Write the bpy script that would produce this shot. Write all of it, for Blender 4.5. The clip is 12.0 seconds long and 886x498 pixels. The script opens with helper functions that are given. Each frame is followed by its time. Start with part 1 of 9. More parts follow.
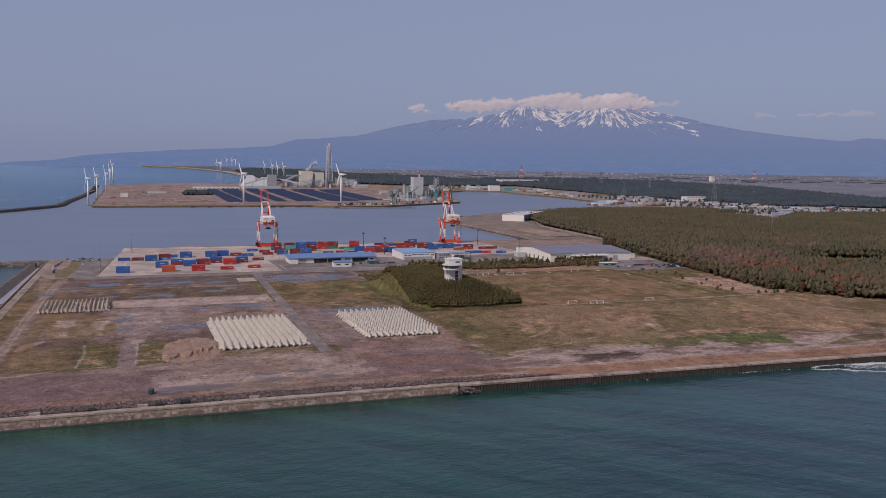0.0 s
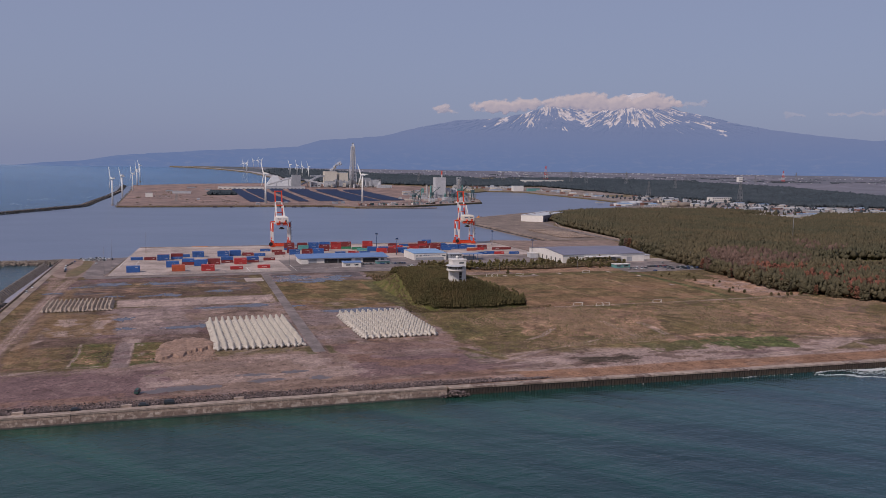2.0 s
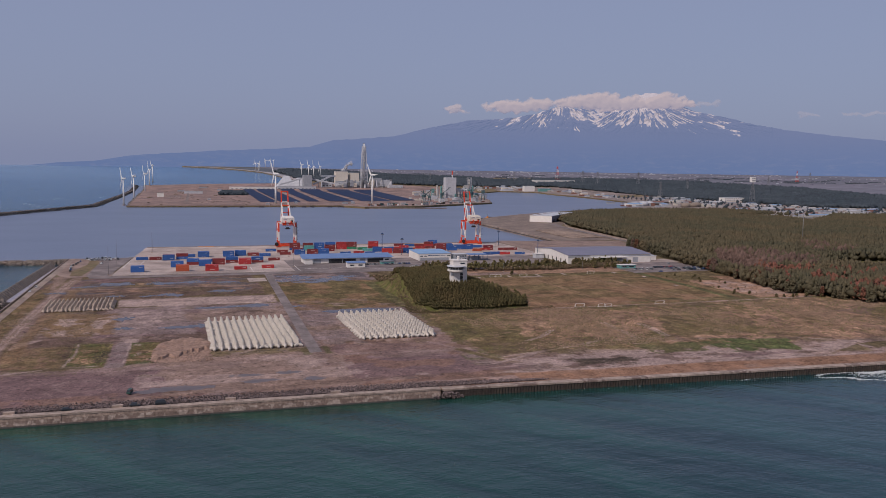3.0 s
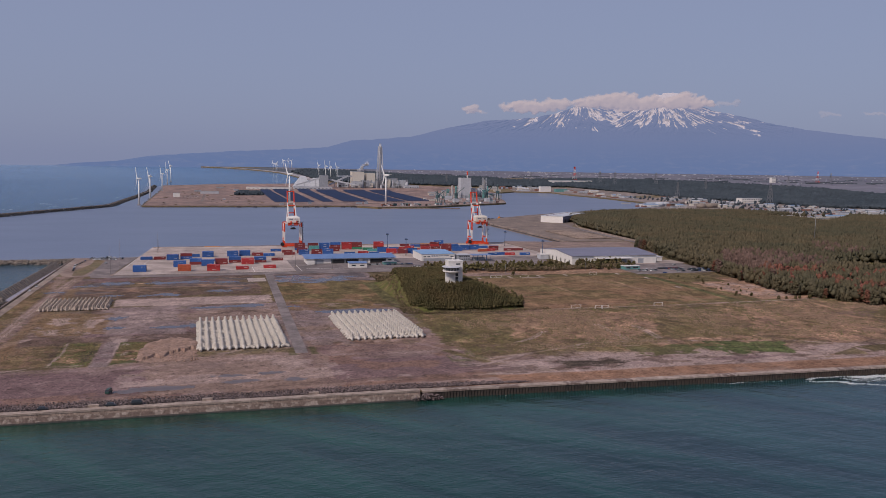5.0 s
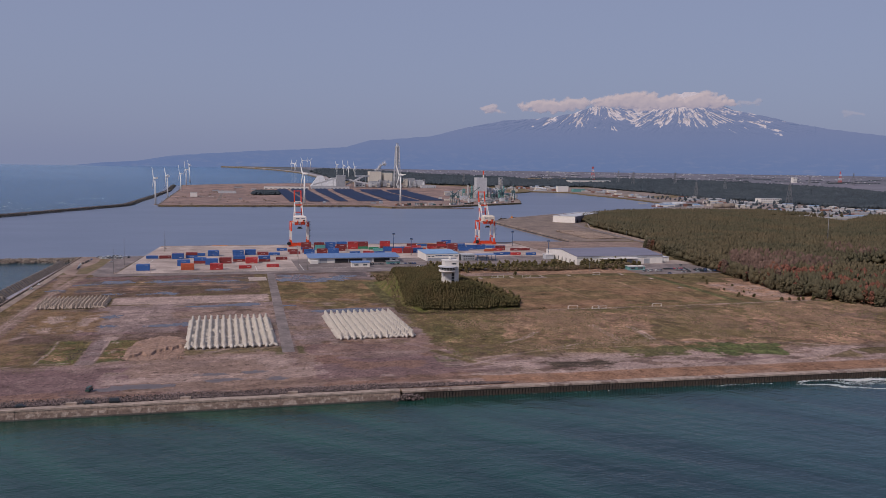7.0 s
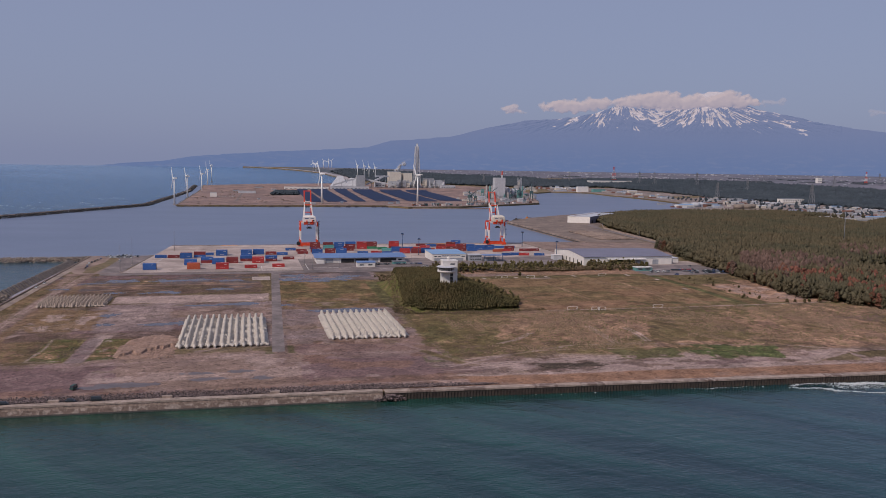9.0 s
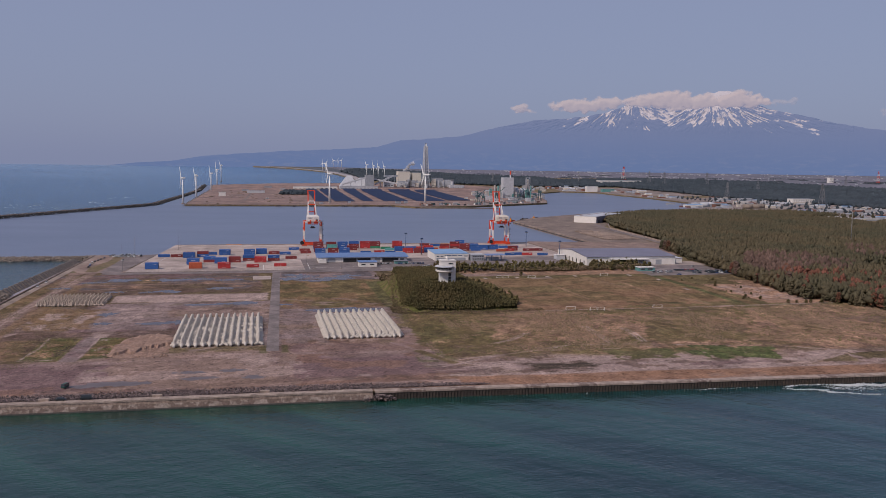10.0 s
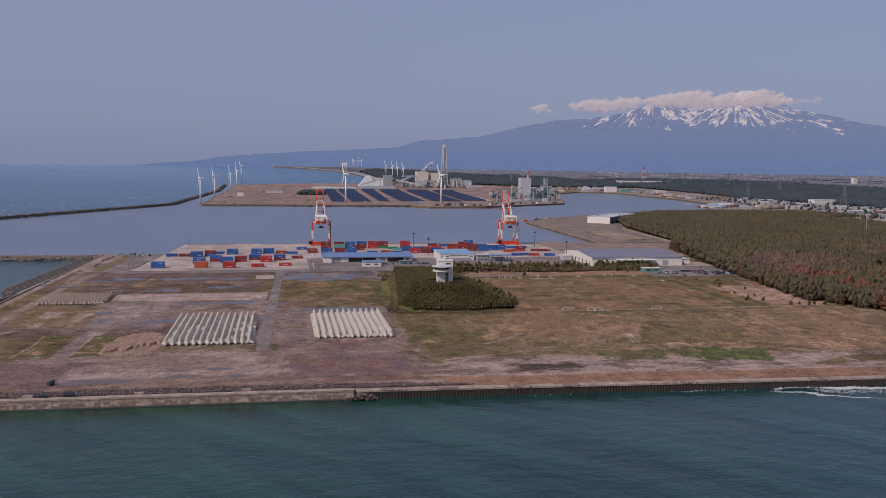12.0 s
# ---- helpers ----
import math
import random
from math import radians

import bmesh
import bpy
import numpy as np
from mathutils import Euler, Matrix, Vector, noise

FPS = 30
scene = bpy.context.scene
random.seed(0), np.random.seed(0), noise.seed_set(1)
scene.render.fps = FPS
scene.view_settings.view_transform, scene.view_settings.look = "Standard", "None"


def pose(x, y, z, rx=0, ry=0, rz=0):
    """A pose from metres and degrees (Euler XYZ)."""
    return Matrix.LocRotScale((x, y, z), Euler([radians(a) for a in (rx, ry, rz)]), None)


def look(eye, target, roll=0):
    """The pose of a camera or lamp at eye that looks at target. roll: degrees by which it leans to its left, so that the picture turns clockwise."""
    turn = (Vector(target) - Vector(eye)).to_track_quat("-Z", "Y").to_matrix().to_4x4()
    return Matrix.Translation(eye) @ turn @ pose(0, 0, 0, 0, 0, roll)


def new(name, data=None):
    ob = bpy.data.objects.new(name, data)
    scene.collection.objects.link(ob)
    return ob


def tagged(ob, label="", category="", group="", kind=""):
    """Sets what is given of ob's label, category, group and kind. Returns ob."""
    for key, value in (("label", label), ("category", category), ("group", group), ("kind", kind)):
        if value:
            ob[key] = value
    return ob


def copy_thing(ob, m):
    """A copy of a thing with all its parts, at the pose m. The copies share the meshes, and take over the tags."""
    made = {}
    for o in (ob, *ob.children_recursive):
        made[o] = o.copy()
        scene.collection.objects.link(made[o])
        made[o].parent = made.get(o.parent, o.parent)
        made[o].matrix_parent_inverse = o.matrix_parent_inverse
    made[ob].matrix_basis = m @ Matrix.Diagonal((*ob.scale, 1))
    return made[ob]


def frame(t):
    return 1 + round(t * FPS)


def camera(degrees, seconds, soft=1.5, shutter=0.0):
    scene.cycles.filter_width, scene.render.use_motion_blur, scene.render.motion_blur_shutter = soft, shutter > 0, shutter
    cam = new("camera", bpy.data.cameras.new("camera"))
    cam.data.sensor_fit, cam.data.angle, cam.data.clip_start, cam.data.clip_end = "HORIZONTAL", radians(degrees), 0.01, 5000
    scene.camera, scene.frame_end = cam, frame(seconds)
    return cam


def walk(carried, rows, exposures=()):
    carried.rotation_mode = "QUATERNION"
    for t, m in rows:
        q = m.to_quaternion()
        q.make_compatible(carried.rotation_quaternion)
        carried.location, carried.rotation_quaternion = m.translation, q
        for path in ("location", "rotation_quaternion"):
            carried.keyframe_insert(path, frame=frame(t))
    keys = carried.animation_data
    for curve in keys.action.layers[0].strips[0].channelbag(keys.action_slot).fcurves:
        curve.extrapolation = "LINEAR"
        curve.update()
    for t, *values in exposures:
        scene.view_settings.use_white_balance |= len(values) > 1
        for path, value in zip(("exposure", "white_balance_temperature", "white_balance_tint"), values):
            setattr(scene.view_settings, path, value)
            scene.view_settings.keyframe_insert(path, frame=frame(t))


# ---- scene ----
cam = camera(56.1, 12.0, soft=0.45)
PATH = [
    (0, (-1.153, -3.701, 109.449), (-0.446, -1.841, 109.249), 0.8),
    (0.5, (3.599, -3.934, 109.458), (4.29, -2.068, 109.258), 0.8),
    (1, (8.477, -4.329, 109.488), (9.151, -2.457, 109.288), 0.8),
    (1.5, (13.326, -4.686, 109.472), (13.985, -2.808, 109.272), 0.8),
    (2, (18.049, -4.929, 109.398), (18.693, -3.046, 109.198), 0.8),
    (2.5, (22.798, -5.219, 109.437), (23.425, -3.331, 109.237), 0.8),
    (3, (27.538, -5.721, 109.478), (28.152, -3.828, 109.278), 0.8),
    (5, (46.673, -8.356, 109.62), (47.24, -6.448, 109.42), 0.8),
    (5.5, (51.537, -8.887, 109.576), (52.091, -6.976, 109.375), 0.8),
    (6, (56.284, -9.489, 109.486), (56.827, -7.574, 109.285), 0.8),
    (6.5, (61.072, -10.207, 109.47), (61.602, -8.289, 109.269), 0.8),
    (7, (65.836, -11.07, 109.429), (66.353, -9.148, 109.228), 0.8),
    (9, (84.837, -13.572, 109.322), (85.298, -11.636, 109.121), 0.8),
    (9.5, (89.614, -14.182, 109.366), (90.061, -12.243, 109.165), 0.8),
    (10, (94.424, -14.878, 109.324), (94.859, -12.936, 109.122), 0.8),
    (10.5, (99.277, -15.774, 109.312), (99.699, -13.83, 109.111), 0.8),
    (11, (103.966, -16.887, 109.298), (104.375, -14.94, 109.097), 0.8),
    (11.5, (108.728, -17.786, 109.298), (109.123, -15.836, 109.096), 0.8),
    (12, (113.25, -18.397, 109.329), (113.631, -16.444, 109.127), 0.8),
]
walk(cam, [(t, look(eye, target, roll)) for t, eye, target, roll in PATH])
from mathutils.geometry import tessellate_polygon

# ---------------- world, sun ----------------
EYE = Vector((55.0, -8.0, 109.4))
SUN_EL, SUN_AZ = radians(43), radians(238)          # azimuth clockwise from +y: the sun stands to the left, a little behind
world = bpy.data.worlds.new("sky")
scene.world = world
world.use_nodes = True
wt = world.node_tree
for n in list(wt.nodes):
    wt.nodes.remove(n)
w_out = wt.nodes.new("ShaderNodeOutputWorld")
w_bg = wt.nodes.new("ShaderNodeBackground")
w_sky = wt.nodes.new("ShaderNodeTexSky")
w_sky.sky_type, w_sky.sun_disc = "NISHITA", False
w_sky.sun_elevation, w_sky.sun_rotation = SUN_EL, SUN_AZ
w_sky.altitude, w_sky.air_density, w_sky.dust_density, w_sky.ozone_density = 100, 1.0, 3.0, 2.5
w_hsv = wt.nodes.new("ShaderNodeHueSaturation")
w_hsv.inputs["Saturation"].default_value = 0.85
w_mix = wt.nodes.new("ShaderNodeMix")
w_mix.data_type = "RGBA"
w_mix.inputs["Factor"].default_value = 0.8
w_mix.inputs["B"].default_value = (2.68, 3.05, 4.75, 1)   # spring haze veil over the blue
wt.links.new(w_sky.outputs["Color"], w_hsv.inputs["Color"])
wt.links.new(w_hsv.outputs["Color"], w_mix.inputs["A"])
wt.links.new(w_mix.outputs["Result"], w_bg.inputs["Color"])
w_bg.inputs["Strength"].default_value = 0.094
wt.links.new(w_bg.outputs["Background"], w_out.inputs["Surface"])

sun_data = bpy.data.lights.new("sun", "SUN")
sun_data.energy, sun_data.angle, sun_data.color = 2.95, radians(0.6), (1.0, 0.86, 0.78)
sun = new("sun", sun_data)
sun_dir = Vector((math.sin(SUN_AZ) * math.cos(SUN_EL), math.cos(SUN_AZ) * math.cos(SUN_EL), math.sin(SUN_EL)))
sun.matrix_world = look(sun_dir * 1000, (0, 0, 0))

# ---------------- materials ----------------
def material(name, color, rough=0.8, metal=0.0, vary=0.25, scale=0.2, fine=2.0, bump=0.0, second=None, island=0.0, obj=0.0,
             spec=0.3, contrast=(0.35, 0.65), glow=None, mid=0.0, feather=False):
    """A procedural surface: a colour that varies at two scales, in world metres; second: the other colour of the stains."""
    m = bpy.data.materials.new(name)
    m.use_nodes = True
    nt = m.node_tree
    b = nt.nodes["Principled BSDF"]
    b.inputs["Roughness"].default_value = rough
    b.inputs["Metallic"].default_value = metal
    b.inputs["Specular IOR Level"].default_value = spec
    geo = nt.nodes.new("ShaderNodeNewGeometry")
    def noise_of(s, detail):
        n = nt.nodes.new("ShaderNodeTexNoise")
        n.inputs["Scale"].default_value = s
        n.inputs["Detail"].default_value = detail
        n.inputs["Roughness"].default_value = 0.62
        nt.links.new(geo.outputs["Position"], n.inputs["Vector"])
        return n
    big, small = noise_of(scale, 6), noise_of(fine, 4)
    ramp = nt.nodes.new("ShaderNodeValToRGB")
    ramp.color_ramp.elements[0].position, ramp.color_ramp.elements[1].position = contrast
    c = Vector(color)
    d = Vector(second) if second else c * (1 - vary)
    ramp.color_ramp.elements[0].color = (*d, 1)
    ramp.color_ramp.elements[1].color = (*(c if second else c * (1 + vary * 0.6)), 1)
    nt.links.new(big.outputs["Fac"], ramp.inputs["Fac"])
    mul = nt.nodes.new("ShaderNodeMix")
    mul.data_type, mul.blend_type = "RGBA", "MULTIPLY"
    mul.inputs["Factor"].default_value = 1.0
    r2 = nt.nodes.new("ShaderNodeMapRange")
    r2.inputs["To Min"].default_value, r2.inputs["To Max"].default_value = 1 - vary, 1 + vary
    r2.inputs["From Min"].default_value, r2.inputs["From Max"].default_value = 0.25, 0.75
    nt.links.new(small.outputs["Fac"], r2.inputs["Value"])
    nt.links.new(ramp.outputs["Color"], mul.inputs["A"])
    nt.links.new(r2.outputs["Result"], mul.inputs["B"])
    last = mul.outputs["Result"]
    if mid:
        patchy = noise_of(mid, 9)
        patchy.inputs["Roughness"].default_value = 0.75
        patchy.inputs["Distortion"].default_value = 0.6
        r4 = nt.nodes.new("ShaderNodeMapRange")
        r4.inputs["From Min"].default_value, r4.inputs["From Max"].default_value = 0.32, 0.68
        r4.inputs["To Min"].default_value, r4.inputs["To Max"].default_value = 0.62, 1.38
        m4 = nt.nodes.new("ShaderNodeMix")
        m4.data_type, m4.blend_type = "RGBA", "MULTIPLY"
        m4.inputs["Factor"].default_value = 1.0
        nt.links.new(patchy.outputs["Fac"], r4.inputs["Value"])
        nt.links.new(last, m4.inputs["A"])
        nt.links.new(r4.outputs["Result"], m4.inputs["B"])
        last = m4.outputs["Result"]
    if feather:
        ed = nt.nodes.new("ShaderNodeAttribute")
        ed.attribute_name = "edge"
        fr = noise_of(0.16, 7)
        fr.inputs["Roughness"].default_value = 0.7
        ad = nt.nodes.new("ShaderNodeMath")
        ad.operation = "MULTIPLY_ADD"
        ad.inputs[1].default_value = 2.2
        nt.links.new(fr.outputs["Fac"], ad.inputs[0])
        nt.links.new(ed.outputs["Fac"], ad.inputs[2])
        cut = nt.nodes.new("ShaderNodeMapRange")
        cut.inputs["From Min"].default_value, cut.inputs["From Max"].default_value = 1.45, 1.62
        nt.links.new(ad.outputs["Value"], cut.inputs["Value"])
        nt.links.new(cut.outputs["Result"], b.inputs["Alpha"])
    for amount, node, out in ((island, "ShaderNodeNewGeometry", "Random Per Island"), (obj, "ShaderNodeObjectInfo", "Random")):
        if amount:
            src = nt.nodes.new(node)
            hsv = nt.nodes.new("ShaderNodeHueSaturation")
            r3 = nt.nodes.new("ShaderNodeMapRange")
            r3.inputs["To Min"].default_value, r3.inputs["To Max"].default_value = 1 - amount, 1 + amount
            nt.links.new(src.outputs[out], r3.inputs["Value"])
            nt.links.new(r3.outputs["Result"], hsv.inputs["Value"])
            nt.links.new(last, hsv.inputs["Color"])
            last = hsv.outputs["Color"]
    nt.links.new(last, b.inputs["Base Color"])
    if bump:
        bp = nt.nodes.new("ShaderNodeBump")
        bp.inputs["Strength"].default_value = min(1.0, bump)
        bp.inputs["Distance"].default_value = max(0.05, bump * 0.3)
        nt.links.new(small.outputs["Fac"], bp.inputs["Height"])
        nt.links.new(bp.outputs["Normal"], b.inputs["Normal"])
    if glow:
        b.inputs["Emission Color"].default_value = (*glow[0], 1)
        b.inputs["Emission Strength"].default_value = glow[1]
    return m


def water_material(name, deep, shallow):
    m = bpy.data.materials.new(name)
    m.use_nodes = True
    nt = m.node_tree
    b = nt.nodes["Principled BSDF"]
    b.inputs["IOR"].default_value = 1.33
    b.inputs["Roughness"].default_value = 0.16
    geo = nt.nodes.new("ShaderNodeNewGeometry")
    mp = nt.nodes.new("ShaderNodeMapping")
    mp.inputs["Rotation"].default_value = (0, 0, radians(-28))
    mp.inputs["Scale"].default_value = (0.52, 1.0, 1.0)
    nt.links.new(geo.outputs["Position"], mp.inputs["Vector"])
    hs = []
    for s, d in ((0.045, 3), (0.16, 4), (0.8, 3)):
        n = nt.nodes.new("ShaderNodeTexNoise")
        n.inputs["Scale"].default_value, n.inputs["Detail"].default_value = s, d
        nt.links.new(mp.outputs["Vector"], n.inputs["Vector"])
        hs.append(n)
    # long swells that run in slantwise towards the steel wall
    ms = nt.nodes.new("ShaderNodeMapping")
    ms.vector_type = "TEXTURE"
    ms.inputs["Rotation"].default_value = (0, 0, radians(-49))
    ms.inputs["Scale"].default_value = (5.0, 1.0, 1.0)
    nt.links.new(geo.outputs["Position"], ms.inputs["Vector"])
    swell = nt.nodes.new("ShaderNodeTexNoise")
    swell.inputs["Scale"].default_value, swell.inputs["Detail"].default_value, swell.inputs["Roughness"].default_value = 0.055, 3, 0.45
    nt.links.new(ms.outputs["Vector"], swell.inputs["Vector"])
    # painted swell shade: deep and shallow are its dark and bright tones
    ramp = nt.nodes.new("ShaderNodeValToRGB")
    ramp.color_ramp.elements[0].position, ramp.color_ramp.elements[1].position = 0.34, 0.66
    ramp.color_ramp.elements[0].color, ramp.color_ramp.elements[1].color = (*deep, 1), (*shallow, 1)
    nt.links.new(swell.outputs["Fac"], ramp.inputs["Fac"])
    sep = nt.nodes.new("ShaderNodeSeparateXYZ")
    nt.links.new(geo.outputs["Position"], sep.inputs["Vector"])
    def ranged(src, a, b, lo=0.0, hi=1.0):
        n = nt.nodes.new("ShaderNodeMapRange")
        n.inputs["From Min"].default_value, n.inputs["From Max"].default_value = a, b
        n.inputs["To Min"].default_value, n.inputs["To Max"].default_value = lo, hi
        nt.links.new(src, n.inputs["Value"])
        return n.outputs["Result"]

    def math2(op, a, b):
        n = nt.nodes.new("ShaderNodeMath")
        n.operation = op
        for s, q in zip(n.inputs, (a, b)):
            if isinstance(q, (int, float)):
                s.default_value = q
            else:
                nt.links.new(q, s)
        return n.outputs["Value"]
    # inside the breakwater and in front of the island the water is silty and calm
    line = math2("MINIMUM", math2("MULTIPLY_ADD", sep.outputs["Y"], 0.526), -135.0)
    line.node.inputs[0].links[0].from_node.inputs[2].default_value = -1272.0
    inner = ranged(math2("SUBTRACT", sep.outputs["X"], line), -15, 5)
    harbour = math2("MULTIPLY", math2("MULTIPLY", inner, ranged(sep.outputs["Y"], 930, 1000)), ranged(sep.outputs["Y"], 3400, 3500, 1, 0))
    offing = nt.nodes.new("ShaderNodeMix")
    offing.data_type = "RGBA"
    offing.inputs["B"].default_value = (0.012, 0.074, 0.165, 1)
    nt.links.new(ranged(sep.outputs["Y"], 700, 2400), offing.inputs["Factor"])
    east = nt.nodes.new("ShaderNodeMix")
    east.data_type = "RGBA"
    east.blend_type = "MULTIPLY"
    east.inputs["B"].default_value = (0.84, 0.96, 1.30, 1)
    nt.links.new(ranged(sep.outputs["X"], 120, 420), east.inputs["Factor"])
    nt.links.new(ramp.outputs["Color"], east.inputs["A"])
    inshore = nt.nodes.new("ShaderNodeMix")
    inshore.data_type, inshore.blend_type = "RGBA", "MULTIPLY"
    inshore.inputs["B"].default_value = (1.25, 1.22, 0.86, 1)
    nt.links.new(math2("MULTIPLY", math2("MULTIPLY", ranged(sep.outputs["Y"], 210, 350), ranged(sep.outputs["Y"], 380, 400, 1, 0)), ranged(sep.outputs["X"], 60, 420, 1, 0.2)), inshore.inputs["Factor"])
    nt.links.new(east.outputs["Result"], inshore.inputs["A"])
    nt.links.new(inshore.outputs["Result"], offing.inputs["A"])
    bands = nt.nodes.new("ShaderNodeTexNoise")
    bands.inputs["Scale"].default_value, bands.inputs["Detail"].default_value = 0.0035, 7
    nt.links.new(mp.outputs["Vector"], bands.inputs["Vector"])
    # sea paled with distance: horizon haze and sky reflection put into the colour
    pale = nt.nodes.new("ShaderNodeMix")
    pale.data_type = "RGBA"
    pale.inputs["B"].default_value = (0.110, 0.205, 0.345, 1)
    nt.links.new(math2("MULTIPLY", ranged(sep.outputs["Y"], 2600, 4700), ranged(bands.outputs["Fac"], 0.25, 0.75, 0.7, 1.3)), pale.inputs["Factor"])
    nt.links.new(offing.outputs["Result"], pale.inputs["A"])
    silt_sheen = nt.nodes.new("ShaderNodeMix")
    silt_sheen.data_type = "RGBA"
    wind = nt.nodes.new("ShaderNodeTexNoise")
    wind.inputs["Scale"].default_value, wind.inputs["Detail"].default_value = 0.010, 6
    nt.links.new(mp.outputs["Vector"], wind.inputs["Vector"])
    # brighter than silt alone: the basin's sky reflection is painted into this tint
    tint = nt.nodes.new("ShaderNodeValToRGB")
    tint.color_ramp.elements[0].position, tint.color_ramp.elements[1].position = 0.35, 0.65
    tint.color_ramp.elements[0].color, tint.color_ramp.elements[1].color = (0.120, 0.151, 0.225, 1), (0.149, 0.179, 0.260, 1)
    nt.links.new(wind.outputs["Fac"], tint.inputs["Fac"])
    nt.links.new(tint.outputs["Color"], silt_sheen.inputs["B"])
    nt.links.new(harbour, silt_sheen.inputs["Factor"])
    nt.links.new(pale.outputs["Result"], silt_sheen.inputs["A"])
    nt.links.new(ranged(harbour, 0, 1, 0.16, 0.34), b.inputs["Roughness"])
    nt.links.new(silt_sheen.outputs["Result"], b.inputs["Base Color"])
    swept = math2("MULTIPLY", ranged(sep.outputs["Y"], 700, 1500), ranged(harbour, 0, 1, 1, 0))
    nt.links.new(ranged(swept, 0, 1, 0.5, 0.12), b.inputs["Specular IOR Level"])
    calm = ranged(harbour, 0, 1, 0.55, 0.09)
    prev = None
    for n, dist in zip([swell, *hs], (2.0, 1.2, 0.9, 0.34)):
        bp = nt.nodes.new("ShaderNodeBump")
        bp.inputs["Strength"].default_value, bp.inputs["Distance"].default_value = 0.5, dist
        nt.links.new(n.outputs["Fac"], bp.inputs["Height"])
        nt.links.new(calm, bp.inputs["Strength"])
        if prev:
            nt.links.new(prev.outputs["Normal"], bp.inputs["Normal"])
        prev = bp
    nt.links.new(prev.outputs["Normal"], b.inputs["Normal"])
    return m


M = {}
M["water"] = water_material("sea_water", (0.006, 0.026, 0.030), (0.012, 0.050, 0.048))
M["scrub"] = material("dry_scrub", (0.185, 0.128, 0.072), vary=0.32, scale=0.035, fine=0.5, second=(0.120, 0.098, 0.046), bump=0.5, mid=0.12)
M["soil"] = material("bare_soil", (0.285, 0.192, 0.158), vary=0.16, scale=0.025, fine=0.35, second=(0.165, 0.108, 0.086), bump=0.2, mid=0.07, feather=True)
M["soil_plain"] = material("packed_soil", (0.270, 0.195, 0.160), vary=0.16, scale=0.03, fine=0.35, second=(0.190, 0.130, 0.105), bump=0.2, mid=0.09)
M["sand"] = material("pale_sand", (0.375, 0.285, 0.235), vary=0.16, scale=0.05, fine=0.5, second=(0.250, 0.180, 0.145), bump=0.15, mid=0.1, feather=True)
M["beach_sand"] = material("beach_sand", (0.330, 0.300, 0.305), vary=0.15, scale=0.01, fine=0.05)
M["reed_tuft"] = material("dry_reed_tuft", (0.262, 0.172, 0.124), vary=0.3, scale=0.05, fine=0.5, second=(0.165, 0.118, 0.076), island=0.35)
M["scrub_tuft"] = material("dull_scrub_tuft", (0.165, 0.120, 0.078), vary=0.3, scale=0.05, fine=0.5, second=(0.105, 0.088, 0.050), island=0.35)
M["turf"] = material("worn_turf", (0.205, 0.135, 0.072), vary=0.18, scale=0.02, fine=0.4, second=(0.118, 0.098, 0.042), bump=0.2, mid=0.05, feather=True)
M["grass"] = material("dull_grass", (0.150, 0.120, 0.048), vary=0.3, scale=0.05, fine=0.6, second=(0.090, 0.088, 0.030), bump=0.4, mid=0.13, feather=True)
M["grass_tuft"] = material("green_tuft", (0.105, 0.105, 0.036), vary=0.3, scale=0.05, fine=0.6, second=(0.135, 0.100, 0.045), island=0.3)
M["yard"] = material("yard_concrete", (0.405, 0.328, 0.292), vary=0.12, scale=0.03, fine=0.6, second=(0.335, 0.270, 0.240), mid=0.03)
M["asphalt"] = material("worn_asphalt", (0.215, 0.176, 0.168), vary=0.14, scale=0.05, fine=0.8, second=(0.135, 0.112, 0.106), mid=0.1)
M["quay_concrete"] = material("quay_concrete", (0.290, 0.225, 0.188), vary=0.18, scale=0.03, fine=0.5, second=(0.195, 0.145, 0.118), mid=0.06)
M["puddle"] = material("shallow_puddle", (0.085, 0.070, 0.072), rough=0.24, vary=0.1, spec=0.36, feather=True)
M["mud"] = material("wet_mud", (0.125, 0.098, 0.094), rough=0.4, vary=0.15, spec=0.32, feather=True)
M["wall_concrete"] = material("sea_wall_concrete", (0.370, 0.275, 0.225), vary=0.3, scale=0.22, fine=1.2, second=(0.190, 0.138, 0.112), bump=0.4, mid=0.5)
M["quay_dirt"] = material("brown_quay_ground", (0.225, 0.172, 0.140), vary=0.2, scale=0.03, fine=0.4, second=(0.150, 0.114, 0.094), mid=0.05)
M["town_ground"] = material("grey_town_ground", (0.270, 0.215, 0.192), vary=0.25, scale=0.02, fine=0.12, second=(0.165, 0.135, 0.118), mid=0.03)
M["limed"] = material("lime_streaked_concrete", (0.325, 0.265, 0.230), vary=0.3, scale=0.30, fine=1.1, second=(0.170, 0.124, 0.104), contrast=(0.50, 0.58), bump=0.4, mid=0.45)
M["wall_face"] = material("stained_wall_face", (0.335, 0.252, 0.205), vary=0.34, scale=0.25, fine=0.9, second=(0.185, 0.134, 0.110), bump=0.4, mid=0.6)
M["cap_concrete"] = material("pale_cap_concrete", (0.31, 0.245, 0.205), mid=0.3, vary=0.14, scale=0.15, fine=1.0)
M["rust"] = material("rusty_steel", (0.082, 0.062, 0.050), rough=0.75, vary=0.3, scale=0.5, fine=2.0, second=(0.045, 0.036, 0.032))
M["rock"] = material("grey_rock", (0.128, 0.098, 0.096), vary=0.3, island=0.88, scale=0.6)
M["darkrock"] = material("wet_dark_rock", (0.066, 0.060, 0.056), vary=0.3, island=0.5, scale=0.6)
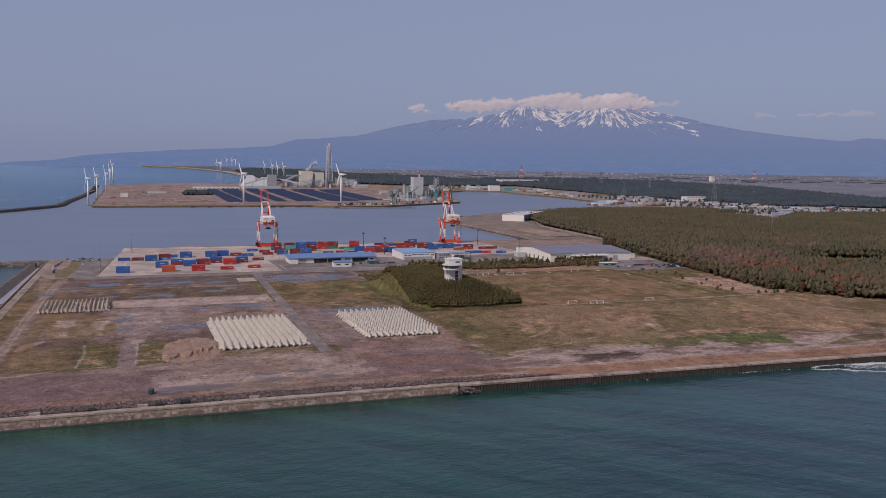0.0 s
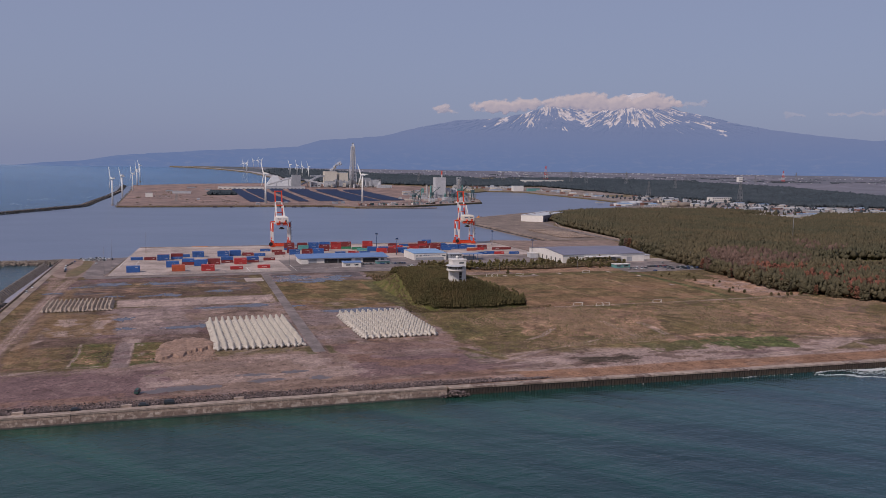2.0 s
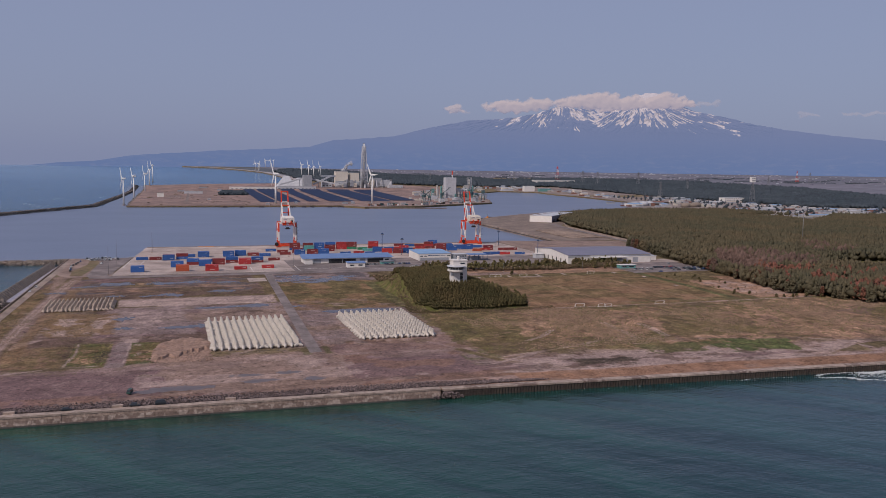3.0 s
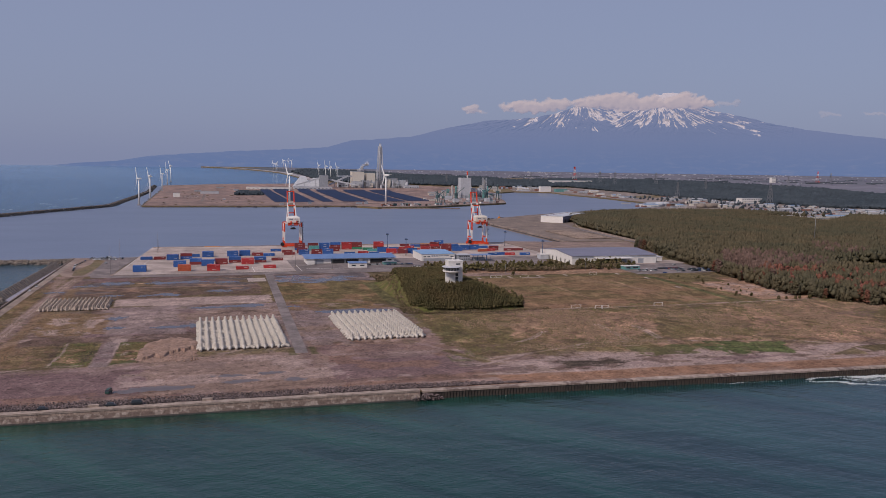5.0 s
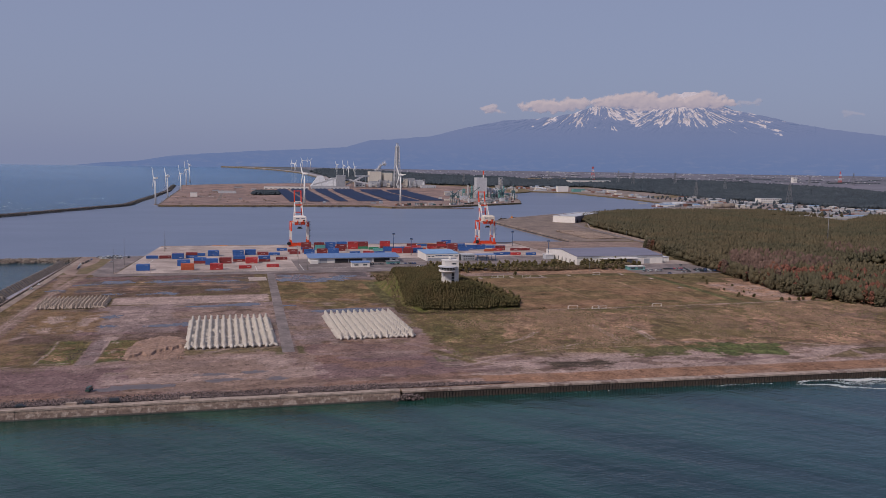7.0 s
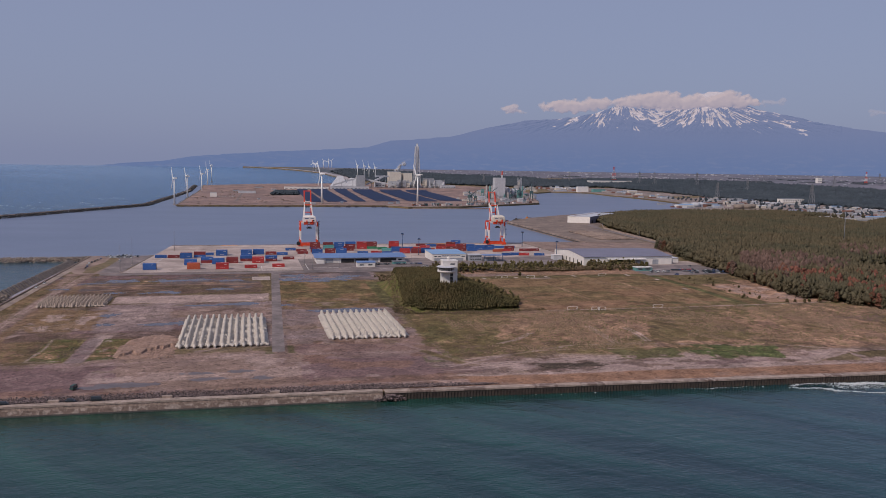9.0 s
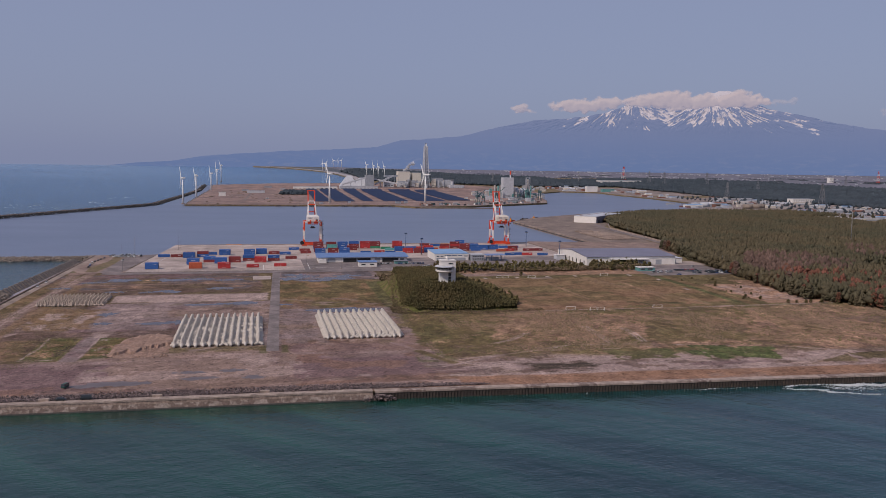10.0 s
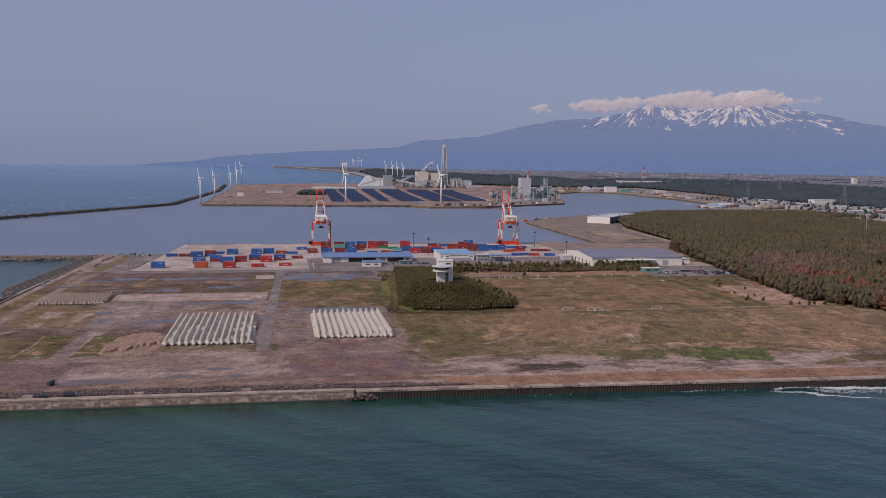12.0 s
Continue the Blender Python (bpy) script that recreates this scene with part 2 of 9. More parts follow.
M["armour"] = material("armour_concrete", (0.215, 0.178, 0.150), vary=0.25, island=0.35, scale=0.5)
M["rib"] = material("stained_caisson_rib", (0.230, 0.195, 0.170), vary=0.3, scale=0.4, second=(0.125, 0.105, 0.095))
M["steam"] = material("thin_steam", (0.7, 0.7, 0.72), rough=1.0, vary=0.05, spec=0.0)
M["steam"].node_tree.nodes["Principled BSDF"].inputs["Alpha"].default_value = 0.22
M["channel"] = material("wet_wave_chamber", (0.40, 0.37, 0.42), rough=0.35, vary=0.3, scale=0.3, second=(0.16, 0.15, 0.18))
M["mound_sand"] = material("eroded_red_sand", (0.285, 0.188, 0.142), vary=0.25, scale=0.15, fine=0.9, second=(0.215, 0.135, 0.100), bump=0.6, mid=0.25)
M["tetra"] = material("cast_concrete", (0.47, 0.43, 0.385), vary=0.08, scale=0.5, fine=2.5, obj=0.06)
M["yard_edge"] = material("dull_yard_surface", (0.215, 0.175, 0.155), vary=0.25, scale=0.02, fine=0.1, second=(0.150, 0.120, 0.105), mid=0.04)
M["tetra_old"] = material("aged_cast_concrete", (0.40, 0.325, 0.27), vary=0.2, scale=0.5, fine=2.0, obj=0.15)
M["foam"] = material("sea_foam", (0.47, 0.49, 0.50), rough=0.9, vary=0.1)
M["white"] = material("white_paint", (0.66, 0.63, 0.60), rough=0.5, vary=0.06, scale=0.3)
M["cream"] = material("cream_panel", (0.58, 0.53, 0.46), rough=0.6, vary=0.1, scale=0.2)
M["offwhite"] = material("weathered_white", (0.42, 0.395, 0.375), rough=0.7, vary=0.15, scale=0.1)
M["grey"] = material("grey_panel", (0.300, 0.315, 0.345), rough=0.6, vary=0.12, scale=0.15)
M["lightgrey"] = material("pale_grey_panel", (0.445, 0.455, 0.485), rough=0.6, vary=0.12, scale=0.15)
M["dark"] = material("dark_void", (0.025, 0.025, 0.028), rough=0.5)
M["glass"] = material("window_glass", (0.035, 0.042, 0.05), rough=0.12, spec=0.5, vary=0.05)
M["blue_roof"] = material("blue_metal_roof", (0.12, 0.20, 0.385), rough=0.45, vary=0.1, scale=0.1)
M["pale_blue_roof"] = material("pale_blue_metal_roof", (0.20, 0.33, 0.52), rough=0.45, vary=0.1, scale=0.1)
M["violet_roof"] = material("grey_violet_metal_roof", (0.17, 0.165, 0.215), rough=0.5, vary=0.1, scale=0.05)
M["crane_red"] = material("crane_orange_red", (0.62, 0.060, 0.020), rough=0.45, vary=0.1, scale=0.3)
M["mast_blue"] = material("dark_blue_mast_paint", (0.035, 0.07, 0.15), rough=0.5, vary=0.1)
M["steel"] = material("galvanised_steel", (0.22, 0.22, 0.23), rough=0.5, metal=0.4, vary=0.12)
M["teal"] = material("faded_teal_paint", (0.12, 0.28, 0.27), rough=0.6, vary=0.15)
M["crane_green"] = material("dark_green_crane_paint", (0.055, 0.098, 0.105), rough=0.5, vary=0.15)
M["orange"] = material("orange_paint", (0.62, 0.24, 0.03), rough=0.5, vary=0.1)
M["tyre"] = material("black_rubber", (0.02, 0.02, 0.02), rough=0.85)
M["turbine"] = material("turbine_white", (0.72, 0.72, 0.70), rough=0.4, vary=0.03)
M["solar"] = material("solar_panel_glass", (0.012, 0.022, 0.062), rough=0.5, vary=0.15, scale=0.02, spec=0.2)
M["redbrown"] = material("red_brown_sheds", (0.22, 0.11, 0.085), vary=0.2)
M["trunk"] = material("pine_bark", (0.10, 0.07, 0.05), vary=0.3, scale=1.5)
M["pine"] = material("pine_needles", (0.100, 0.081, 0.050), rough=0.95, vary=0.42, scale=0.012, fine=1.1, second=(0.069, 0.067, 0.044), island=0.22, bump=0.9, spec=0.05)
M["young_pine"] = material("young_pine_needles", (0.092, 0.072, 0.036), rough=0.95, vary=0.4, scale=0.05, fine=1.4, second=(0.066, 0.061, 0.030), island=0.28, bump=0.3, spec=0.05)
M["mound_soil"] = material("mound_scrub", (0.140, 0.108, 0.056), rough=0.95, spec=0.05, vary=0.45, scale=0.12, fine=0.7, second=(0.088, 0.096, 0.030), bump=0.5, mid=0.15)
# the blue of distance haze is mixed into the needle colour
M["hazed_pine"] = material("hazed_pine_woods", (0.062, 0.075, 0.088), rough=0.95, vary=0.3, scale=0.006, fine=0.05, second=(0.045, 0.058, 0.070), island=0.10, spec=0.0)
M["red_leaf"] = material("russet_leaves", (0.168, 0.070, 0.054), rough=0.9, vary=0.35, scale=0.08, second=(0.115, 0.058, 0.036), island=0.35, spec=0.1)
M["bare_twig"] = material("bare_brown_twigs", (0.118, 0.078, 0.064), rough=0.9, vary=0.3, scale=0.1, island=0.3, spec=0.1)
M["bank_bush"] = material("dry_bank_bushes", (0.185, 0.135, 0.096), rough=0.95, vary=0.35, scale=0.08, fine=1.0, second=(0.085, 0.072, 0.036), island=0.4, spec=0.05)
M["shrub"] = material("shrub_leaves", (0.085, 0.080, 0.032), rough=0.9, vary=0.4, scale=0.15, fine=1.0, second=(0.110, 0.082, 0.045), island=0.35, spec=0.1)
# field colour greyed and blued to carry the haze
M["hazed_field"] = material("hazed_fields", (0.168, 0.158, 0.190), vary=0.22, scale=0.004, fine=0.02, second=(0.115, 0.118, 0.142))
M["industry_ground"] = material("industrial_ground", (0.285, 0.190, 0.160), vary=0.3, scale=0.012, fine=0.09, second=(0.175, 0.122, 0.104), mid=0.02)

# ---------------- mesh helpers ----------------
G = 4.0                                                    # level of the reclaimed land above the sea


def bowl(x, y):
    """Far off, land and sea rise gently towards the horizon."""
    r = math.hypot(x - EYE.x, y - EYE.y)
    if r < 3200:
        return 0.0
    sea = max(0.0, min(1.0, (9 - math.degrees(math.atan2(x - EYE.x, y - EYE.y))) / 6))
    return min(80.0 * (r - 3200) / 1500 + 5.5 * sea * max(0.0, min(1.0, (r - 4250) / 390)), 82.5 + 25 * (1 - sea))


def add_ob(name, mesh, mat, parent=None):
    ob = new(name, mesh)
    for mm in (mat if isinstance(mat, (list, tuple)) else [mat]):
        mesh.materials.append(mm)
    if parent:
        ob.parent = parent
    return ob


class Geo:
    """Collects faces for one mesh."""
    def __init__(self):
        self.v, self.f, self.mi = [], [], []

    def poly(self, pts, mi=0):
        n = len(self.v)
        self.v += [tuple(p) for p in pts]
        self.f.append(tuple(range(n, n + len(pts))))
        self.mi.append(mi)

    def box(self, x0, x1, y0, y1, z0, z1, mi=0):
        n = len(self.v)
        self.v += [(x0, y0, z0), (x1, y0, z0), (x1, y1, z0), (x0, y1, z0), (x0, y0, z1), (x1, y0, z1), (x1, y1, z1), (x0, y1, z1)]
        for q in ((0, 3, 2, 1), (4, 5, 6, 7), (0, 1, 5, 4), (1, 2, 6, 5), (2, 3, 7, 6), (3, 0, 4, 7)):
            self.f.append(tuple(n + i for i in q))
            self.mi.append(mi)
        return self

    def beam(self, a, b, w, h=None, mi=0):
        """A square bar from a to b."""
        a, b = Vector(a), Vector(b)
        d = (b - a).normalized()
        side = d.cross(Vector((0, 0, 1)))
        side = Vector((1, 0, 0)) if side.length < 1e-3 else side.normalized()
        up = side.cross(d)
        h = h or w
        n = len(self.v)
        for p in (a, b):
            for s, t in ((-1, -1), (1, -1), (1, 1), (-1, 1)):
                self.v.append(tuple(p + side * s * w / 2 + up * t * h / 2))
        for q in ((0, 1, 2, 3), (7, 6, 5, 4), (0, 4, 5, 1), (1, 5, 6, 2), (2, 6, 7, 3), (3, 7, 4, 0)):
            self.f.append(tuple(n + i for i in q))
            self.mi.append(mi)
        return self

    def tube(self, a, b, r0, r1, seg=10, caps=True, mi=0):
        a, b = Vector(a), Vector(b)
        d = (b - a).normalized()
        side = d.cross(Vector((0, 0, 1)))
        side = Vector((1, 0, 0)) if side.length < 1e-3 else side.normalized()
        up = side.cross(d)
        n = len(self.v)
        for p, r in ((a, r0), (b, r1)):
            for i in range(seg):
                t = 2 * math.pi * i / seg
                self.v.append(tuple(p + (side * math.cos(t) + up * math.sin(t)) * r))
        for i in range(seg):
            j = (i + 1) % seg
            self.f.append((n + i, n + j, n + seg + j, n + seg + i))
            self.mi.append(mi)
        if caps:
            self.f += [tuple(n + seg - 1 - i for i in range(seg)), tuple(n + seg + i for i in range(seg))]
            self.mi += [mi, mi]
        return self

    def mesh(self, name, smooth=False):
        me = bpy.data.meshes.new(name)
        me.from_pydata(self.v, [], self.f)
        me.polygons.foreach_set("material_index", self.mi)
        if smooth:
            me.polygons.foreach_set("use_smooth", [True] * len(self.f))
        me.update()
        bm = bmesh.new()
        bm.from_mesh(me)
        bmesh.ops.recalc_face_normals(bm, faces=bm.faces)
        bm.to_mesh(me)
        bm.free()
        return me


def part(name, geo, mat, parent=None, label="", smooth=False):
    ob = add_ob(name, geo.mesh(name, smooth), mat, parent)
    if label:
        tagged(ob, label)
    return ob


def thing(name, label, category, x=0, y=0, z=0, rz=0, group="", kind=""):
    ob = new(name)
    ob.empty_display_size = 0.5
    ob.matrix_basis = pose(x, y, z, 0, 0, rz)
    return tagged(ob, label, category, group, kind)


def sheet(name, pts, mat, z=G, skirt=0.0, cuts=0, label="", category="", kind="structure"):
    """A flat piece of ground from its outline; with cuts it is split so that it can follow the rise far off."""
    bm = bmesh.new()
    vs = [bm.verts.new((x, y, 0)) for x, y in pts]
    for tri in tessellate_polygon([[Vector((x, y, 0)) for x, y in pts]]):
        bm.faces.new([vs[i] for i in tri])
    if cuts:
        lines = [((0, y, 0), (0, 1, 0)) for y in range(2400, 5000, cuts)] + [((x, 0, 0), (1, 0, 0)) for x in range(-200, 5000, cuts)]
        for co, no in lines:
            bmesh.ops.bisect_plane(bm, geom=bm.verts[:] + bm.edges[:] + bm.faces[:], plane_co=co, plane_no=no)
        bmesh.ops.triangulate(bm, faces=[f for f in bm.faces if len(f.verts) > 4])
    for v in bm.verts:
        v.co.z = z + (bowl(v.co.x, v.co.y) if cuts else 0)
    if skirt:
        edges = [e for e in bm.edges if len(e.link_faces) == 1]
        ret = bmesh.ops.extrude_edge_only(bm, edges=edges)
        for v in ret["geom"]:
            if isinstance(v, bmesh.types.BMVert):
                v.co.z -= skirt
    bmesh.ops.recalc_face_normals(bm, faces=bm.faces)
    me = bpy.data.meshes.new(name)
    bm.to_mesh(me)
    bm.free()
    ob = add_ob(name, me, mat)
    if sum(p.normal.z * p.area for p in me.polygons) < 0:
        me.flip_normals()
    return tagged(ob, label, category, "", kind)


LAYER = [0]


def blob(name, x0, x1, y0, y1, mat, label, category="ground patch", rough=0.12, seed=0, kind="structure", square=True, lift=0.0, n=64, skew=0.0):
    """An irregular patch of other ground within a rectangle, lying on the land."""
    rnd = random.Random(seed + 17)
    LAYER[0] += 1
    cx, cy, hx, hy = (x0 + x1) / 2, (y0 + y1) / 2, (x1 - x0) / 2, (y1 - y0) / 2
    z = G + 0.0015 * LAYER[0] + lift
    v, edge = [], []
    for ring, (k_in, e) in enumerate(((1.0, 0.0), (0.0, 1.0))):
        for i in range(n):
            t = 2 * math.pi * i / n
            c, s = math.cos(t), math.sin(t)
            k = 1 / max(abs(c), abs(s)) if square else 1.0
            m = min(hx, hy)
            w = noise.fractal(Vector((c * 2.2 + seed * 7.1, s * 2.2, seed * 3.3)), 1.0, 2.0, 4) * rough * m * 2.2
            fx, fy = (1.0, 1.0) if ring == 0 else ((hx - 0.45 * m) / hx, (hy - 0.45 * m) / hy)
            ex, ey = (1.12 * hx, 1.12 * hy) if min(hx, hy) < 12 else (hx + 0.14 * m, hy + 0.14 * m)
            x, y = cx + c * k * ex * fx + c * w, cy + s * k * ey * fy + s * w
            v.append((x + skew * (y - cy), y, z))
            edge.append(e)
    f = [(i, (i + 1) % n, n + (i + 1) % n, n + i) for i in range(n)] + [tuple(range(n, 2 * n))]
    me = bpy.data.meshes.new(name)
    me.from_pydata(v, [], f)
    at = me.attributes.new("edge", "FLOAT", "POINT")
    at.data.foreach_set("value", edge)
    me.update()
    if sum(p.normal.z for p in me.polygons) < 0:
        me.flip_normals()
    return tagged(add_ob(name, me, mat), label, category, "", kind)

# ---------------- sea, land, far slopes ----------------
def build_sea():
    radii = [0, 120, 240, 400, 600, 900, 1300, 1800, 2400, 3000, 3200, 3400, 3600, 3800, 4000, 4200, 4400, 4600, 4790]
    seg = 120
    v, f = [(EYE.x, EYE.y, 0.0)], []
    for r in radii[1:]:
        for i in range(seg):
            t = 2 * math.pi * i / seg
            x, y = EYE.x + r * math.sin(t), EYE.y + r * math.cos(t)
            v.append((x, y, bowl(x, y)))
    for i in range(seg):
        f.append((0, 1 + i, 1 + (i + 1) % seg))
    for k in range(len(radii) - 2):
        a, b = 1 + k * seg, 1 + (k + 1) * seg
        for i in range(seg):
            j = (i + 1) % seg
            f.append((a + i, b + i, b + j, a + j))
    me = bpy.data.meshes.new("water")
    me.from_pydata(v, [], f)
    me.polygons.foreach_set("use_smooth", [True] * len(f))
    if me.polygons[0].normal.z < 0:
        me.flip_normals()
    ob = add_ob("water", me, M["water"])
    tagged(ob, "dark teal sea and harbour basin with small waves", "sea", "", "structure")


def rim(az, r=4770):
    return (EYE.x + r * math.sin(radians(az)), EYE.y + r * math.cos(radians(az)))


build_sea()
COAST = [(-92, 366.6), (147, 362.4), (700, 334.5), (2500, 242), (4600, 150)] + [rim(a) for a in (86, 75, 65, 55, 46, 38, 30, 23, 17, 12, 8, 5, 3.2, 1.6, 0.2)] + \
        [(74, 4651), (140, 4600), (250, 4529), (355, 4426), (452, 4268), (487, 4099), (516, 3910), (548, 3720), (535, 3560), (150, 3520), (-77, 3430), (-78, 2099), (430, 2098), (445, 2066), (478, 2014), (617, 2047), (906, 2248),
         (960, 2405), (1018, 2616), (1060, 2960), (1156, 3030), (1260, 3090), (1390, 3020), (1431, 2856), (1420, 2607), (1388, 2354), (1341, 2079), (1188, 1958), (912, 1803), (757, 1695),
         (650, 1600), (590, 1530), (568, 1487), (550, 1067), (463, 1090), (455, 1071), (-5, 1071), (-6, 972), (-28, 960), (-80.6, 960), (-81.4, 930), (-90.2, 560), (-92, 480)]
sheet("ground", COAST, M["scrub"], G, 9.0, 250, "reclaimed coastal land of dry brown scrub and soil", "ground")


def far_patch(name, pts, mat, label, dz=0.25):
    return sheet(name, pts, mat, G + dz, 0, 250, label, "ground patch")


far_patch("industry_ground", [(-76, 2101), (430, 2100), (445, 2068), (478, 2016), (617, 2050), (905, 2250), (958, 2406), (1016, 2618), (1058, 2960), (1156, 3032), (1156, 3250), (900, 3480), (470, 3560), (150, 3518), (-75, 3428)],
          M["industry_ground"], "brown industrial wasteland on the harbour island")
far_patch("far_shore_ground", [(1260, 3092), (1390, 3022), (1433, 2856), (1422, 2607), (1390, 2354), (1343, 2081), (1190, 1960), (1300, 1720), (1420, 1540), (1800, 1500), (2000, 1700), (1900, 2150), (1760, 2560), (1720, 2900), (1600, 3200), (1300, 3300)],
          M["town_ground"], "bare yards along the far harbour shore", 0.3)
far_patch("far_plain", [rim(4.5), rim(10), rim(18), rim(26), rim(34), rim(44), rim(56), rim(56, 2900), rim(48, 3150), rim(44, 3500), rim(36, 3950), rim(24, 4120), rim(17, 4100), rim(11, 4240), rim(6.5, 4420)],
          M["hazed_field"], "haze-tinted farmland plain in the distance", 0.35)
# coastal scrub with the haze put into its base colour
M["hazed_coast"] = material("hazed_coastal_scrub", (0.098, 0.108, 0.122), vary=0.2, scale=0.006, fine=0.03, second=(0.072, 0.084, 0.098))
far_patch("coast_land", [(74, 4651), (140, 4600), (250, 4529), (355, 4426), (452, 4268), (487, 4099), (516, 3910), (548, 3720), (700, 3640), (900, 4000), rim(7), rim(3.2), rim(0.2)], M["hazed_coast"], "haze-tinted scrub along the distant coast", 0.3)
SHORE_LINE = [(74, 4651), (140, 4600), (250, 4529), (355, 4426), (452, 4268), (487, 4099), (516, 3910), (548, 3720)]
far_patch("beach", SHORE_LINE + [(x + 20 + 0.006 * (4651 - y) * 6, y + 12) for x, y in reversed(SHORE_LINE)], M["beach_sand"], "pale sandy beach along the far coast", 0.4)

# mountain: skyline as azimuth and elevation in degrees
SKYLINE = [(-9, -0.35), (-7.2, -0.14), (-5, 0.0), (-2.9, 0.37), (0.1, 0.6), (2.3, 0.76), (5.4, 0.92), (8.5, 1.12), (10, 1.6), (11.6, 1.7), (14.2, 1.93), (16.5, 2.52), (19.2, 3.07), (22.2, 3.27), (24, 3.61),
           (25.4, 4.12), (26.5, 3.9), (28.6, 4.3), (29.8, 4.5), (30.4, 4.76), (31.0, 4.93), (31.6, 4.95), (32.1, 4.84), (32.7, 4.5), (33.3, 4.12), (34, 3.8), (36, 3.39), (38.1, 2.84), (40.9, 2.37), (43.3, 2.08), (45.9, 1.84), (47.1, 2.05), (49, 1.8), (54, 1.5), (62, 1.1), (75, 0.7), (90, 0.2)]


def skyline(a):
    for (a0, e0), (a1, e1) in zip(SKYLINE, SKYLINE[1:]):
        if a0 <= a <= a1:
            t = (a - a0) / (a1 - a0)
            return e0 + (e1 - e0) * t
    return SKYLINE[-1][1]


def mountain_material():
    m = bpy.data.materials.new("hazy_mountain")
    m.use_nodes = True
    nt = m.node_tree
    b = nt.nodes["Principled BSDF"]
    b.inputs["Roughness"].default_value = 1.0
    b.inputs["Specular IOR Level"].default_value = 0.0
    at = nt.nodes.new("ShaderNodeAttribute")
    at.attribute_name = "snow"
    ae = nt.nodes.new("ShaderNodeAttribute")
    ae.attribute_name = "fan"
    fine = nt.nodes.new("ShaderNodeTexNoise")
    fine.inputs["Scale"].default_value, fine.inputs["Detail"].default_value = 9.0, 4
    nt.links.new(ae.outputs["Vector"], fine.inputs["Vector"])
    ragged = nt.nodes.new("ShaderNodeMath")
    ragged.operation = "MULTIPLY_ADD"
    ragged.inputs[1].default_value = 0.5
    nt.links.new(fine.outputs["Fac"], ragged.inputs[0])
    nt.links.new(at.outputs["Fac"], ragged.inputs[2])
    snow = nt.nodes.new("ShaderNodeMapRange")
    snow.interpolation_type = "SMOOTHSTEP"
    snow.inputs["From Min"].default_value, snow.inputs["From Max"].default_value = 0.55, 0.80
    nt.links.new(ragged.outputs["Value"], snow.inputs["Value"])
    # woods, clearings and pastures of the lower slopes
    mp = nt.nodes.new("ShaderNodeMapping")
    mp.inputs["Scale"].default_value = (0.7, 2.8, 1)
    nt.links.new(ae.outputs["Vector"], mp.inputs["Vector"])
    low = nt.nodes.new("ShaderNodeTexNoise")
    low.inputs["Scale"].default_value, low.inputs["Detail"].default_value, low.inputs["Distortion"].default_value = 1.6, 8, 0.5
    low.inputs["Roughness"].default_value = 0.62
    nt.links.new(mp.outputs["Vector"], low.inputs["Vector"])
    sep = nt.nodes.new("ShaderNodeSeparateXYZ")
    nt.links.new(ae.outputs["Vector"], sep.inputs["Vector"])
    lift = nt.nodes.new("ShaderNodeMapRange")
    lift.inputs["From Min"].default_value, lift.inputs["From Max"].default_value = 0.1, 3.2
    nt.links.new(sep.outputs["Y"], lift.inputs["Value"])
    foot = nt.nodes.new("ShaderNodeMapRange")
    foot.inputs["From Min"].default_value, foot.inputs["From Max"].default_value = 1.3, 0.0
    foot.inputs["To Min"].default_value, foot.inputs["To Max"].default_value = 0.05, 0.30
    nt.links.new(sep.outputs["Y"], foot.inputs["Value"])
    patch = nt.nodes.new("ShaderNodeMapRange")
    patch.inputs["From Min"].default_value, patch.inputs["From Max"].default_value = 0.50, 0.68
    nt.links.new(low.outputs["Fac"], patch.inputs["Value"])
    pale = nt.nodes.new("ShaderNodeMath")
    pale.operation = "MULTIPLY"
    nt.links.new(patch.outputs["Result"], pale.inputs[0])
    nt.links.new(foot.outputs["Result"], pale.inputs[1])
    # blue distance haze is painted as glow here, over slopes and snow alike
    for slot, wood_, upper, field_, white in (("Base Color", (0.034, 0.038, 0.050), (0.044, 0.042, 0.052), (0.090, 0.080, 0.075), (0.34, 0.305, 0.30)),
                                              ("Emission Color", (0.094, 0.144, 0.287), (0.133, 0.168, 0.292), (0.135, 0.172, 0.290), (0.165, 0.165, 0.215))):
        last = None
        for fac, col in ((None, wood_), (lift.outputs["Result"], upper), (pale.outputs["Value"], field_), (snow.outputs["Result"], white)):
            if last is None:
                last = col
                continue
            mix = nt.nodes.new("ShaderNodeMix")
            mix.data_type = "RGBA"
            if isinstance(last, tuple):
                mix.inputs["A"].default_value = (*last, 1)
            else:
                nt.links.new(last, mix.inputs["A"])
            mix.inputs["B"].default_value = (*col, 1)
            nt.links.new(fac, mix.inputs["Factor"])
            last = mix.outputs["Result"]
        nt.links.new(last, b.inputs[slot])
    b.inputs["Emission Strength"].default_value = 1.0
    return m


PEAKS = ((25.2, 4.3), (30.8, 4.15))                       # the two rims of the crater: azimuth, elevation


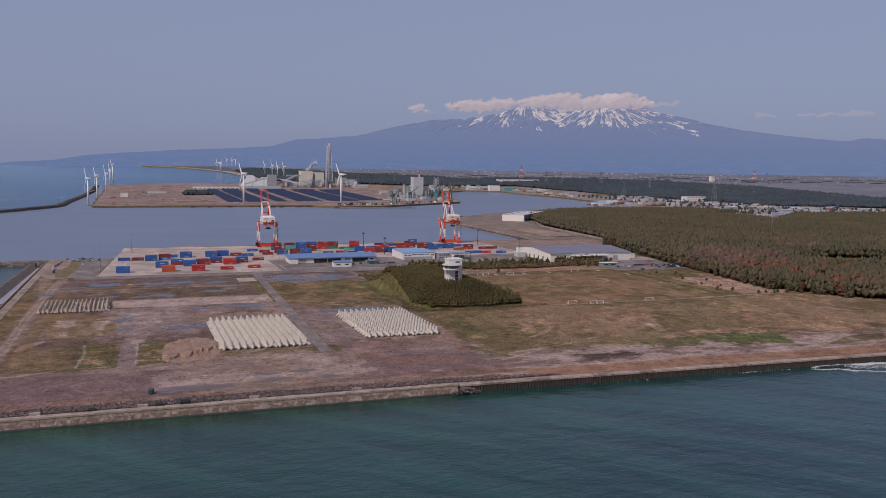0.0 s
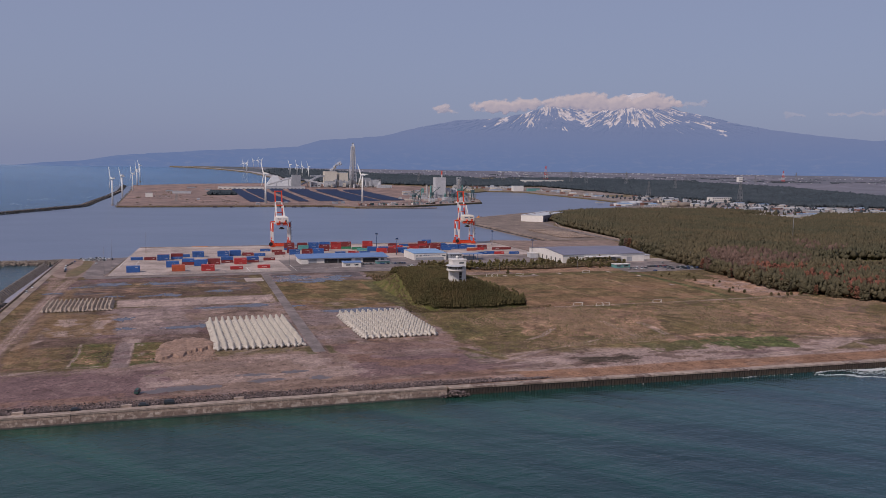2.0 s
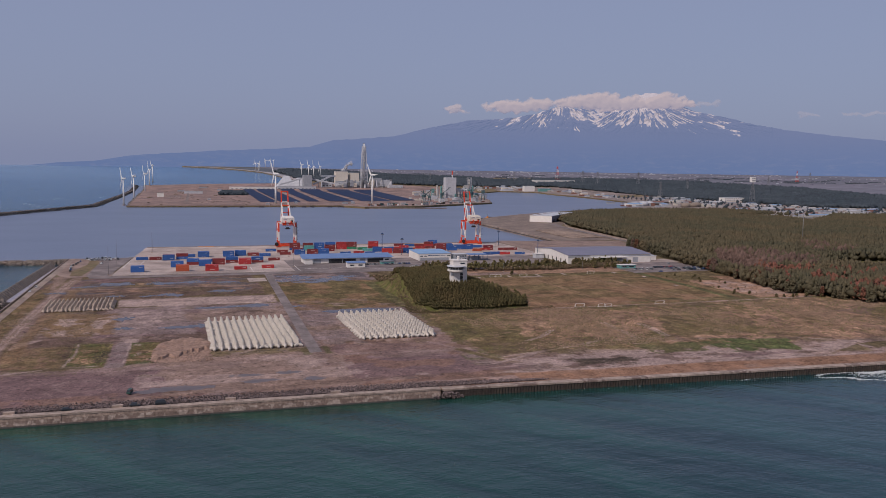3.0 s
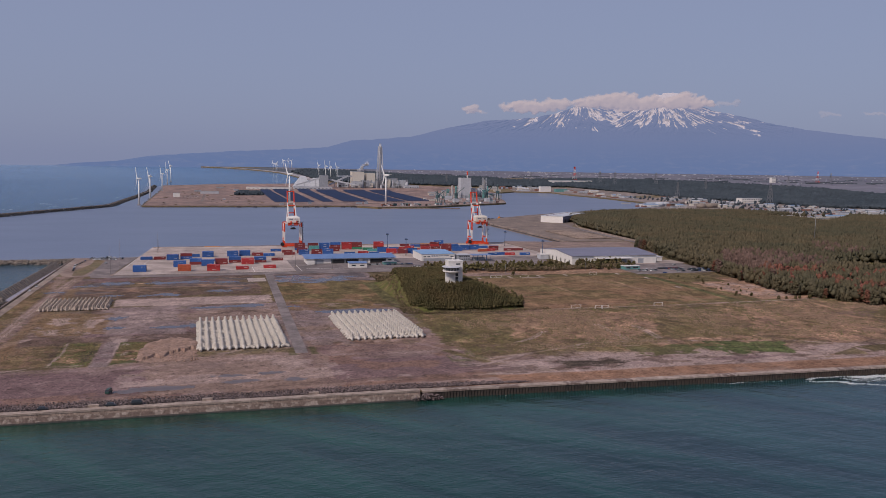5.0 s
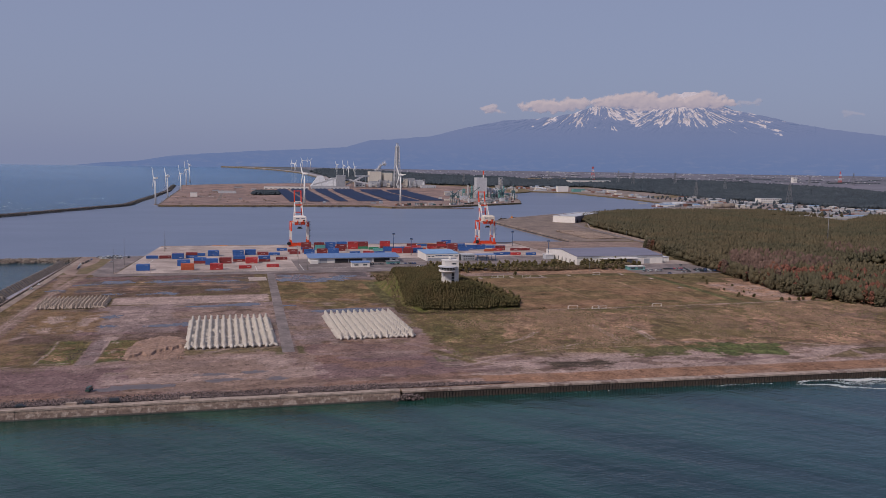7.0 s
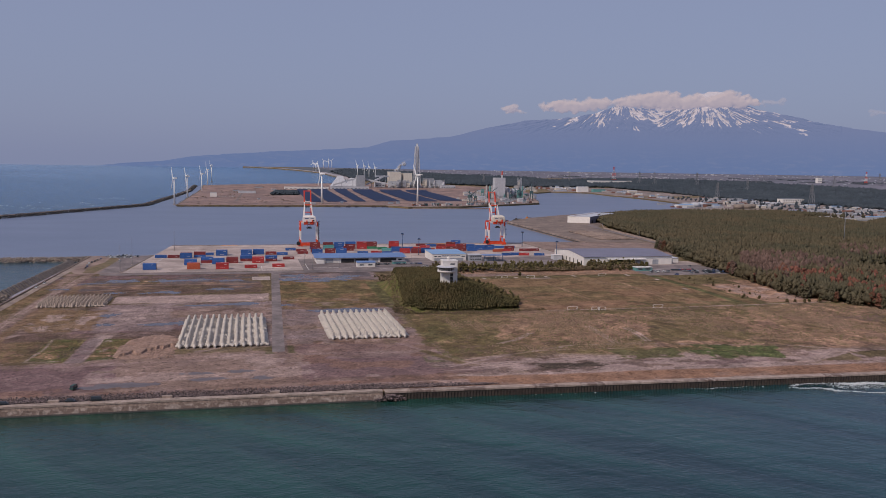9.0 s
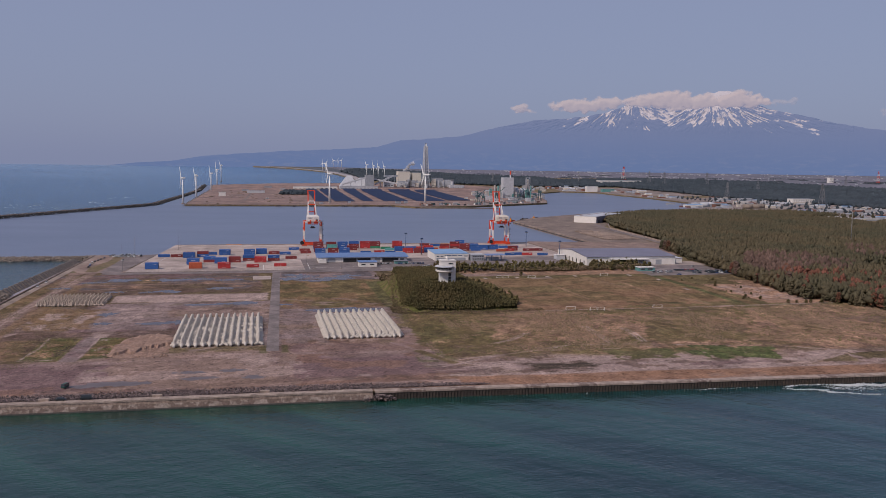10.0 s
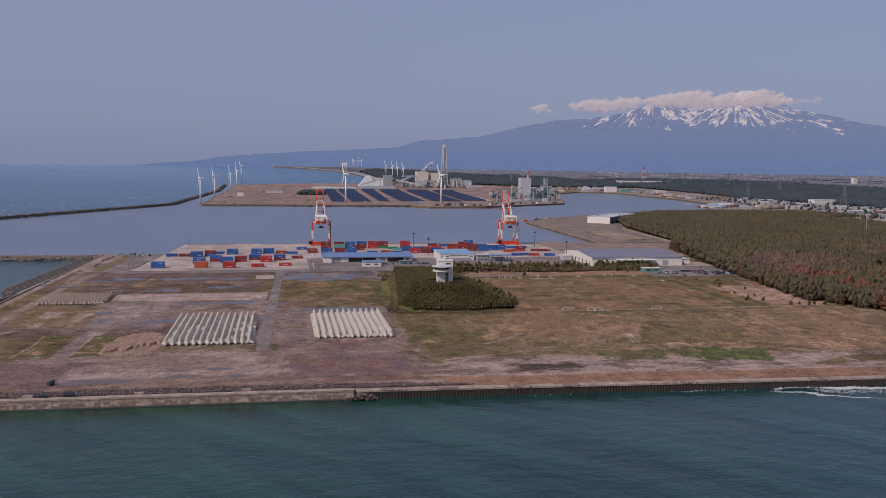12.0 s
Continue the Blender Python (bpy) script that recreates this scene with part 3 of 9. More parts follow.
def gullies(a, e):
    """Ribs and gullies that fan out below each rim: negative in the gully, up to 1 on the rib."""
    out, tot = 0.0, 0.0
    wob = 0.22 * noise.fractal(Vector((a * 0.9, e * 1.1, 3.0)), 1.0, 2.0, 4)
    for k, (pa, pe) in enumerate(PEAKS):
        dx, dy = a - pa + wob, max(0.10, pe + 0.50 - e)
        w = 1.0 / (0.03 + (dx / 2.6) ** 6)
        fan = math.atan2(dx, dy * 1.7) * 7.5
        rib = 1 - 2.2 * abs(noise.noise(Vector((fan, dy * 0.9, 4.0 + 9 * k))))
        rib2 = 1 - 2.2 * abs(noise.noise(Vector((fan * 2.3, dy * 2.2, 6.0 + 9 * k))))
        rib3 = 1 - 2.2 * abs(noise.noise(Vector((fan * 4.6, dy * 4.0, 8.0 + 9 * k))))
        out += w * (0.38 * rib + 0.36 * rib2 + 0.26 * rib3)
        tot += w
    return out / tot


def build_mountain():
    az = [-9 + 25 * i / 110 for i in range(110)] + [16 + 24 * i / 640 for i in range(640)] + [40 + 50 * i / 120 for i in range(121)]
    v, f, snow, fan = [], [], [], []
    lows, highs = 14, 54
    rows = lows + highs
    for a in az:
        sk = skyline(a)
        top = sk + noise.fractal(Vector((a * 1.7, 3.1, 0)), 1.0, 2.0, 5) * 0.06 * min(1, max(0, sk))
        mid = min(2.3, top * 0.6) if top > 0 else -0.4
        for j in range(rows + 1):
            e = -0.75 + (mid + 0.75) * j / lows if j <= lows else mid + (top - mid) * (j - lows) / highs
            t = (e + 0.75) / (top + 0.75)
            high = max(0.0, min(1.0, (e - 2.0) / 1.0))
            rib = gullies(a, min(e, 4.15)) if high > 0 and 17 < a < 39 else 0.0
            r = 4640 + 170 * t - 20 * rib * high * max(0.0, min(1.0, (4.4 - e) / 0.3))
            v.append((EYE.x + r * math.sin(radians(a)), EYE.y + r * math.cos(radians(a)), EYE.z + r * math.tan(radians(e))))
            line = 3.02 + (0.005 * (a - 28) ** 2 if a < 28 else 0.0) - (0.030 * (a - 28) if a > 28 else 0) + 0.22 * noise.noise(Vector((a * 0.9, 0, 7)))
            near = max(0.0, min(1.0, (a - 18.0) / 2.0, (38.5 - a) / 1.2))
            dome = max(0.0, 1 - abs(a - 31.4) / 2.0) * max(0.0, min(1.0, (e - 4.1) / 0.4))
            body = min(0.62, 0.36 + 0.34 * (e - line)) + 0.7 * dome if e > line - 0.6 else -0.6
            body -= max(0.0, a - 34.5) * 0.09
            patchy = noise.fractal(Vector((a * 1.3, e * 2.2, 11.0)), 1.0, 2.0, 5)
            snow.append((body + 1.05 * (0.42 - rib) + 0.34 * patchy) * near - (1 - near))
            fan.append((a, e, 0.0))
    n = len(az)
    for i in range(n - 1):
        for j in range(rows):
            p = i * (rows + 1) + j
            f.append((p, p + rows + 1, p + rows + 2, p + 1))
    me = bpy.data.meshes.new("mountain")
    me.from_pydata(v, [], f)
    me.polygons.foreach_set("use_smooth", [True] * len(f))
    at = me.attributes.new("snow", "FLOAT", "POINT")
    at.data.foreach_set("value", snow)
    at = me.attributes.new("fan", "FLOAT_VECTOR", "POINT")
    at.data.foreach_set("vector", [q for p in fan for q in p])
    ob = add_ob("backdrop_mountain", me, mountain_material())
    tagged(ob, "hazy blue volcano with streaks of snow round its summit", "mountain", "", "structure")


build_mountain()


def cloud_material(dens):
    m = bpy.data.materials.new("cloud_vapour")
    m.use_nodes = True
    nt = m.node_tree
    b = nt.nodes["Principled BSDF"]
    b.inputs["Roughness"].default_value = 1
    b.inputs["Specular IOR Level"].default_value = 0
    b.inputs["Base Color"].default_value = (0.10, 0.09, 0.09, 1)
    ca = nt.nodes.new("ShaderNodeAttribute")
    ca.attribute_name = "soft"
    ramp = nt.nodes.new("ShaderNodeMapRange")
    ramp.interpolation_type = "SMOOTHSTEP"
    ramp.inputs["From Min"].default_value, ramp.inputs["From Max"].default_value = 0.10, 0.80
    ramp.inputs["To Max"].default_value = dens
    nt.links.new(ca.outputs["Fac"], ramp.inputs["Value"])
    nt.links.new(ramp.outputs["Result"], b.inputs["Alpha"])
    # sunlit tops and shaded undersides are painted as glow through this ramp
    tone = nt.nodes.new("ShaderNodeValToRGB")
    tone.color_ramp.elements[0].position, tone.color_ramp.elements[1].position = 0.0, 1.0
    tone.color_ramp.elements[0].color, tone.color_ramp.elements[1].color = (0.225, 0.215, 0.300, 1), (0.425, 0.355, 0.385, 1)
    cl = nt.nodes.new("ShaderNodeAttribute")
    cl.attribute_name = "lit"
    nt.links.new(cl.outputs["Fac"], tone.inputs["Fac"])
    nt.links.new(tone.outputs["Color"], b.inputs["Emission Color"])
    b.inputs["Emission Strength"].default_value = 1.0
    return m


def cloud(lobes, seed, label, dens=0.95, wispy=0.10):
    """A far cloud: a curved veil made of soft lobes (azimuth, elevation and their half widths in degrees), frayed at the rim."""
    a0, a1 = min(p[0] - p[2] for p in lobes) - 0.35, max(p[0] + p[2] for p in lobes) + 0.35
    e0, e1 = min(p[1] - p[3] for p in lobes) - 0.25, max(p[1] + p[3] for p in lobes) + 0.25
    step_ = 0.045
    nx, ny = int((a1 - a0) / step_), int((e1 - e0) / step_)

    def field(a, e):
        w1 = noise.fractal(Vector((a * 1.5, e * 2.0, seed)), 1.0, 2.0, 5)
        w2 = noise.fractal(Vector((a * 1.5 + 31, e * 2.0, seed)), 1.0, 2.0, 5)
        a, e = a + 0.42 * w1, e + 0.22 * w2
        d = 1.0
        for la, le, ra, re_ in lobes:
            lower = re_ * (0.95 if e < le else 1.0)
            q = ((a - la) / ra) ** 2 + ((e - le) / lower) ** 2
            if q < 1:
                d *= 1 - 0.92 * (1 - q) ** 0.6
        return 1 - d

    v, f, al, lit = [], [], [], []
    for i in range(nx + 1):
        for j in range(ny + 1):
            a, e = a0 + (a1 - a0) * i / nx, e0 + (e1 - e0) * j / ny
            r = 4560 - 5 * seed
            v.append((EYE.x + r * math.sin(radians(a)), EYE.y + r * math.cos(radians(a)), EYE.z + r * math.tan(radians(e))))
            d = field(a, e)
            al.append(d + wispy * noise.fractal(Vector((a * 4, e * 5, seed + 5)), 1.0, 2.0, 4) * min(1, d * 4))
            # painted sunlight: brighter where a lobe faces up and left
            lit.append(0.56 + 1.7 * (d - field(a - 0.10, e + 0.13)) + 0.16 * noise.fractal(Vector((a * 3, e * 4, seed + 2)), 1.0, 2.0, 4) + 0.22 * (e - (e0 + e1) / 2) / (e1 - e0))
    for i in range(nx):
        for j in range(ny):
            p = i * (ny + 1) + j
            f.append((p, p + ny + 1, p + ny + 2, p + 1))
    me = bpy.data.meshes.new("backdrop_cloud")
    me.from_pydata(v, [], f)
    me.polygons.foreach_set("use_smooth", [True] * len(f))
    for key, values in (("soft", al), ("lit", lit)):
        at = me.attributes.new(key, "FLOAT", "POINT")
        at.data.foreach_set("value", values)
    ob = add_ob("backdrop_cloud", me, cloud_material(dens))
    ob.visible_shadow = False
    tagged(ob, label, "cloud", "", "structure")


cloud([(21.3, 4.00, 1.2, 0.42), (22.2, 4.04, 1.3, 0.48), (23.2, 4.10, 1.3, 0.48), (22.5, 3.84, 1.1, 0.38), (24.5, 4.25, 1.1, 0.40)], 2, "pale pinkish cloud drifting over the mountain shoulder", 0.93)
cloud([(25.9, 4.30, 1.2, 0.38), (26.8, 4.40, 0.9, 0.50), (27.9, 4.52, 0.8, 0.56), (28.8, 4.46, 0.8, 0.62), (27.8, 4.18, 2.0, 0.40), (30.1, 4.40, 0.9, 0.52), (31.5, 4.30, 1.1, 0.48), (32.5, 4.46, 0.85, 0.60),
       (33.4, 4.22, 0.9, 0.40), (31.2, 4.18, 1.9, 0.38), (29.4, 4.18, 1.8, 0.38)], 4, "pale pinkish cloud bank resting on the snowy summit", 0.98)
cloud([(18.0, 3.78, 0.55, 0.30), (18.4, 3.86, 0.60, 0.34)], 5, "small pale cloud beside the mountain", 0.75)
cloud([(19.0, 3.62, 0.6, 0.14)], 6, "thin grey wisp below the small cloud", 0.22)
cloud([(34.9, 4.22, 0.8, 0.24)], 7, "thin wisp of cloud beside the bank", 0.3)
cloud([(40.9, 3.5, 0.45, 0.22), (41.4, 3.46, 0.4, 0.18)], 9, "faint small cloud over the plain", 0.22)
cloud([(43.4, 3.45, 0.7, 0.14), (44.6, 3.5, 0.9, 0.16), (46.0, 3.5, 0.8, 0.2), (46.9, 3.48, 0.6, 0.24)], 13, "faint row of small clouds over the plain", 0.24)

# ---------------- ground cover of the near land ----------------
def lattice(ix, iy, seed):
    h = (ix.astype(np.int64) * 374761393 + iy.astype(np.int64) * 668265263 + seed * 974634541) & 0x7FFFFFFF
    h = ((h ^ (h >> 13)) * 1274126177) & 0x7FFFFFFF
    return ((h ^ (h >> 16)) & 0xFFFF) / 65535.0


def fbm(x, y, size, seed, octaves=5, gain=0.55):
    """Fractal value noise, 0 to 1; size: metres of the largest lumps."""
    out, amp, tot = 0.0, 1.0, 0.0
    u, v = x / size, y / size
    for k in range(octaves):
        ix, iy = np.floor(u), np.floor(v)
        fx, fy = u - ix, v - iy
        fx, fy = fx * fx * (3 - 2 * fx), fy * fy * (3 - 2 * fy)
        a, b = lattice(ix, iy, seed + k), lattice(ix + 1, iy, seed + k)
        c, d = lattice(ix, iy + 1, seed + k), lattice(ix + 1, iy + 1, seed + k)
        out = out + amp * ((a * (1 - fx) + b * fx) * (1 - fy) + (c * (1 - fx) + d * fx) * fy)
        tot, amp, u, v = tot + amp, amp * gain, u * 2.03, v * 2.03
    return out / tot


def smooth(e0, e1, v):
    t = np.clip((v - e0) / (e1 - e0), 0, 1)
    return t * t * (3 - 2 * t)


TONE = {"soil": (0.258, 0.181, 0.150), "grey": (0.235, 0.178, 0.171), "dark": (0.135, 0.090, 0.073), "sand": (0.375, 0.282, 0.255), "reed": (0.320, 0.200, 0.138), "scrub": (0.150, 0.112, 0.064), "turf": (0.220, 0.140, 0.080), "olive": (0.145, 0.112, 0.056), "green": (0.116, 0.104, 0.050), "rust": (0.235, 0.140, 0.101), "ochre": (0.280, 0.160, 0.106), "black": (0.070, 0.055, 0.042), "lush": (0.086, 0.104, 0.040), "wet": (0.120, 0.102, 0.108), "violet": (0.180, 0.118, 0.119)}


# how coarse the relief of each cover is
BARE = {"soil": 0.62, "grey": 0.62, "sand": 0.6, "wet": 0.4, "violet": 0.6, "ochre": 0.75, "dark": 0.8, "rust": 0.7, "black": 0.9, "turf": 0.65}


def ground_material():
    m = material("ground_cover", (1, 1, 1), rough=0.95, vary=0.46, scale=0.3, fine=0.8, bump=0.7, second=(0.74, 0.71, 0.68), spec=0.1, mid=0.11)
    nt = m.node_tree
    b = nt.nodes["Principled BSDF"]
    src = b.inputs["Base Color"].links[0].from_socket
    at = nt.nodes.new("ShaderNodeAttribute")
    at.attribute_name = "cover"
    mul = nt.nodes.new("ShaderNodeMix")
    mul.data_type, mul.blend_type = "RGBA", "MULTIPLY"
    mul.inputs["Factor"].default_value = 1.0
    nt.links.new(at.outputs["Color"], mul.inputs["A"])
    nt.links.new(src, mul.inputs["B"])
    nt.links.new(at.outputs["Alpha"], mul.inputs["Factor"])
    # crisp specks: stones, tufts, bare scrapes
    geo = nt.nodes.new("ShaderNodeNewGeometry")
    last = mul.outputs["Result"]
    for scale, lo, hi, gain in ((0.42, 0.585, 0.62, 0.54), (0.30, 0.42, 0.38, 1.40), (1.3, 0.58, 0.63, 0.54), (0.85, 0.42, 0.38, 1.30)):
        n = nt.nodes.new("ShaderNodeTexNoise")
        n.inputs["Scale"].default_value, n.inputs["Detail"].default_value, n.inputs["Roughness"].default_value = scale, 5, 0.66
        nt.links.new(geo.outputs["Position"], n.inputs["Vector"])
        r = nt.nodes.new("ShaderNodeMapRange")
        r.inputs["From Min"].default_value, r.inputs["From Max"].default_value = lo, hi
        r.inputs["To Min"].default_value, r.inputs["To Max"].default_value = 1.0, gain
        nt.links.new(n.outputs["Fac"], r.inputs["Value"])
        m2 = nt.nodes.new("ShaderNodeMix")
        m2.data_type, m2.blend_type = "RGBA", "MULTIPLY"
        m2.inputs["Factor"].default_value = 1.0
        nt.links.new(last, m2.inputs["A"])
        nt.links.new(r.outputs["Result"], m2.inputs["B"])
        last = m2.outputs["Result"]
    nt.links.new(last, b.inputs["Base Color"])
    return m


def build_ground_cover():
    xs, ys = np.arange(-91, 640, 0.85), np.concatenate([np.arange(340, 560, 1.1), np.arange(560, 812, 1.9)])
    X, Y = np.meshgrid(xs, ys, indexing="ij")
    shore = np.where(X < 147, 366.5 - 0.022 * (X + 60), 361.8 - 0.0475 * (X - 147))
    col = np.empty(X.shape + (3,))
    col[:] = TONE["scrub"]
    coarse = np.ones(X.shape)
    wx, wy = (fbm(X, Y, 26, 1, 7, 0.6) - 0.5), (fbm(X, Y, 26, 9, 7, 0.6) - 0.5)
    fine = fbm(X, Y, 7, 21, 4)
    streak = fbm(X * 0.42, Y, 11, 33, 6, 0.6)                   # drawn out along the shore
    streak2 = fbm(X * 0.34, Y, 26, 40, 7, 0.6)

    def put(tone, mask):
        k = np.clip(mask, 0, 1)[..., None]
        col[:] = col * (1 - k) + np.array(TONE[tone]) * k
        coarse[:] = coarse * (1 - k[..., 0]) + BARE.get(tone, 1.0) * k[..., 0]

    def rect(x0, x1, y0, y1, warp=14, soft=0.8):
        d = np.minimum(np.minimum(X - x0, x1 - X), np.minimum(Y - y0, y1 - Y)) + wx * warp + (fine - 0.5) * warp * 0.5
        return smooth(-soft, soft, d)

    def track(pts, width, warp=2.0):
        best = np.full(X.shape, 1e9)
        for (ax, ay), (bx, by) in zip(pts, pts[1:]):
            dx, dy = bx - ax, by - ay
            t = np.clip(((X - ax) * dx + (Y - ay) * dy) / (dx * dx + dy * dy), 0, 1)
            best = np.minimum(best, np.hypot(X - ax - t * dx, Y - ay - t * dy))
        return smooth(width * 1.4, width * 0.6, best + wy * warp)

    def area(pts, warp=3.0, soft=0.7):
        """A patch with straight, slightly frayed edges; pts run round it, convex."""
        cx, cy = sum(p[0] for p in pts) / len(pts), sum(p[1] for p in pts) / len(pts)
        d = np.full(X.shape, 1e9)
        for (ax, ay), (bx, by) in zip(pts, pts[1:] + pts[:1]):
            nx_, ny_ = -(by - ay), bx - ax
            ln = math.hypot(nx_, ny_) * (1 if nx_ * (cx - ax) + ny_ * (cy - ay) > 0 else -1)
            d = np.minimum(d, ((X - ax) * nx_ + (Y - ay) * ny_) / ln)
        return smooth(-soft, soft, d + wx * warp + (fine - 0.5) * warp * 0.6)

    # bare ground behind the sea wall
    put("soil", rect(-100, 196, 340, 470, 12))
    broad = fbm(X * 0.6, Y, 45, 121, 5)
    put("violet", rect(-100, 75, 374, 446, 12) * smooth(90, 20, X + wx * 60) * smooth(0.30, 0.45, broad))
    put("rust", rect(-100, 60, 372, 384, 8) * smooth(0.4, 0.6, broad) * 0.8)
    put("dark", rect(-100, 196, 365, 470, 10) * smooth(0.60, 0.70, streak2) * 0.5)
    put("grey", rect(40, 196, 376, 450, 14) * smooth(0.45, 0.6, broad) * 0.8)
    put("violet", rect(90, 196, 385, 450, 10) * smooth(0.52, 0.64, streak2) * 0.6)
    put("sand", track([(16, 402), (30, 401), (60, 410), (110, 420)], 4.5, 8) * 0.45)
    put("sand", track([(-20, 440), (10, 420), (50, 428), (120, 436), (185, 425)], 2.0, 6) * 0.4)
    for k in range(7):
        put("sand" if k % 2 else "dark", track([(-70 + 22 * k, 436), (-50 + 24 * k, 414 - 2 * k), (-10 + 20 * k, 400 + 3 * k), (30 + 22 * k, 408)], 0.5, 2) * 0.35)
    put("rust", rect(60, 200, 340, 400, 20) * 0.6)
    # storage ground
    put("grey", rect(-26, 192, 455, 628, 14))
    put("soil", rect(-26, 192, 455, 628, 14) * smooth(0.45, 0.6, streak2))
    put("dark", rect(-26, 192, 455, 628, 14) * smooth(0.55, 0.66, streak) * 0.8)
    put("rust", rect(105, 196, 440, 485, 14) * 0.5)
    put("olive", rect(20, 100, 455, 470, 8) * 0.6)
    # rough grass near the shore track
    put("scrub", rect(-91, -28, 440, 640, 14))
    put("olive", rect(-91, -28, 440, 640, 14) * smooth(0.48, 0.62, fbm(X, Y, 30, 51)))
    put("sand", rect(-80, 0, 505, 560, 14) * smooth(0.55, 0.68, streak) * 0.7)
    put("dark", rect(-85, 60, 506, 540, 10) * smooth(0.34, 0.5, streak2) * 0.9)
    put("dark", rect(-91, -28, 440, 610, 14) * smooth(0.5, 0.62, streak) * 0.7)
    put("soil", track([(-84, 380), (-60, 560), (-58, 640), (-60, 800), (-68, 950)], 6, 5) * 0.85)
    put("violet", track([(-84, 380), (-60, 560), (-58, 640), (-60, 800), (-68, 950)], 2.5, 5) * 0.5)
    put("sand", track([(-2, 430), (-1, 470), (2, 520), (8, 560), (4, 620)], 6) * 0.65)
    put("sand", track([(-90, 452), (-40, 440), (40, 436), (120, 444), (190, 440)], 3.4) * 0.5)
    # pale strip, dark wet bands
    put("sand", rect(-13, 102, 630, 667, 7) * (0.55 + 0.45 * smooth(0.35, 0.55, streak)))
    put("grey", rect(-20, 97, 600, 628, 8) * 0.8)
    put("dark", rect(-84, 97, 676, 732, 9) * smooth(0.36, 0.5, streak))
    put("violet", rect(-84, 97, 730, 790, 9))
    put("dark", rect(-84, 97, 672, 790, 9) * smooth(0.44, 0.54, streak2) * 0.85)
    put("olive", rect(-84, 97, 730, 790, 9) * smooth(0.54, 0.64, fbm(X * 0.65, Y, 24, 141)) * 0.7)
    put("wet", rect(-84, 97, 690, 785, 9) * smooth(0.56, 0.60, fbm(X * 0.6, Y, 16, 143, 4)) * 0.9)
    put("reed", rect(-84, 97, 676, 790, 9) * smooth(0.62, 0.74, streak) * 0.7)
    put("soil", track([(-84, 722), (95, 726)], 2.5) * 0.8)
    # grass square and bare patch east of the road
    put("grey", rect(108, 205, 736, 794, 8))
    put("dark", rect(108, 205, 736, 794, 8) * smooth(0.55, 0.66, streak) * 0.6)
    put("wet", rect(116, 200, 736, 790, 8) * smooth(0.47, 0.53, fbm(X * 0.65, Y, 15, 145, 4)) * 0.9)
    put("wet", rect(112, 190, 560, 588, 6) * smooth(0.44, 0.5, fbm(X * 0.65, Y, 15, 147, 4)) * 0.8)
    put("olive", rect(110, 197, 588, 735, 8))
    put("turf", rect(110, 197, 588, 735, 8) * smooth(0.5, 0.62, fbm(X, Y, 24, 61)))
    put("grey", rect(110, 190, 560, 588, 6) * 0.8)
    put("green", rect(187, 200, 585, 720, 5))
    put("reed", rect(206, 216, 575, 765, 6) * 0.8)
    # weed beds
    for x0, x1, y0, y1 in ((-28, -8, 447, 508), (4, 19, 449, 504)):
        bed = rect(x0, x1, y0, y1, 4, 0.8)
        put("olive", bed)
        put("green", bed * smooth(0.44, 0.54, fine))
        put("sand", bed * smooth(2.6, 1.6, abs(X - x0 - 4 + wx * 5)) * smooth(0.42, 0.5, fbm(X, Y, 6, 131, 3)) * 0.8)
        put("sand", bed * smooth(4.5, 3.0, abs(Y - y0 - 4 + wx * 5)) * smooth(0.46, 0.52, fbm(X * 0.75, Y, 6, 133, 3)) * 0.7)
    put("lush", rect(-15, -9, 450, 506, 5, 0.8) * smooth(0.45, 0.53, fine) * 0.6)
    put("dark", (rect(-28, -8, 447, 508, 5, 0.8) + rect(4, 19, 449, 504, 5, 0.8)) * smooth(0.56, 0.64, fbm(X, Y, 5, 151, 3)) * 0.6)
    put("violet", rect(-7, 3, 446, 512, 3, 1) * 0.6)
    put("sand", rect(-5, 3, 500, 520, 4, 1) * 0.7)
    # wide reed land
    reedland = rect(196, 640, 408, 556, 16)
    put("olive", reedland)
    put("scrub", reedland * smooth(0.46, 0.6, fbm(X, Y, 40, 71)))
    put("reed", reedland * smooth(0.50, 0.62, fbm(X * 0.75, Y, 34, 75, 6)) * smooth(180, 330, X + (Y - 420) * 0.8))
    put("reed", reedland * smooth(0.60, 0.7, streak) * 0.7)
    put("green", rect(190, 300, 425, 520, 20) * smooth(0.54, 0.66, fbm(X, Y, 20, 79)) * 0.6)
    # sandy strip along the sheet piles
    strip = smooth(66, 50, Y - shore + wx * 14)
    put("soil", strip * smooth(185, 200, X + wx * 20))
    put("sand", strip * smooth(185, 200, X) * smooth(0.52, 0.64, streak2))
    put("dark", strip * smooth(185, 200, X) * smooth(0.62, 0.72, streak) * 0.75)
    put("reed", strip * smooth(185, 200, X) * smooth(0.60, 0.7, 1 - streak) * 0.7)
    put("rust", smooth(20, 12, Y - shore + wx * 8) * smooth(150, 170, X) * 0.75)
    put("green", rect(205, 268, 428, 440, 8) * smooth(0.5, 0.6, fine) * 0.6)
    d = Y - shore
    east = smooth(165, 185, X + wx * 20)
    put("ochre", east * smooth(22, 19, d + wx * 5) * (0.75 + 0.25 * smooth(0.4, 0.6, fine)))
    put("soil", east * smooth(22, 19, d + wx * 5) * smooth(0.58, 0.66, streak) * 0.6)
    put("sand", east * smooth(2.4, 1.2, abs(d - 23 + wx * 5)) * 0.9)
    put("violet", east * smooth(24, 27, d) * smooth(46, 38, d + wx * 12) * smooth(0.45, 0.58, streak2) * 0.8)
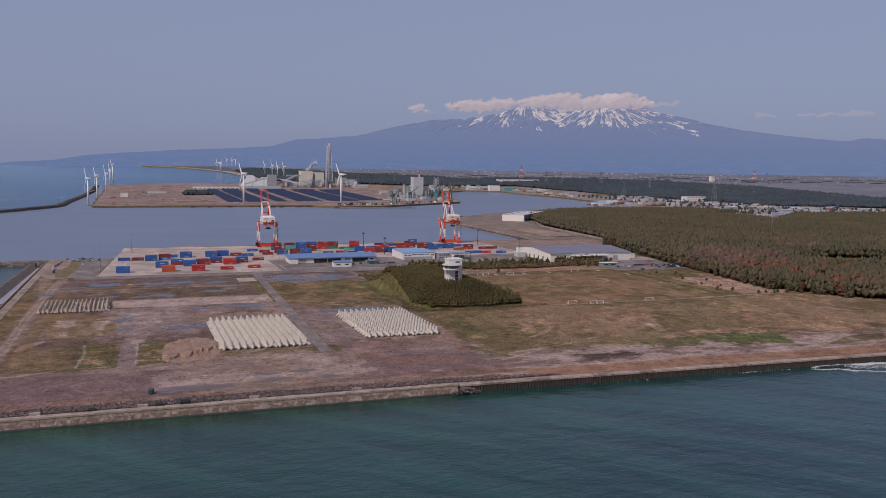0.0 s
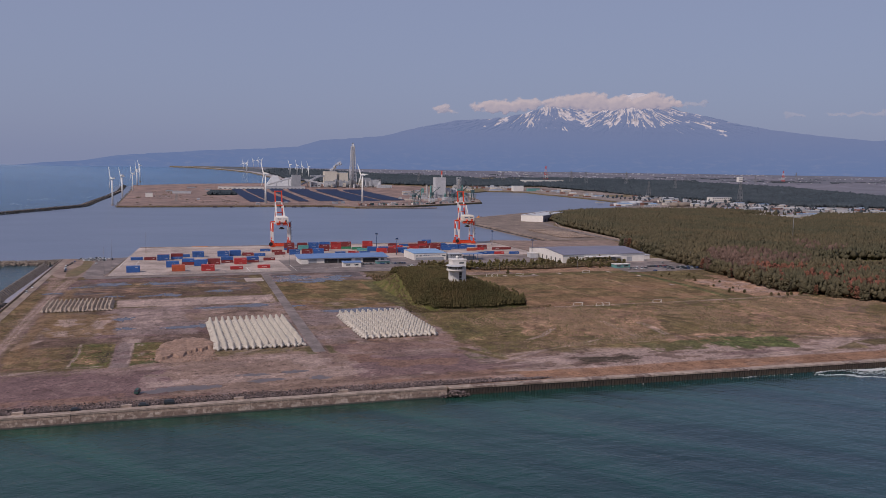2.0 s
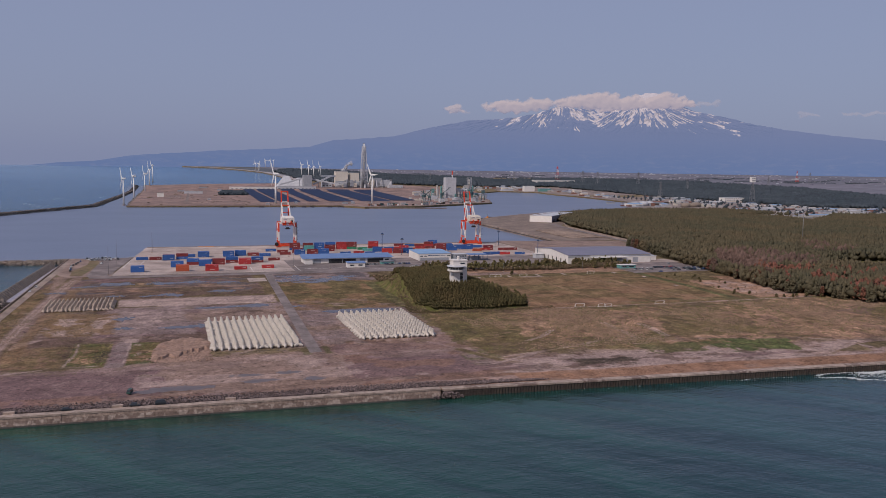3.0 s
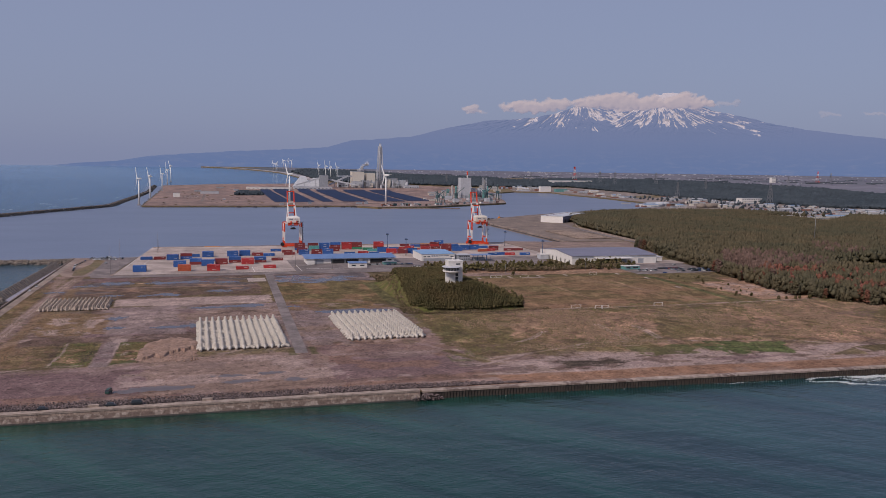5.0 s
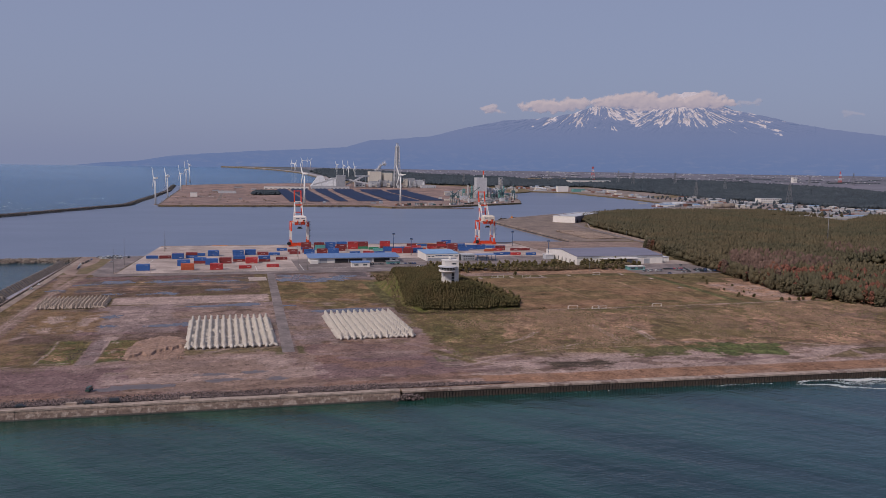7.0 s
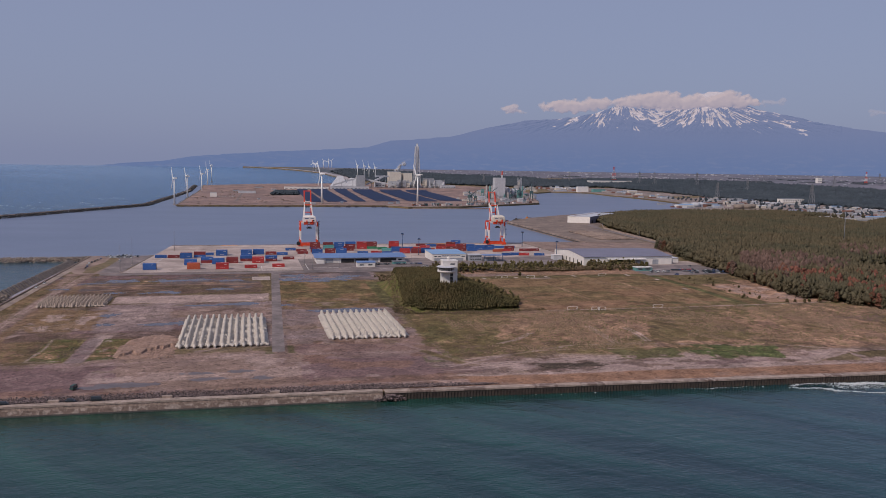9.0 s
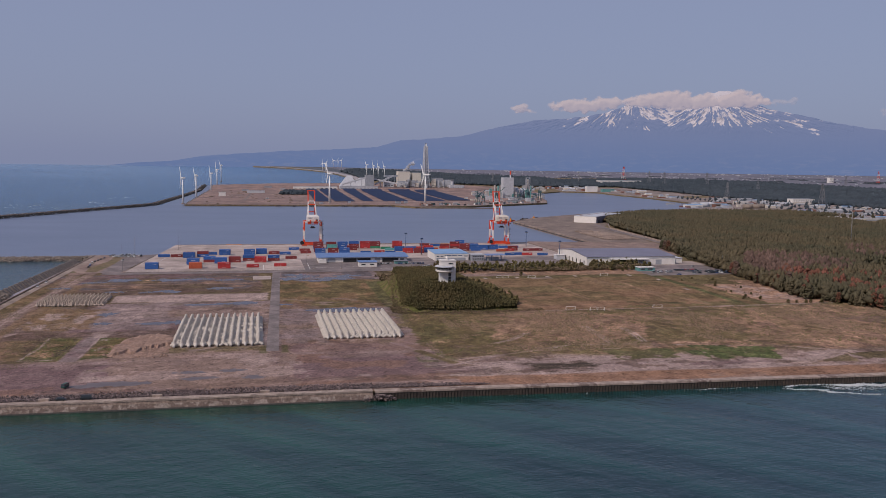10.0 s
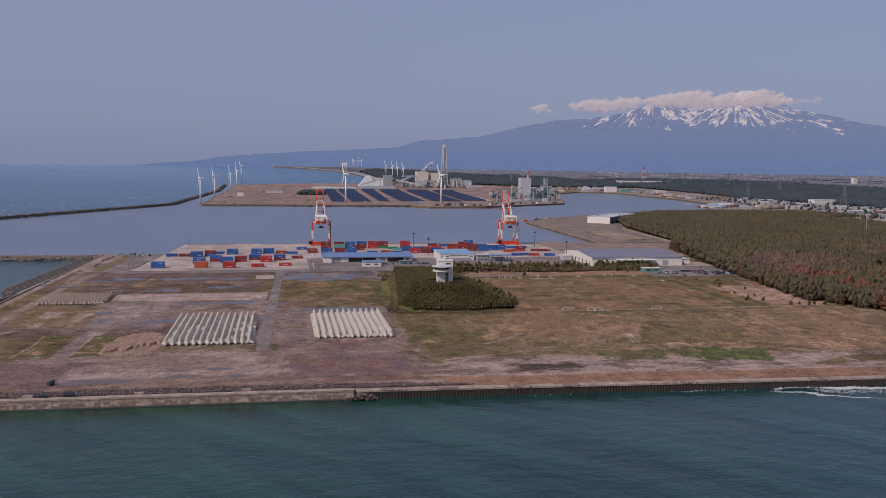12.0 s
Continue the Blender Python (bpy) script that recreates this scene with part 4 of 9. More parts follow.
    put("black", rect(232, 270, 381, 402, 9) * smooth(0.46, 0.54, streak) * 0.85)
    put("black", rect(300, 420, 384, 396, 8) * smooth(0.58, 0.66, streak) * 0.6)
    put("lush", rect(339, 386, 396, 424, 7) * smooth(0.40, 0.48, fine))
    put("green", rect(289, 338, 401, 424, 9) * smooth(0.50, 0.58, fine) * 0.9)
    put("lush", rect(177, 189, 412, 438, 5) * smooth(0.42, 0.5, fine) * 0.7)
    put("olive", rect(430, 470, 386, 400, 8) * smooth(0.45, 0.55, fine))
    put("sand", track([(189, 402), (230, 424), (274, 441), (316, 438), (405, 417), (451, 391), (560, 372)], 1.3, 3) * 0.8)
    put("sand", track([(200, 398), (260, 412), (330, 404), (420, 392), (520, 380)], 1.0, 3) * 0.7)
    put("sand", track([(196, 415), (250, 430), (300, 428), (340, 432)], 0.9, 3) * 0.6)
    put("sand", track([(168, 470), (184, 440), (196, 415), (212, 398)], 1.0, 3) * 0.55)
    for off in (0, 2.2):
        put("sand", track([(334 + off, 500), (325 + off, 480), (321 + off, 446), (306 + off, 438)], 0.55, 1) * 0.75)
        put("dark", track([(250 + off, 500), (238 + off, 470), (222 + off, 444), (214 + off, 425)], 0.6, 1) * 0.6)
    # small crisp streaks of sand and scrub on the bare strips
    bare = np.clip(strip * smooth(185, 200, X) * smooth(20, 24, d) + rect(-88, 192, 376, 632, 8), 0, 1)
    for tone, seed, lo in (("sand", 161, 0.60), ("dark", 163, 0.61), ("violet", 165, 0.57), ("olive", 167, 0.66)):
        put(tone, bare * smooth(lo, lo + 0.035, fbm(X * 0.75, Y, 9, seed, 5)) * 0.38)
    for k, (off, wd) in enumerate(((27, 0.6), (31, 0.5), (36, 0.8), (42, 0.6), (48, 0.7))):
        put("sand" if k % 2 == 0 else "dark", east * smooth(wd * 1.5, wd * 0.6, abs(d - off - 0.012 * (X - 300) + wy * 7)) * 0.7)
    # playing field
    field = rect(283, 476, 556, 726, 5)
    put("turf", field)
    put("olive", field * smooth(0.47, 0.6, fbm(X * 0.6, Y, 50, 91)) * 0.75)
    put("rust", rect(288, 440, 556, 590, 12) * smooth(0.42, 0.55, streak2) * 0.6)
    put("sand", track([(385, 720), (415, 650), (436, 575)], 4, 5) * 0.28)
    put("green", track([(471, 726), (477, 648), (463, 558)], 3.2, 3) * 0.85)
    put("rust", rect(284, 318, 560, 700, 8) * 0.55)
    put("green", rect(395, 462, 557, 566, 3) * smooth(0.42, 0.52, fine) * 0.8)
    put("olive", rect(286, 490, 714, 742, 6))
    put("green", rect(300, 480, 722, 738, 8) * smooth(0.5, 0.62, fine) * 0.7)
    put("olive", rect(440, 512, 552, 715, 10))
    put("green", rect(440, 500, 552, 600, 10) * smooth(0.48, 0.6, fine) * 0.7)
    put("sand", track([(300, 545), (400, 546), (500, 540), (620, 500)], 1.6, 4) * 0.5)
    put("reed", rect(290, 495, 744, 806, 10))
    put("grey", rect(286, 350, 744, 762, 5) * 0.7)
    put("reed", rect(486, 552, 560, 690, 14))
    put("reed", rect(486, 545, 570, 664, 12) * 0.9)
    put("sand", rect(492, 540, 575, 655, 14) * smooth(0.45, 0.55, fine) * 0.55)
    put("green", track([(560, 556), (500, 553), (440, 551)], 2.0, 3) * 0.6)
    put("olive", rect(478, 530, 665, 728, 10))
    put("sand", rect(-52, -24, 536, 588, 10) * smooth(0.56, 0.62, fbm(X * 0.65, Y, 5, 111, 3)) * 0.8)
    # crisp small patches of reeds and grass, and the dark scrub line at the foot of the mound
    put("reed", reedland * smooth(0.515, 0.55, fbm(X, Y * 0.5, 16, 175, 7, 0.66)) * smooth(200, 300, X + (Y - 440) * 0.5 + wx * 60) * 0.75)
    put("olive", reedland * smooth(0.545, 0.575, fbm(X, Y * 0.5, 10, 177, 6, 0.66)) * 0.65)
    put("dark", reedland * smooth(0.60, 0.63, fbm(X, Y * 0.5, 7, 179, 6, 0.66)) * 0.55)
    put("rust", rect(205, 330, 536, 556, 8) * smooth(0.42, 0.5, fine) * 0.6)
    put("dark", rect(205, 300, 548, 560, 6) * smooth(0.45, 0.52, fine) * 0.7)
    put("olive", rect(188, 272, 452, 552, 22) * smooth(300, 215, X + (540 - Y) * 0.4 + wx * 50) * (0.45 + 0.45 * smooth(0.4, 0.5, fbm(X, Y * 0.6, 18, 197, 6, 0.62))))
    put("green", rect(186, 250, 455, 540, 20) * smooth(0.53, 0.57, fbm(X, Y * 0.6, 12, 199, 6, 0.62)) * 0.7)
    # foreshore: paler middle, reddish ground east, pale scrapes, thin tyre tracks
    put("violet", rect(104, 182, 374, 466, 18) * (0.35 + 0.5 * smooth(0.42, 0.5, broad)))
    put("rust", rect(112, 190, 366, 440, 16) * smooth(0.50, 0.56, fbm(X * 0.6, Y, 18, 181, 6)) * 0.6)
    put("soil", rect(20, 112, 380, 458, 14) * (0.4 + 0.5 * smooth(0.36, 0.5, fbm(X * 0.7, Y, 26, 201, 6, 0.6))))
    put("sand", rect(25, 118, 398, 452, 12) * smooth(0.53, 0.56, fbm(X * 0.6, Y, 14, 203, 7, 0.62)) * 0.55)
    put("sand", rect(10, 30, 398, 410, 7) * 0.7)
    put("sand", rect(118, 150, 384, 394, 9) * smooth(0.46, 0.5, fbm(X * 0.65, Y, 8, 183, 5)) * 0.6)
    put("dark", rect(-90, 190, 372, 390, 6) * smooth(0.56, 0.6, fbm(X * 0.55, Y, 9, 185, 6)) * 0.5)
    put("sand", rect(-91, 190, 364, 377, 5) * smooth(0.40, 0.5, fbm(X * 0.65, Y, 10, 187, 5)) * 0.6)
    put("violet", rect(-91, 8, 384, 440, 14) * (0.55 + 0.35 * smooth(0.4, 0.5, broad)))
    put("dark", rect(-91, -28, 440, 512, 12) * smooth(0.42, 0.5, fbm(X, Y * 0.7, 22, 209, 6, 0.62)) * 0.6)
    put("olive", rect(-91, -28, 446, 520, 12) * smooth(0.50, 0.56, fbm(X, Y * 0.7, 16, 211, 6, 0.62)) * 0.7)
    put("rust", rect(-60, 10, 378, 392, 8) * smooth(0.45, 0.52, fbm(X * 0.7, Y, 14, 213, 6, 0.62)) * 0.5)
    put("sand", track([(-70, 438), (-55, 441), (-38, 446)], 1.1, 2) * 0.8)
    put("sand", track([(-66, 490), (-60, 503), (-51, 529)], 2.6, 4) * smooth(0.44, 0.52, fine) * 0.7)
    put("reed", track([(-40, 733), (-10, 738), (20, 737), (62, 733)], 1.4, 4) * 0.8)
    put("dark", rect(-84, 97, 664, 676, 6) * smooth(0.42, 0.5, streak) * 0.8)
    put("dark", rect(8, 84, 612, 627, 5) * smooth(0.46, 0.52, streak) * 0.9)
    put("violet", rect(-20, 46, 520, 610, 10) * smooth(0.47, 0.53, fbm(X * 0.75, Y, 20, 189, 6)) * 0.7)
    put("grey", rect(110, 134, 470, 590, 8) * smooth(0.42, 0.5, fine) * 0.6)
    for rr, oy in ((9, 0), (11.5, 2), (14, -3)):
        ring = abs(np.hypot(X + 16, (Y - 408 - oy)) - rr)
        put("sand", rect(-60, 40, 384, 436, 4) * smooth(0.9, 0.4, ring + wy * 2) * 0.14)
    put("green", rect(95, 99, 448, 466, 2) * 0.8)
    put("green", rect(107, 111, 448, 468, 2) * 0.8)
    put("olive", rect(40, 98, 456, 466, 4) * smooth(0.44, 0.5, fine) * 0.7)
    # the green hollow, its smaller neighbour and the burnt strip
    put("sand", strip * smooth(200, 215, X) * smooth(20, 24, d) * smooth(0.44, 0.50, fbm(X * 0.6, Y, 16, 191, 7, 0.62)) * 0.75)
    put("dark", strip * smooth(200, 215, X) * smooth(20, 24, d) * smooth(0.585, 0.61, fbm(X * 0.55, Y, 8, 193, 6, 0.62)) * 0.7)
    put("lush", rect(336, 386, 394, 420, 9) * smooth(0.36, 0.44, fine) * 0.95)
    put("green", rect(290, 332, 402, 423, 9) * smooth(0.44, 0.52, fine) * 0.9)
    put("olive", rect(430, 462, 382, 396, 8) * smooth(0.42, 0.5, fine) * 0.9)
    put("olive", track([(183, 440), (189, 425), (196, 410)], 3.0, 4) * 0.9)
    put("green", track([(192, 432), (199, 415)], 1.6, 3) * 0.7)
    put("black", rect(238, 274, 389, 398, 7) * smooth(0.44, 0.5, fbm(X * 0.65, Y, 8, 195, 6)) * 0.85)
    put("violet", rect(322, 372, 382, 389, 4) * 0.7)
    for x0, x1, y0, y1 in ((-28, -8, 447, 508), (4, 18, 449, 504)):
        put("lush", rect(x0, x1, y0, y1, 3, 0.6) * smooth(0.45, 0.5, fbm(X, Y * 0.7, 9, 205, 6, 0.65)) * 0.7)
        put("reed", rect(x0, x1, y0, y1, 3, 0.6) * smooth(0.58, 0.61, fbm(X, Y * 0.7, 6, 207, 6, 0.65)) * 0.8)
    # stony ground between the stored blocks and the beds
    tuft = fbm(X * 0.7, Y * 0.5, 7, 231, 6, 0.66)
    scrape = fbm(X * 0.45, Y, 9, 233, 6, 0.62)
    put("turf", area([(-48, 530), (-50, 612), (-8, 604), (-6, 530)], 14) * 0.8)
    put("sand", area([(-44, 534), (-46, 590), (0, 600), (-2, 530)], 16) * smooth(0.49, 0.53, tuft) * 0.75)
    put("grey", area([(-10, 524), (-10, 622), (34, 612), (36, 524)], 14) * 0.7)
    put("sand", area([(-8, 545), (-10, 622), (34, 600), (30, 550)], 14) * smooth(0.44, 0.54, scrape) * 0.6)
    put("sand", area([(-13, 632), (-13, 664), (100, 662), (98, 628)], 4) * 0.9)
    put("dark", area([(-62, 502), (-62, 526), (46, 519), (46, 498)], 6) * (0.35 + 0.5 * smooth(0.42, 0.54, scrape)))
    put("sand", area([(-61, 500), (-61, 517), (-50, 527), (-46, 523)], 3) * 0.6)
    put("rust", area([(-60, 450), (-56, 498), (-32, 500), (-30, 450)], 8) * 0.55)
    put("olive", area([(-60, 450), (-56, 498), (-32, 500), (-30, 450)], 8) * smooth(0.54, 0.58, tuft) * 0.7)
    # the lane along the promenade and its ragged grass verges
    lane = [(-69, 470), (-67, 520), (-66, 600), (-63, 690), (-58, 790)]
    put("turf", area([(-80, 480), (-84, 660), (-72, 790), (-66, 790), (-70, 600), (-72, 480)], 8) * 0.6)
    put("olive", area([(-82, 480), (-84, 660), (-74, 790), (-68, 790), (-72, 480)], 8) * smooth(0.50, 0.55, tuft) * 0.8)
    put("turf", track([(-58, 470), (-56, 560), (-54, 640), (-50, 720)], 4.5, 8) * 0.7)
    put("soil", track(lane, 4.2, 5))
    put("soil", area([(-77, 812), (-66, 700), (-60, 700), (-50, 812)], 6))
    put("olive", track([(-62, 812), (-63, 780), (-66, 740)], 2.0, 5) * smooth(0.44, 0.5, tuft) * 0.7)
    put("sand", track([(x - 1.6, y) for x, y in lane], 1.0, 2) * 0.55)
    put("sand", track([(x + 1.6, y) for x, y in lane], 1.0, 2) * 0.55)
    # two weed beds with rubble along their edges and a pale lane between
    put("grey", area([(-8, 443), (-5, 504), (3, 514), (1, 443)], 1.2, 0.5))
    put("violet", area([(-8, 443), (-5, 504), (3, 514), (1, 443)], 1.2, 0.5) * smooth(0.48, 0.56, scrape) * 0.6)
    put("sand", area([(-2, 503), (-1, 514), (7, 514), (6, 503)], 2, 0.5) * 0.8)
    for bed in (area([(-29, 447), (-26, 506), (-7, 503), (-9, 445)], 1.6, 0.5), area([(2, 446), (3, 504), (18, 501), (15, 466), (9, 452)], 1.6, 0.5)):
        put("olive", bed)
        put("lush", bed * smooth(0.46, 0.51, tuft) * 0.75)
        put("reed", bed * smooth(0.57, 0.60, scrape) * 0.8)
        put("dark", bed * smooth(0.60, 0.63, tuft) * 0.7)
    put("sand", track([(-26, 506), (-25, 480), (-28, 452)], 0.9, 3) * 0.85)
    put("sand", track([(-28, 449), (-20, 448), (-12, 449)], 1.6, 6) * smooth(0.40, 0.46, tuft) * 0.8)
    put("black", track([(-9, 500), (-11, 478), (-13, 456)], 1.7, 4) * smooth(0.42, 0.48, tuft) * 0.7)
    put("sand", track([(2.5, 503), (1.5, 470), (0.5, 452)], 0.5, 1) * 0.85)
    put("sand", track([(6, 498), (7, 478), (6, 458)], 1.8, 5) * smooth(0.44, 0.5, tuft) * 0.8)
    # the playing field, its worn turf and its margins
    worn = fbm(X * 0.55, Y, 32, 235, 6, 0.6)
    pitch = area([(268, 559), (312, 557), (466, 559), (469, 612), (471, 724), (290, 727)], 1.5, 0.6)
    put("turf", pitch * 0.8)
    put("olive", pitch * smooth(0.42, 0.54, worn) * smooth(560, 630, Y + wx * 40) * 0.8)
    put("ochre", pitch * smooth(0.50, 0.40, worn) * smooth(670, 590, Y + wx * 50) * 0.5)
    put("lush", area([(368, 560), (378, 586), (462, 574), (464, 560)], 4) * smooth(0.42, 0.5, tuft) * 0.5)
    for pts in ([(421, 699), (416, 596)], [(350, 700), (352, 600)]):
        put("reed", track(pts, 1.2, 2) * 0.6)
    put("green", track([(472, 726), (470, 650), (468, 600), (468, 560)], 3.2, 3))
    put("lush", track([(472, 726), (470, 650), (467, 600), (462, 562)], 2.6, 3) * 0.5)
    put("turf", track([(481, 720), (480, 650), (477, 590), (474, 562)], 4.0, 3) * 0.7)
    put("dark", track([(268, 553), (312, 551), (370, 549), (420, 549)], 1.6, 4) * 0.6)
    put("sand", track([(300, 556), (406, 554), (470, 556), (545, 559)], 1.5, 1.5) * 0.85)
    # sallow reeds in front of the field, greener hollow beside them
    bent = fbm(X, Y * 0.45, 12, 237, 7, 0.66)
    put("reed", area([(232, 462), (262, 547), (372, 541), (364, 484), (303, 446)], 16) * (0.45 + 0.5 * smooth(0.44, 0.52, bent)))
    put("olive", area([(366, 520), (388, 482), (394, 440), (328, 442), (352, 500)], 16) * 0.8)
    put("green", area([(366, 520), (388, 482), (394, 440), (328, 442), (352, 500)], 14) * smooth(0.52, 0.56, bent) * 0.5)
    put("reed", area([(402, 518), (432, 505), (416, 472), (394, 486)], 10) * 0.8)
    put("reed", area([(462, 548), (556, 544), (500, 446), (448, 420), (392, 437)], 18) * (0.35 + 0.6 * smooth(0.42, 0.50, bent)))
    put("violet", area([(490, 502), (548, 502), (516, 474)], 8) * smooth(0.44, 0.5, scrape) * 0.6)
    put("dark", reedland * smooth(0.575, 0.60, bent) * 0.45)
    # pale sand by the steel wall: burnt strip, green hollows, wheel tracks
    put("black", area([(236, 401), (270, 396), (267, 382), (234, 389)], 6) * smooth(0.45, 0.50, scrape) * 0.8)
    for pts in ([(285, 407), (320, 426), (342, 422), (316, 403)], [(344, 430), (393, 418), (381, 387), (346, 399)]):
        put("green", area(pts, 7) * smooth(0.38, 0.44, tuft) * 0.8)
        put("lush", area(pts, 7) * smooth(0.45, 0.50, tuft) * smooth(300, 345, X) * 0.9)
    put("olive", area([(398, 380), (424, 392), (420, 376)], 5) * 0.8)
    for pts in ([(304, 495), (302, 466), (300, 442)], [(327, 486), (326, 465), (322, 444)], [(259, 479), (243, 461), (230, 452)]):
        for off in (0.0, 2.8):
            put("sand", track([(x + off, y) for x, y in pts], 0.75, 0.6) * 0.95)
    # fine break-up everywhere
    col *= (1 + coarse * (0.80 * fbm(X, Y, 8, 95, 5) - 0.40) - (1 - coarse) * 0.12)[..., None]
    col *= (1 + coarse * (0.50 * fbm(X * 0.55, Y, 4, 97, 3) - 0.25))[..., None]
    # a mosaic of small bare, stony and overgrown spots
    rough = coarse * (1 - 0.6 * smooth(470, 440, Y) * smooth(360, 330, X))
    for size, seed, lo, gain in ((7, 221, 0.555, -0.19), (6, 223, 0.56, 0.22), (17, 225, 0.54, -0.08), (15, 227, 0.545, 0.12), (3.4, 229, 0.57, -0.18)):
        col *= (1 + gain * rough * smooth(lo, lo + 0.025, fbm(X, Y * 0.55, size, seed, 6, 0.64)))[..., None]
    Z = np.where(Y > shore, G + 0.07 + 0.10 * (fine - 0.5), -6.0)
    nx, ny = X.shape
    keep = (Y > shore + 0.3) & (X > -90.0 + np.maximum(0, Y - 560) * 0.0235)
    idx = np.arange(nx * ny).reshape(nx, ny)
    q = keep[:-1, :-1] & keep[1:, :-1] & keep[1:, 1:] & keep[:-1, 1:]
    f = np.stack([idx[:-1, :-1][q], idx[1:, :-1][q], idx[1:, 1:][q], idx[:-1, 1:][q]], -1)
    me = bpy.data.meshes.new("ground_cover")
    me.vertices.add(nx * ny)
    me.vertices.foreach_set("co", np.stack([X, Y, np.where(keep, Z, G)], -1).reshape(-1))
    me.loops.add(f.size)
    me.loops.foreach_set("vertex_index", f.reshape(-1).astype(np.int32))
    me.polygons.add(len(f))
    me.polygons.foreach_set("loop_start", np.arange(0, f.size, 4, dtype=np.int32))
    me.polygons.foreach_set("loop_total", np.full(len(f), 4, dtype=np.int32))
    me.update(calc_edges=True)
    at = me.color_attributes.new("cover", "FLOAT_COLOR", "POINT")
    at.data.foreach_set("color", np.concatenate([col, coarse[..., None]], -1).reshape(-1).astype(np.float32))
    tagged(add_ob("ground_cover", me, ground_material()), "patchy bare soil, dry reeds, dull grass and sand", "ground", "", "structure")


build_ground_cover()

# puddles
rp = random.Random(5)
for x, y, w, d in ((27, 393, 34, 11), (60, 410, 15, 6), (66, 398, 17, 6), (82, 411, 13, 6), (92, 396, 10, 7), (156, 579, 52, 17), (113, 607, 11, 8), (81, 618, 26, 13), (55, 615, 30, 8), (-19, 754, 26, 22), (16, 751, 28, 18),
                   (42, 753, 30, 14), (24, 684, 20, 18), (63, 695, 22, 14), (7, 679, 12, 10), (-17, 684, 16, 10), (-64, 710, 16, 9), (-6, 582, 14, 14), (-5, 549, 14, 10), (28, 545, 22, 9), (45, 548, 16, 16), (136, 768, 32, 24), (160, 745, 38, 22), (122, 748, 26, 18), (143, 731, 30, 12),
                   (70, 746, 26, 12), (178, 762, 24, 14), (-44, 740, 20, 10)):
    blob("puddle", x - w / 2, x + w / 2, y - d / 2, y + d / 2, M["mud" if y < 420 else "puddle"], "wet muddy hollow on bare soil" if y < 420 else "shallow rain puddle on bare soil", "puddle", rough=0.35, seed=rp.randint(0, 900), square=False, n=56, lift=0.10)

# paved areas
def slab(name, x0, x1, y0, y1, mat, label, kind="structure", category="paving"):
    LAYER[0] += 1
    return sheet(name, [(x0, y0), (x1, y0), (x1, y1), (x0, y1)], M[mat], G + 0.0015 * LAYER[0] + 0.10, 0, 0, label, category, kind)


sheet("road", [(98.5, 452), (105.5, 452), (115.5, 806), (108.5, 806)], M["asphalt"], G + 0.16, 0, 0, "straight grey asphalt road with worn edges", "road")
sheet("road", [(-46, 793), (-30, 790), (560, 790), (560, 806), (-48, 806)], M["asphalt"], G + 0.30, 0, 0, "grey asphalt road in front of the container yard", "road")
LAYER[0] += 1
sheet("pavement_yard", [(-29, 809), (140, 809), (140, 1069), (-6, 1069)], M["yard"], G + 0.0015 * LAYER[0] + 0.10, 0, 0, "pale concrete container yard", "paving")
slab("pavement_yard", 140, 455, 905, 1069, "yard", "pale concrete container yard with worn surface")
slab("pavement_depot", 140, 430, 806, 905, "asphalt", "grey asphalt apron between the sheds")
sheet("promenade", [(-88, 540), (-82.5, 540), (-74, 955), (-80, 955)], M["quay_concrete"], G + 0.34, 0, 0, "pale concrete promenade behind the sea wall", "paving")
sheet("gravel_yard", [(-77.6, 830), (-72, 812), (-66, 803), (-58, 801), (-52, 804), (-28, 806), (-26, 959), (-79, 959)], M["soil_plain"], G + 0.33, 0, 0, "bare gravel strip beside the promenade", "paving")
sheet("parking_apron", [(-50, 806), (-31, 806), (-16, 959), (-58, 959), (-46, 930)], M["asphalt"], G + 0.36, 0, 0, "asphalt apron where cars park", "paving")
sheet("grass_strip", [(-64, 812), (-54, 812), (-48, 870), (-47, 925), (-58, 948), (-57, 900), (-66, 850)], M["scrub"], G + 0.352, 0, 0, "ragged strip of dry grass beside the gravel track", "ground patch")
slab("conc_slab", 90, 106, 745, 768, "yard", "pale concrete slab")
slab("pavement_carpark", 470, 568, 728, 812, "asphalt", "grey asphalt car park")
slab("pavement_apron", 500, 575, 806, 838, "yard", "pale concrete apron of the warehouse")
sheet("quay_ground", [(552, 1070), (640, 1070), (668, 1310), (720, 1400), (830, 1560), (905, 1795), (757, 1690), (652, 1598), (592, 1528), (571, 1486)], M["quay_dirt"], G + 0.40, 0, 0, "brownish concrete quay with stacked blocks", "paving")
sheet("dry_bank_ground", [(456, 900), (600, 900), (640, 1060), (552, 1066), (463, 1088), (456, 1070)], M["soil_plain"], G + 0.41, 0, 0, "dry brown grass between the quays", "ground patch")
sheet("road", [(640, 1030), (650, 1030), (682, 1310), (700, 1400), (690, 1404), (670, 1312)], M["asphalt"], G + 0.42, 0, 0, "narrow road beside the pine wood", "road")

# joints and painted lines of the container yard
def line_strip(name, x0, y0, x1, y1, w, mat, label):
    return tagged(part(name, Geo().beam((x0, y0, G + 0.36), (x1, y1, G + 0.36), w, 0.02), mat), label, "marking", "", "structure")


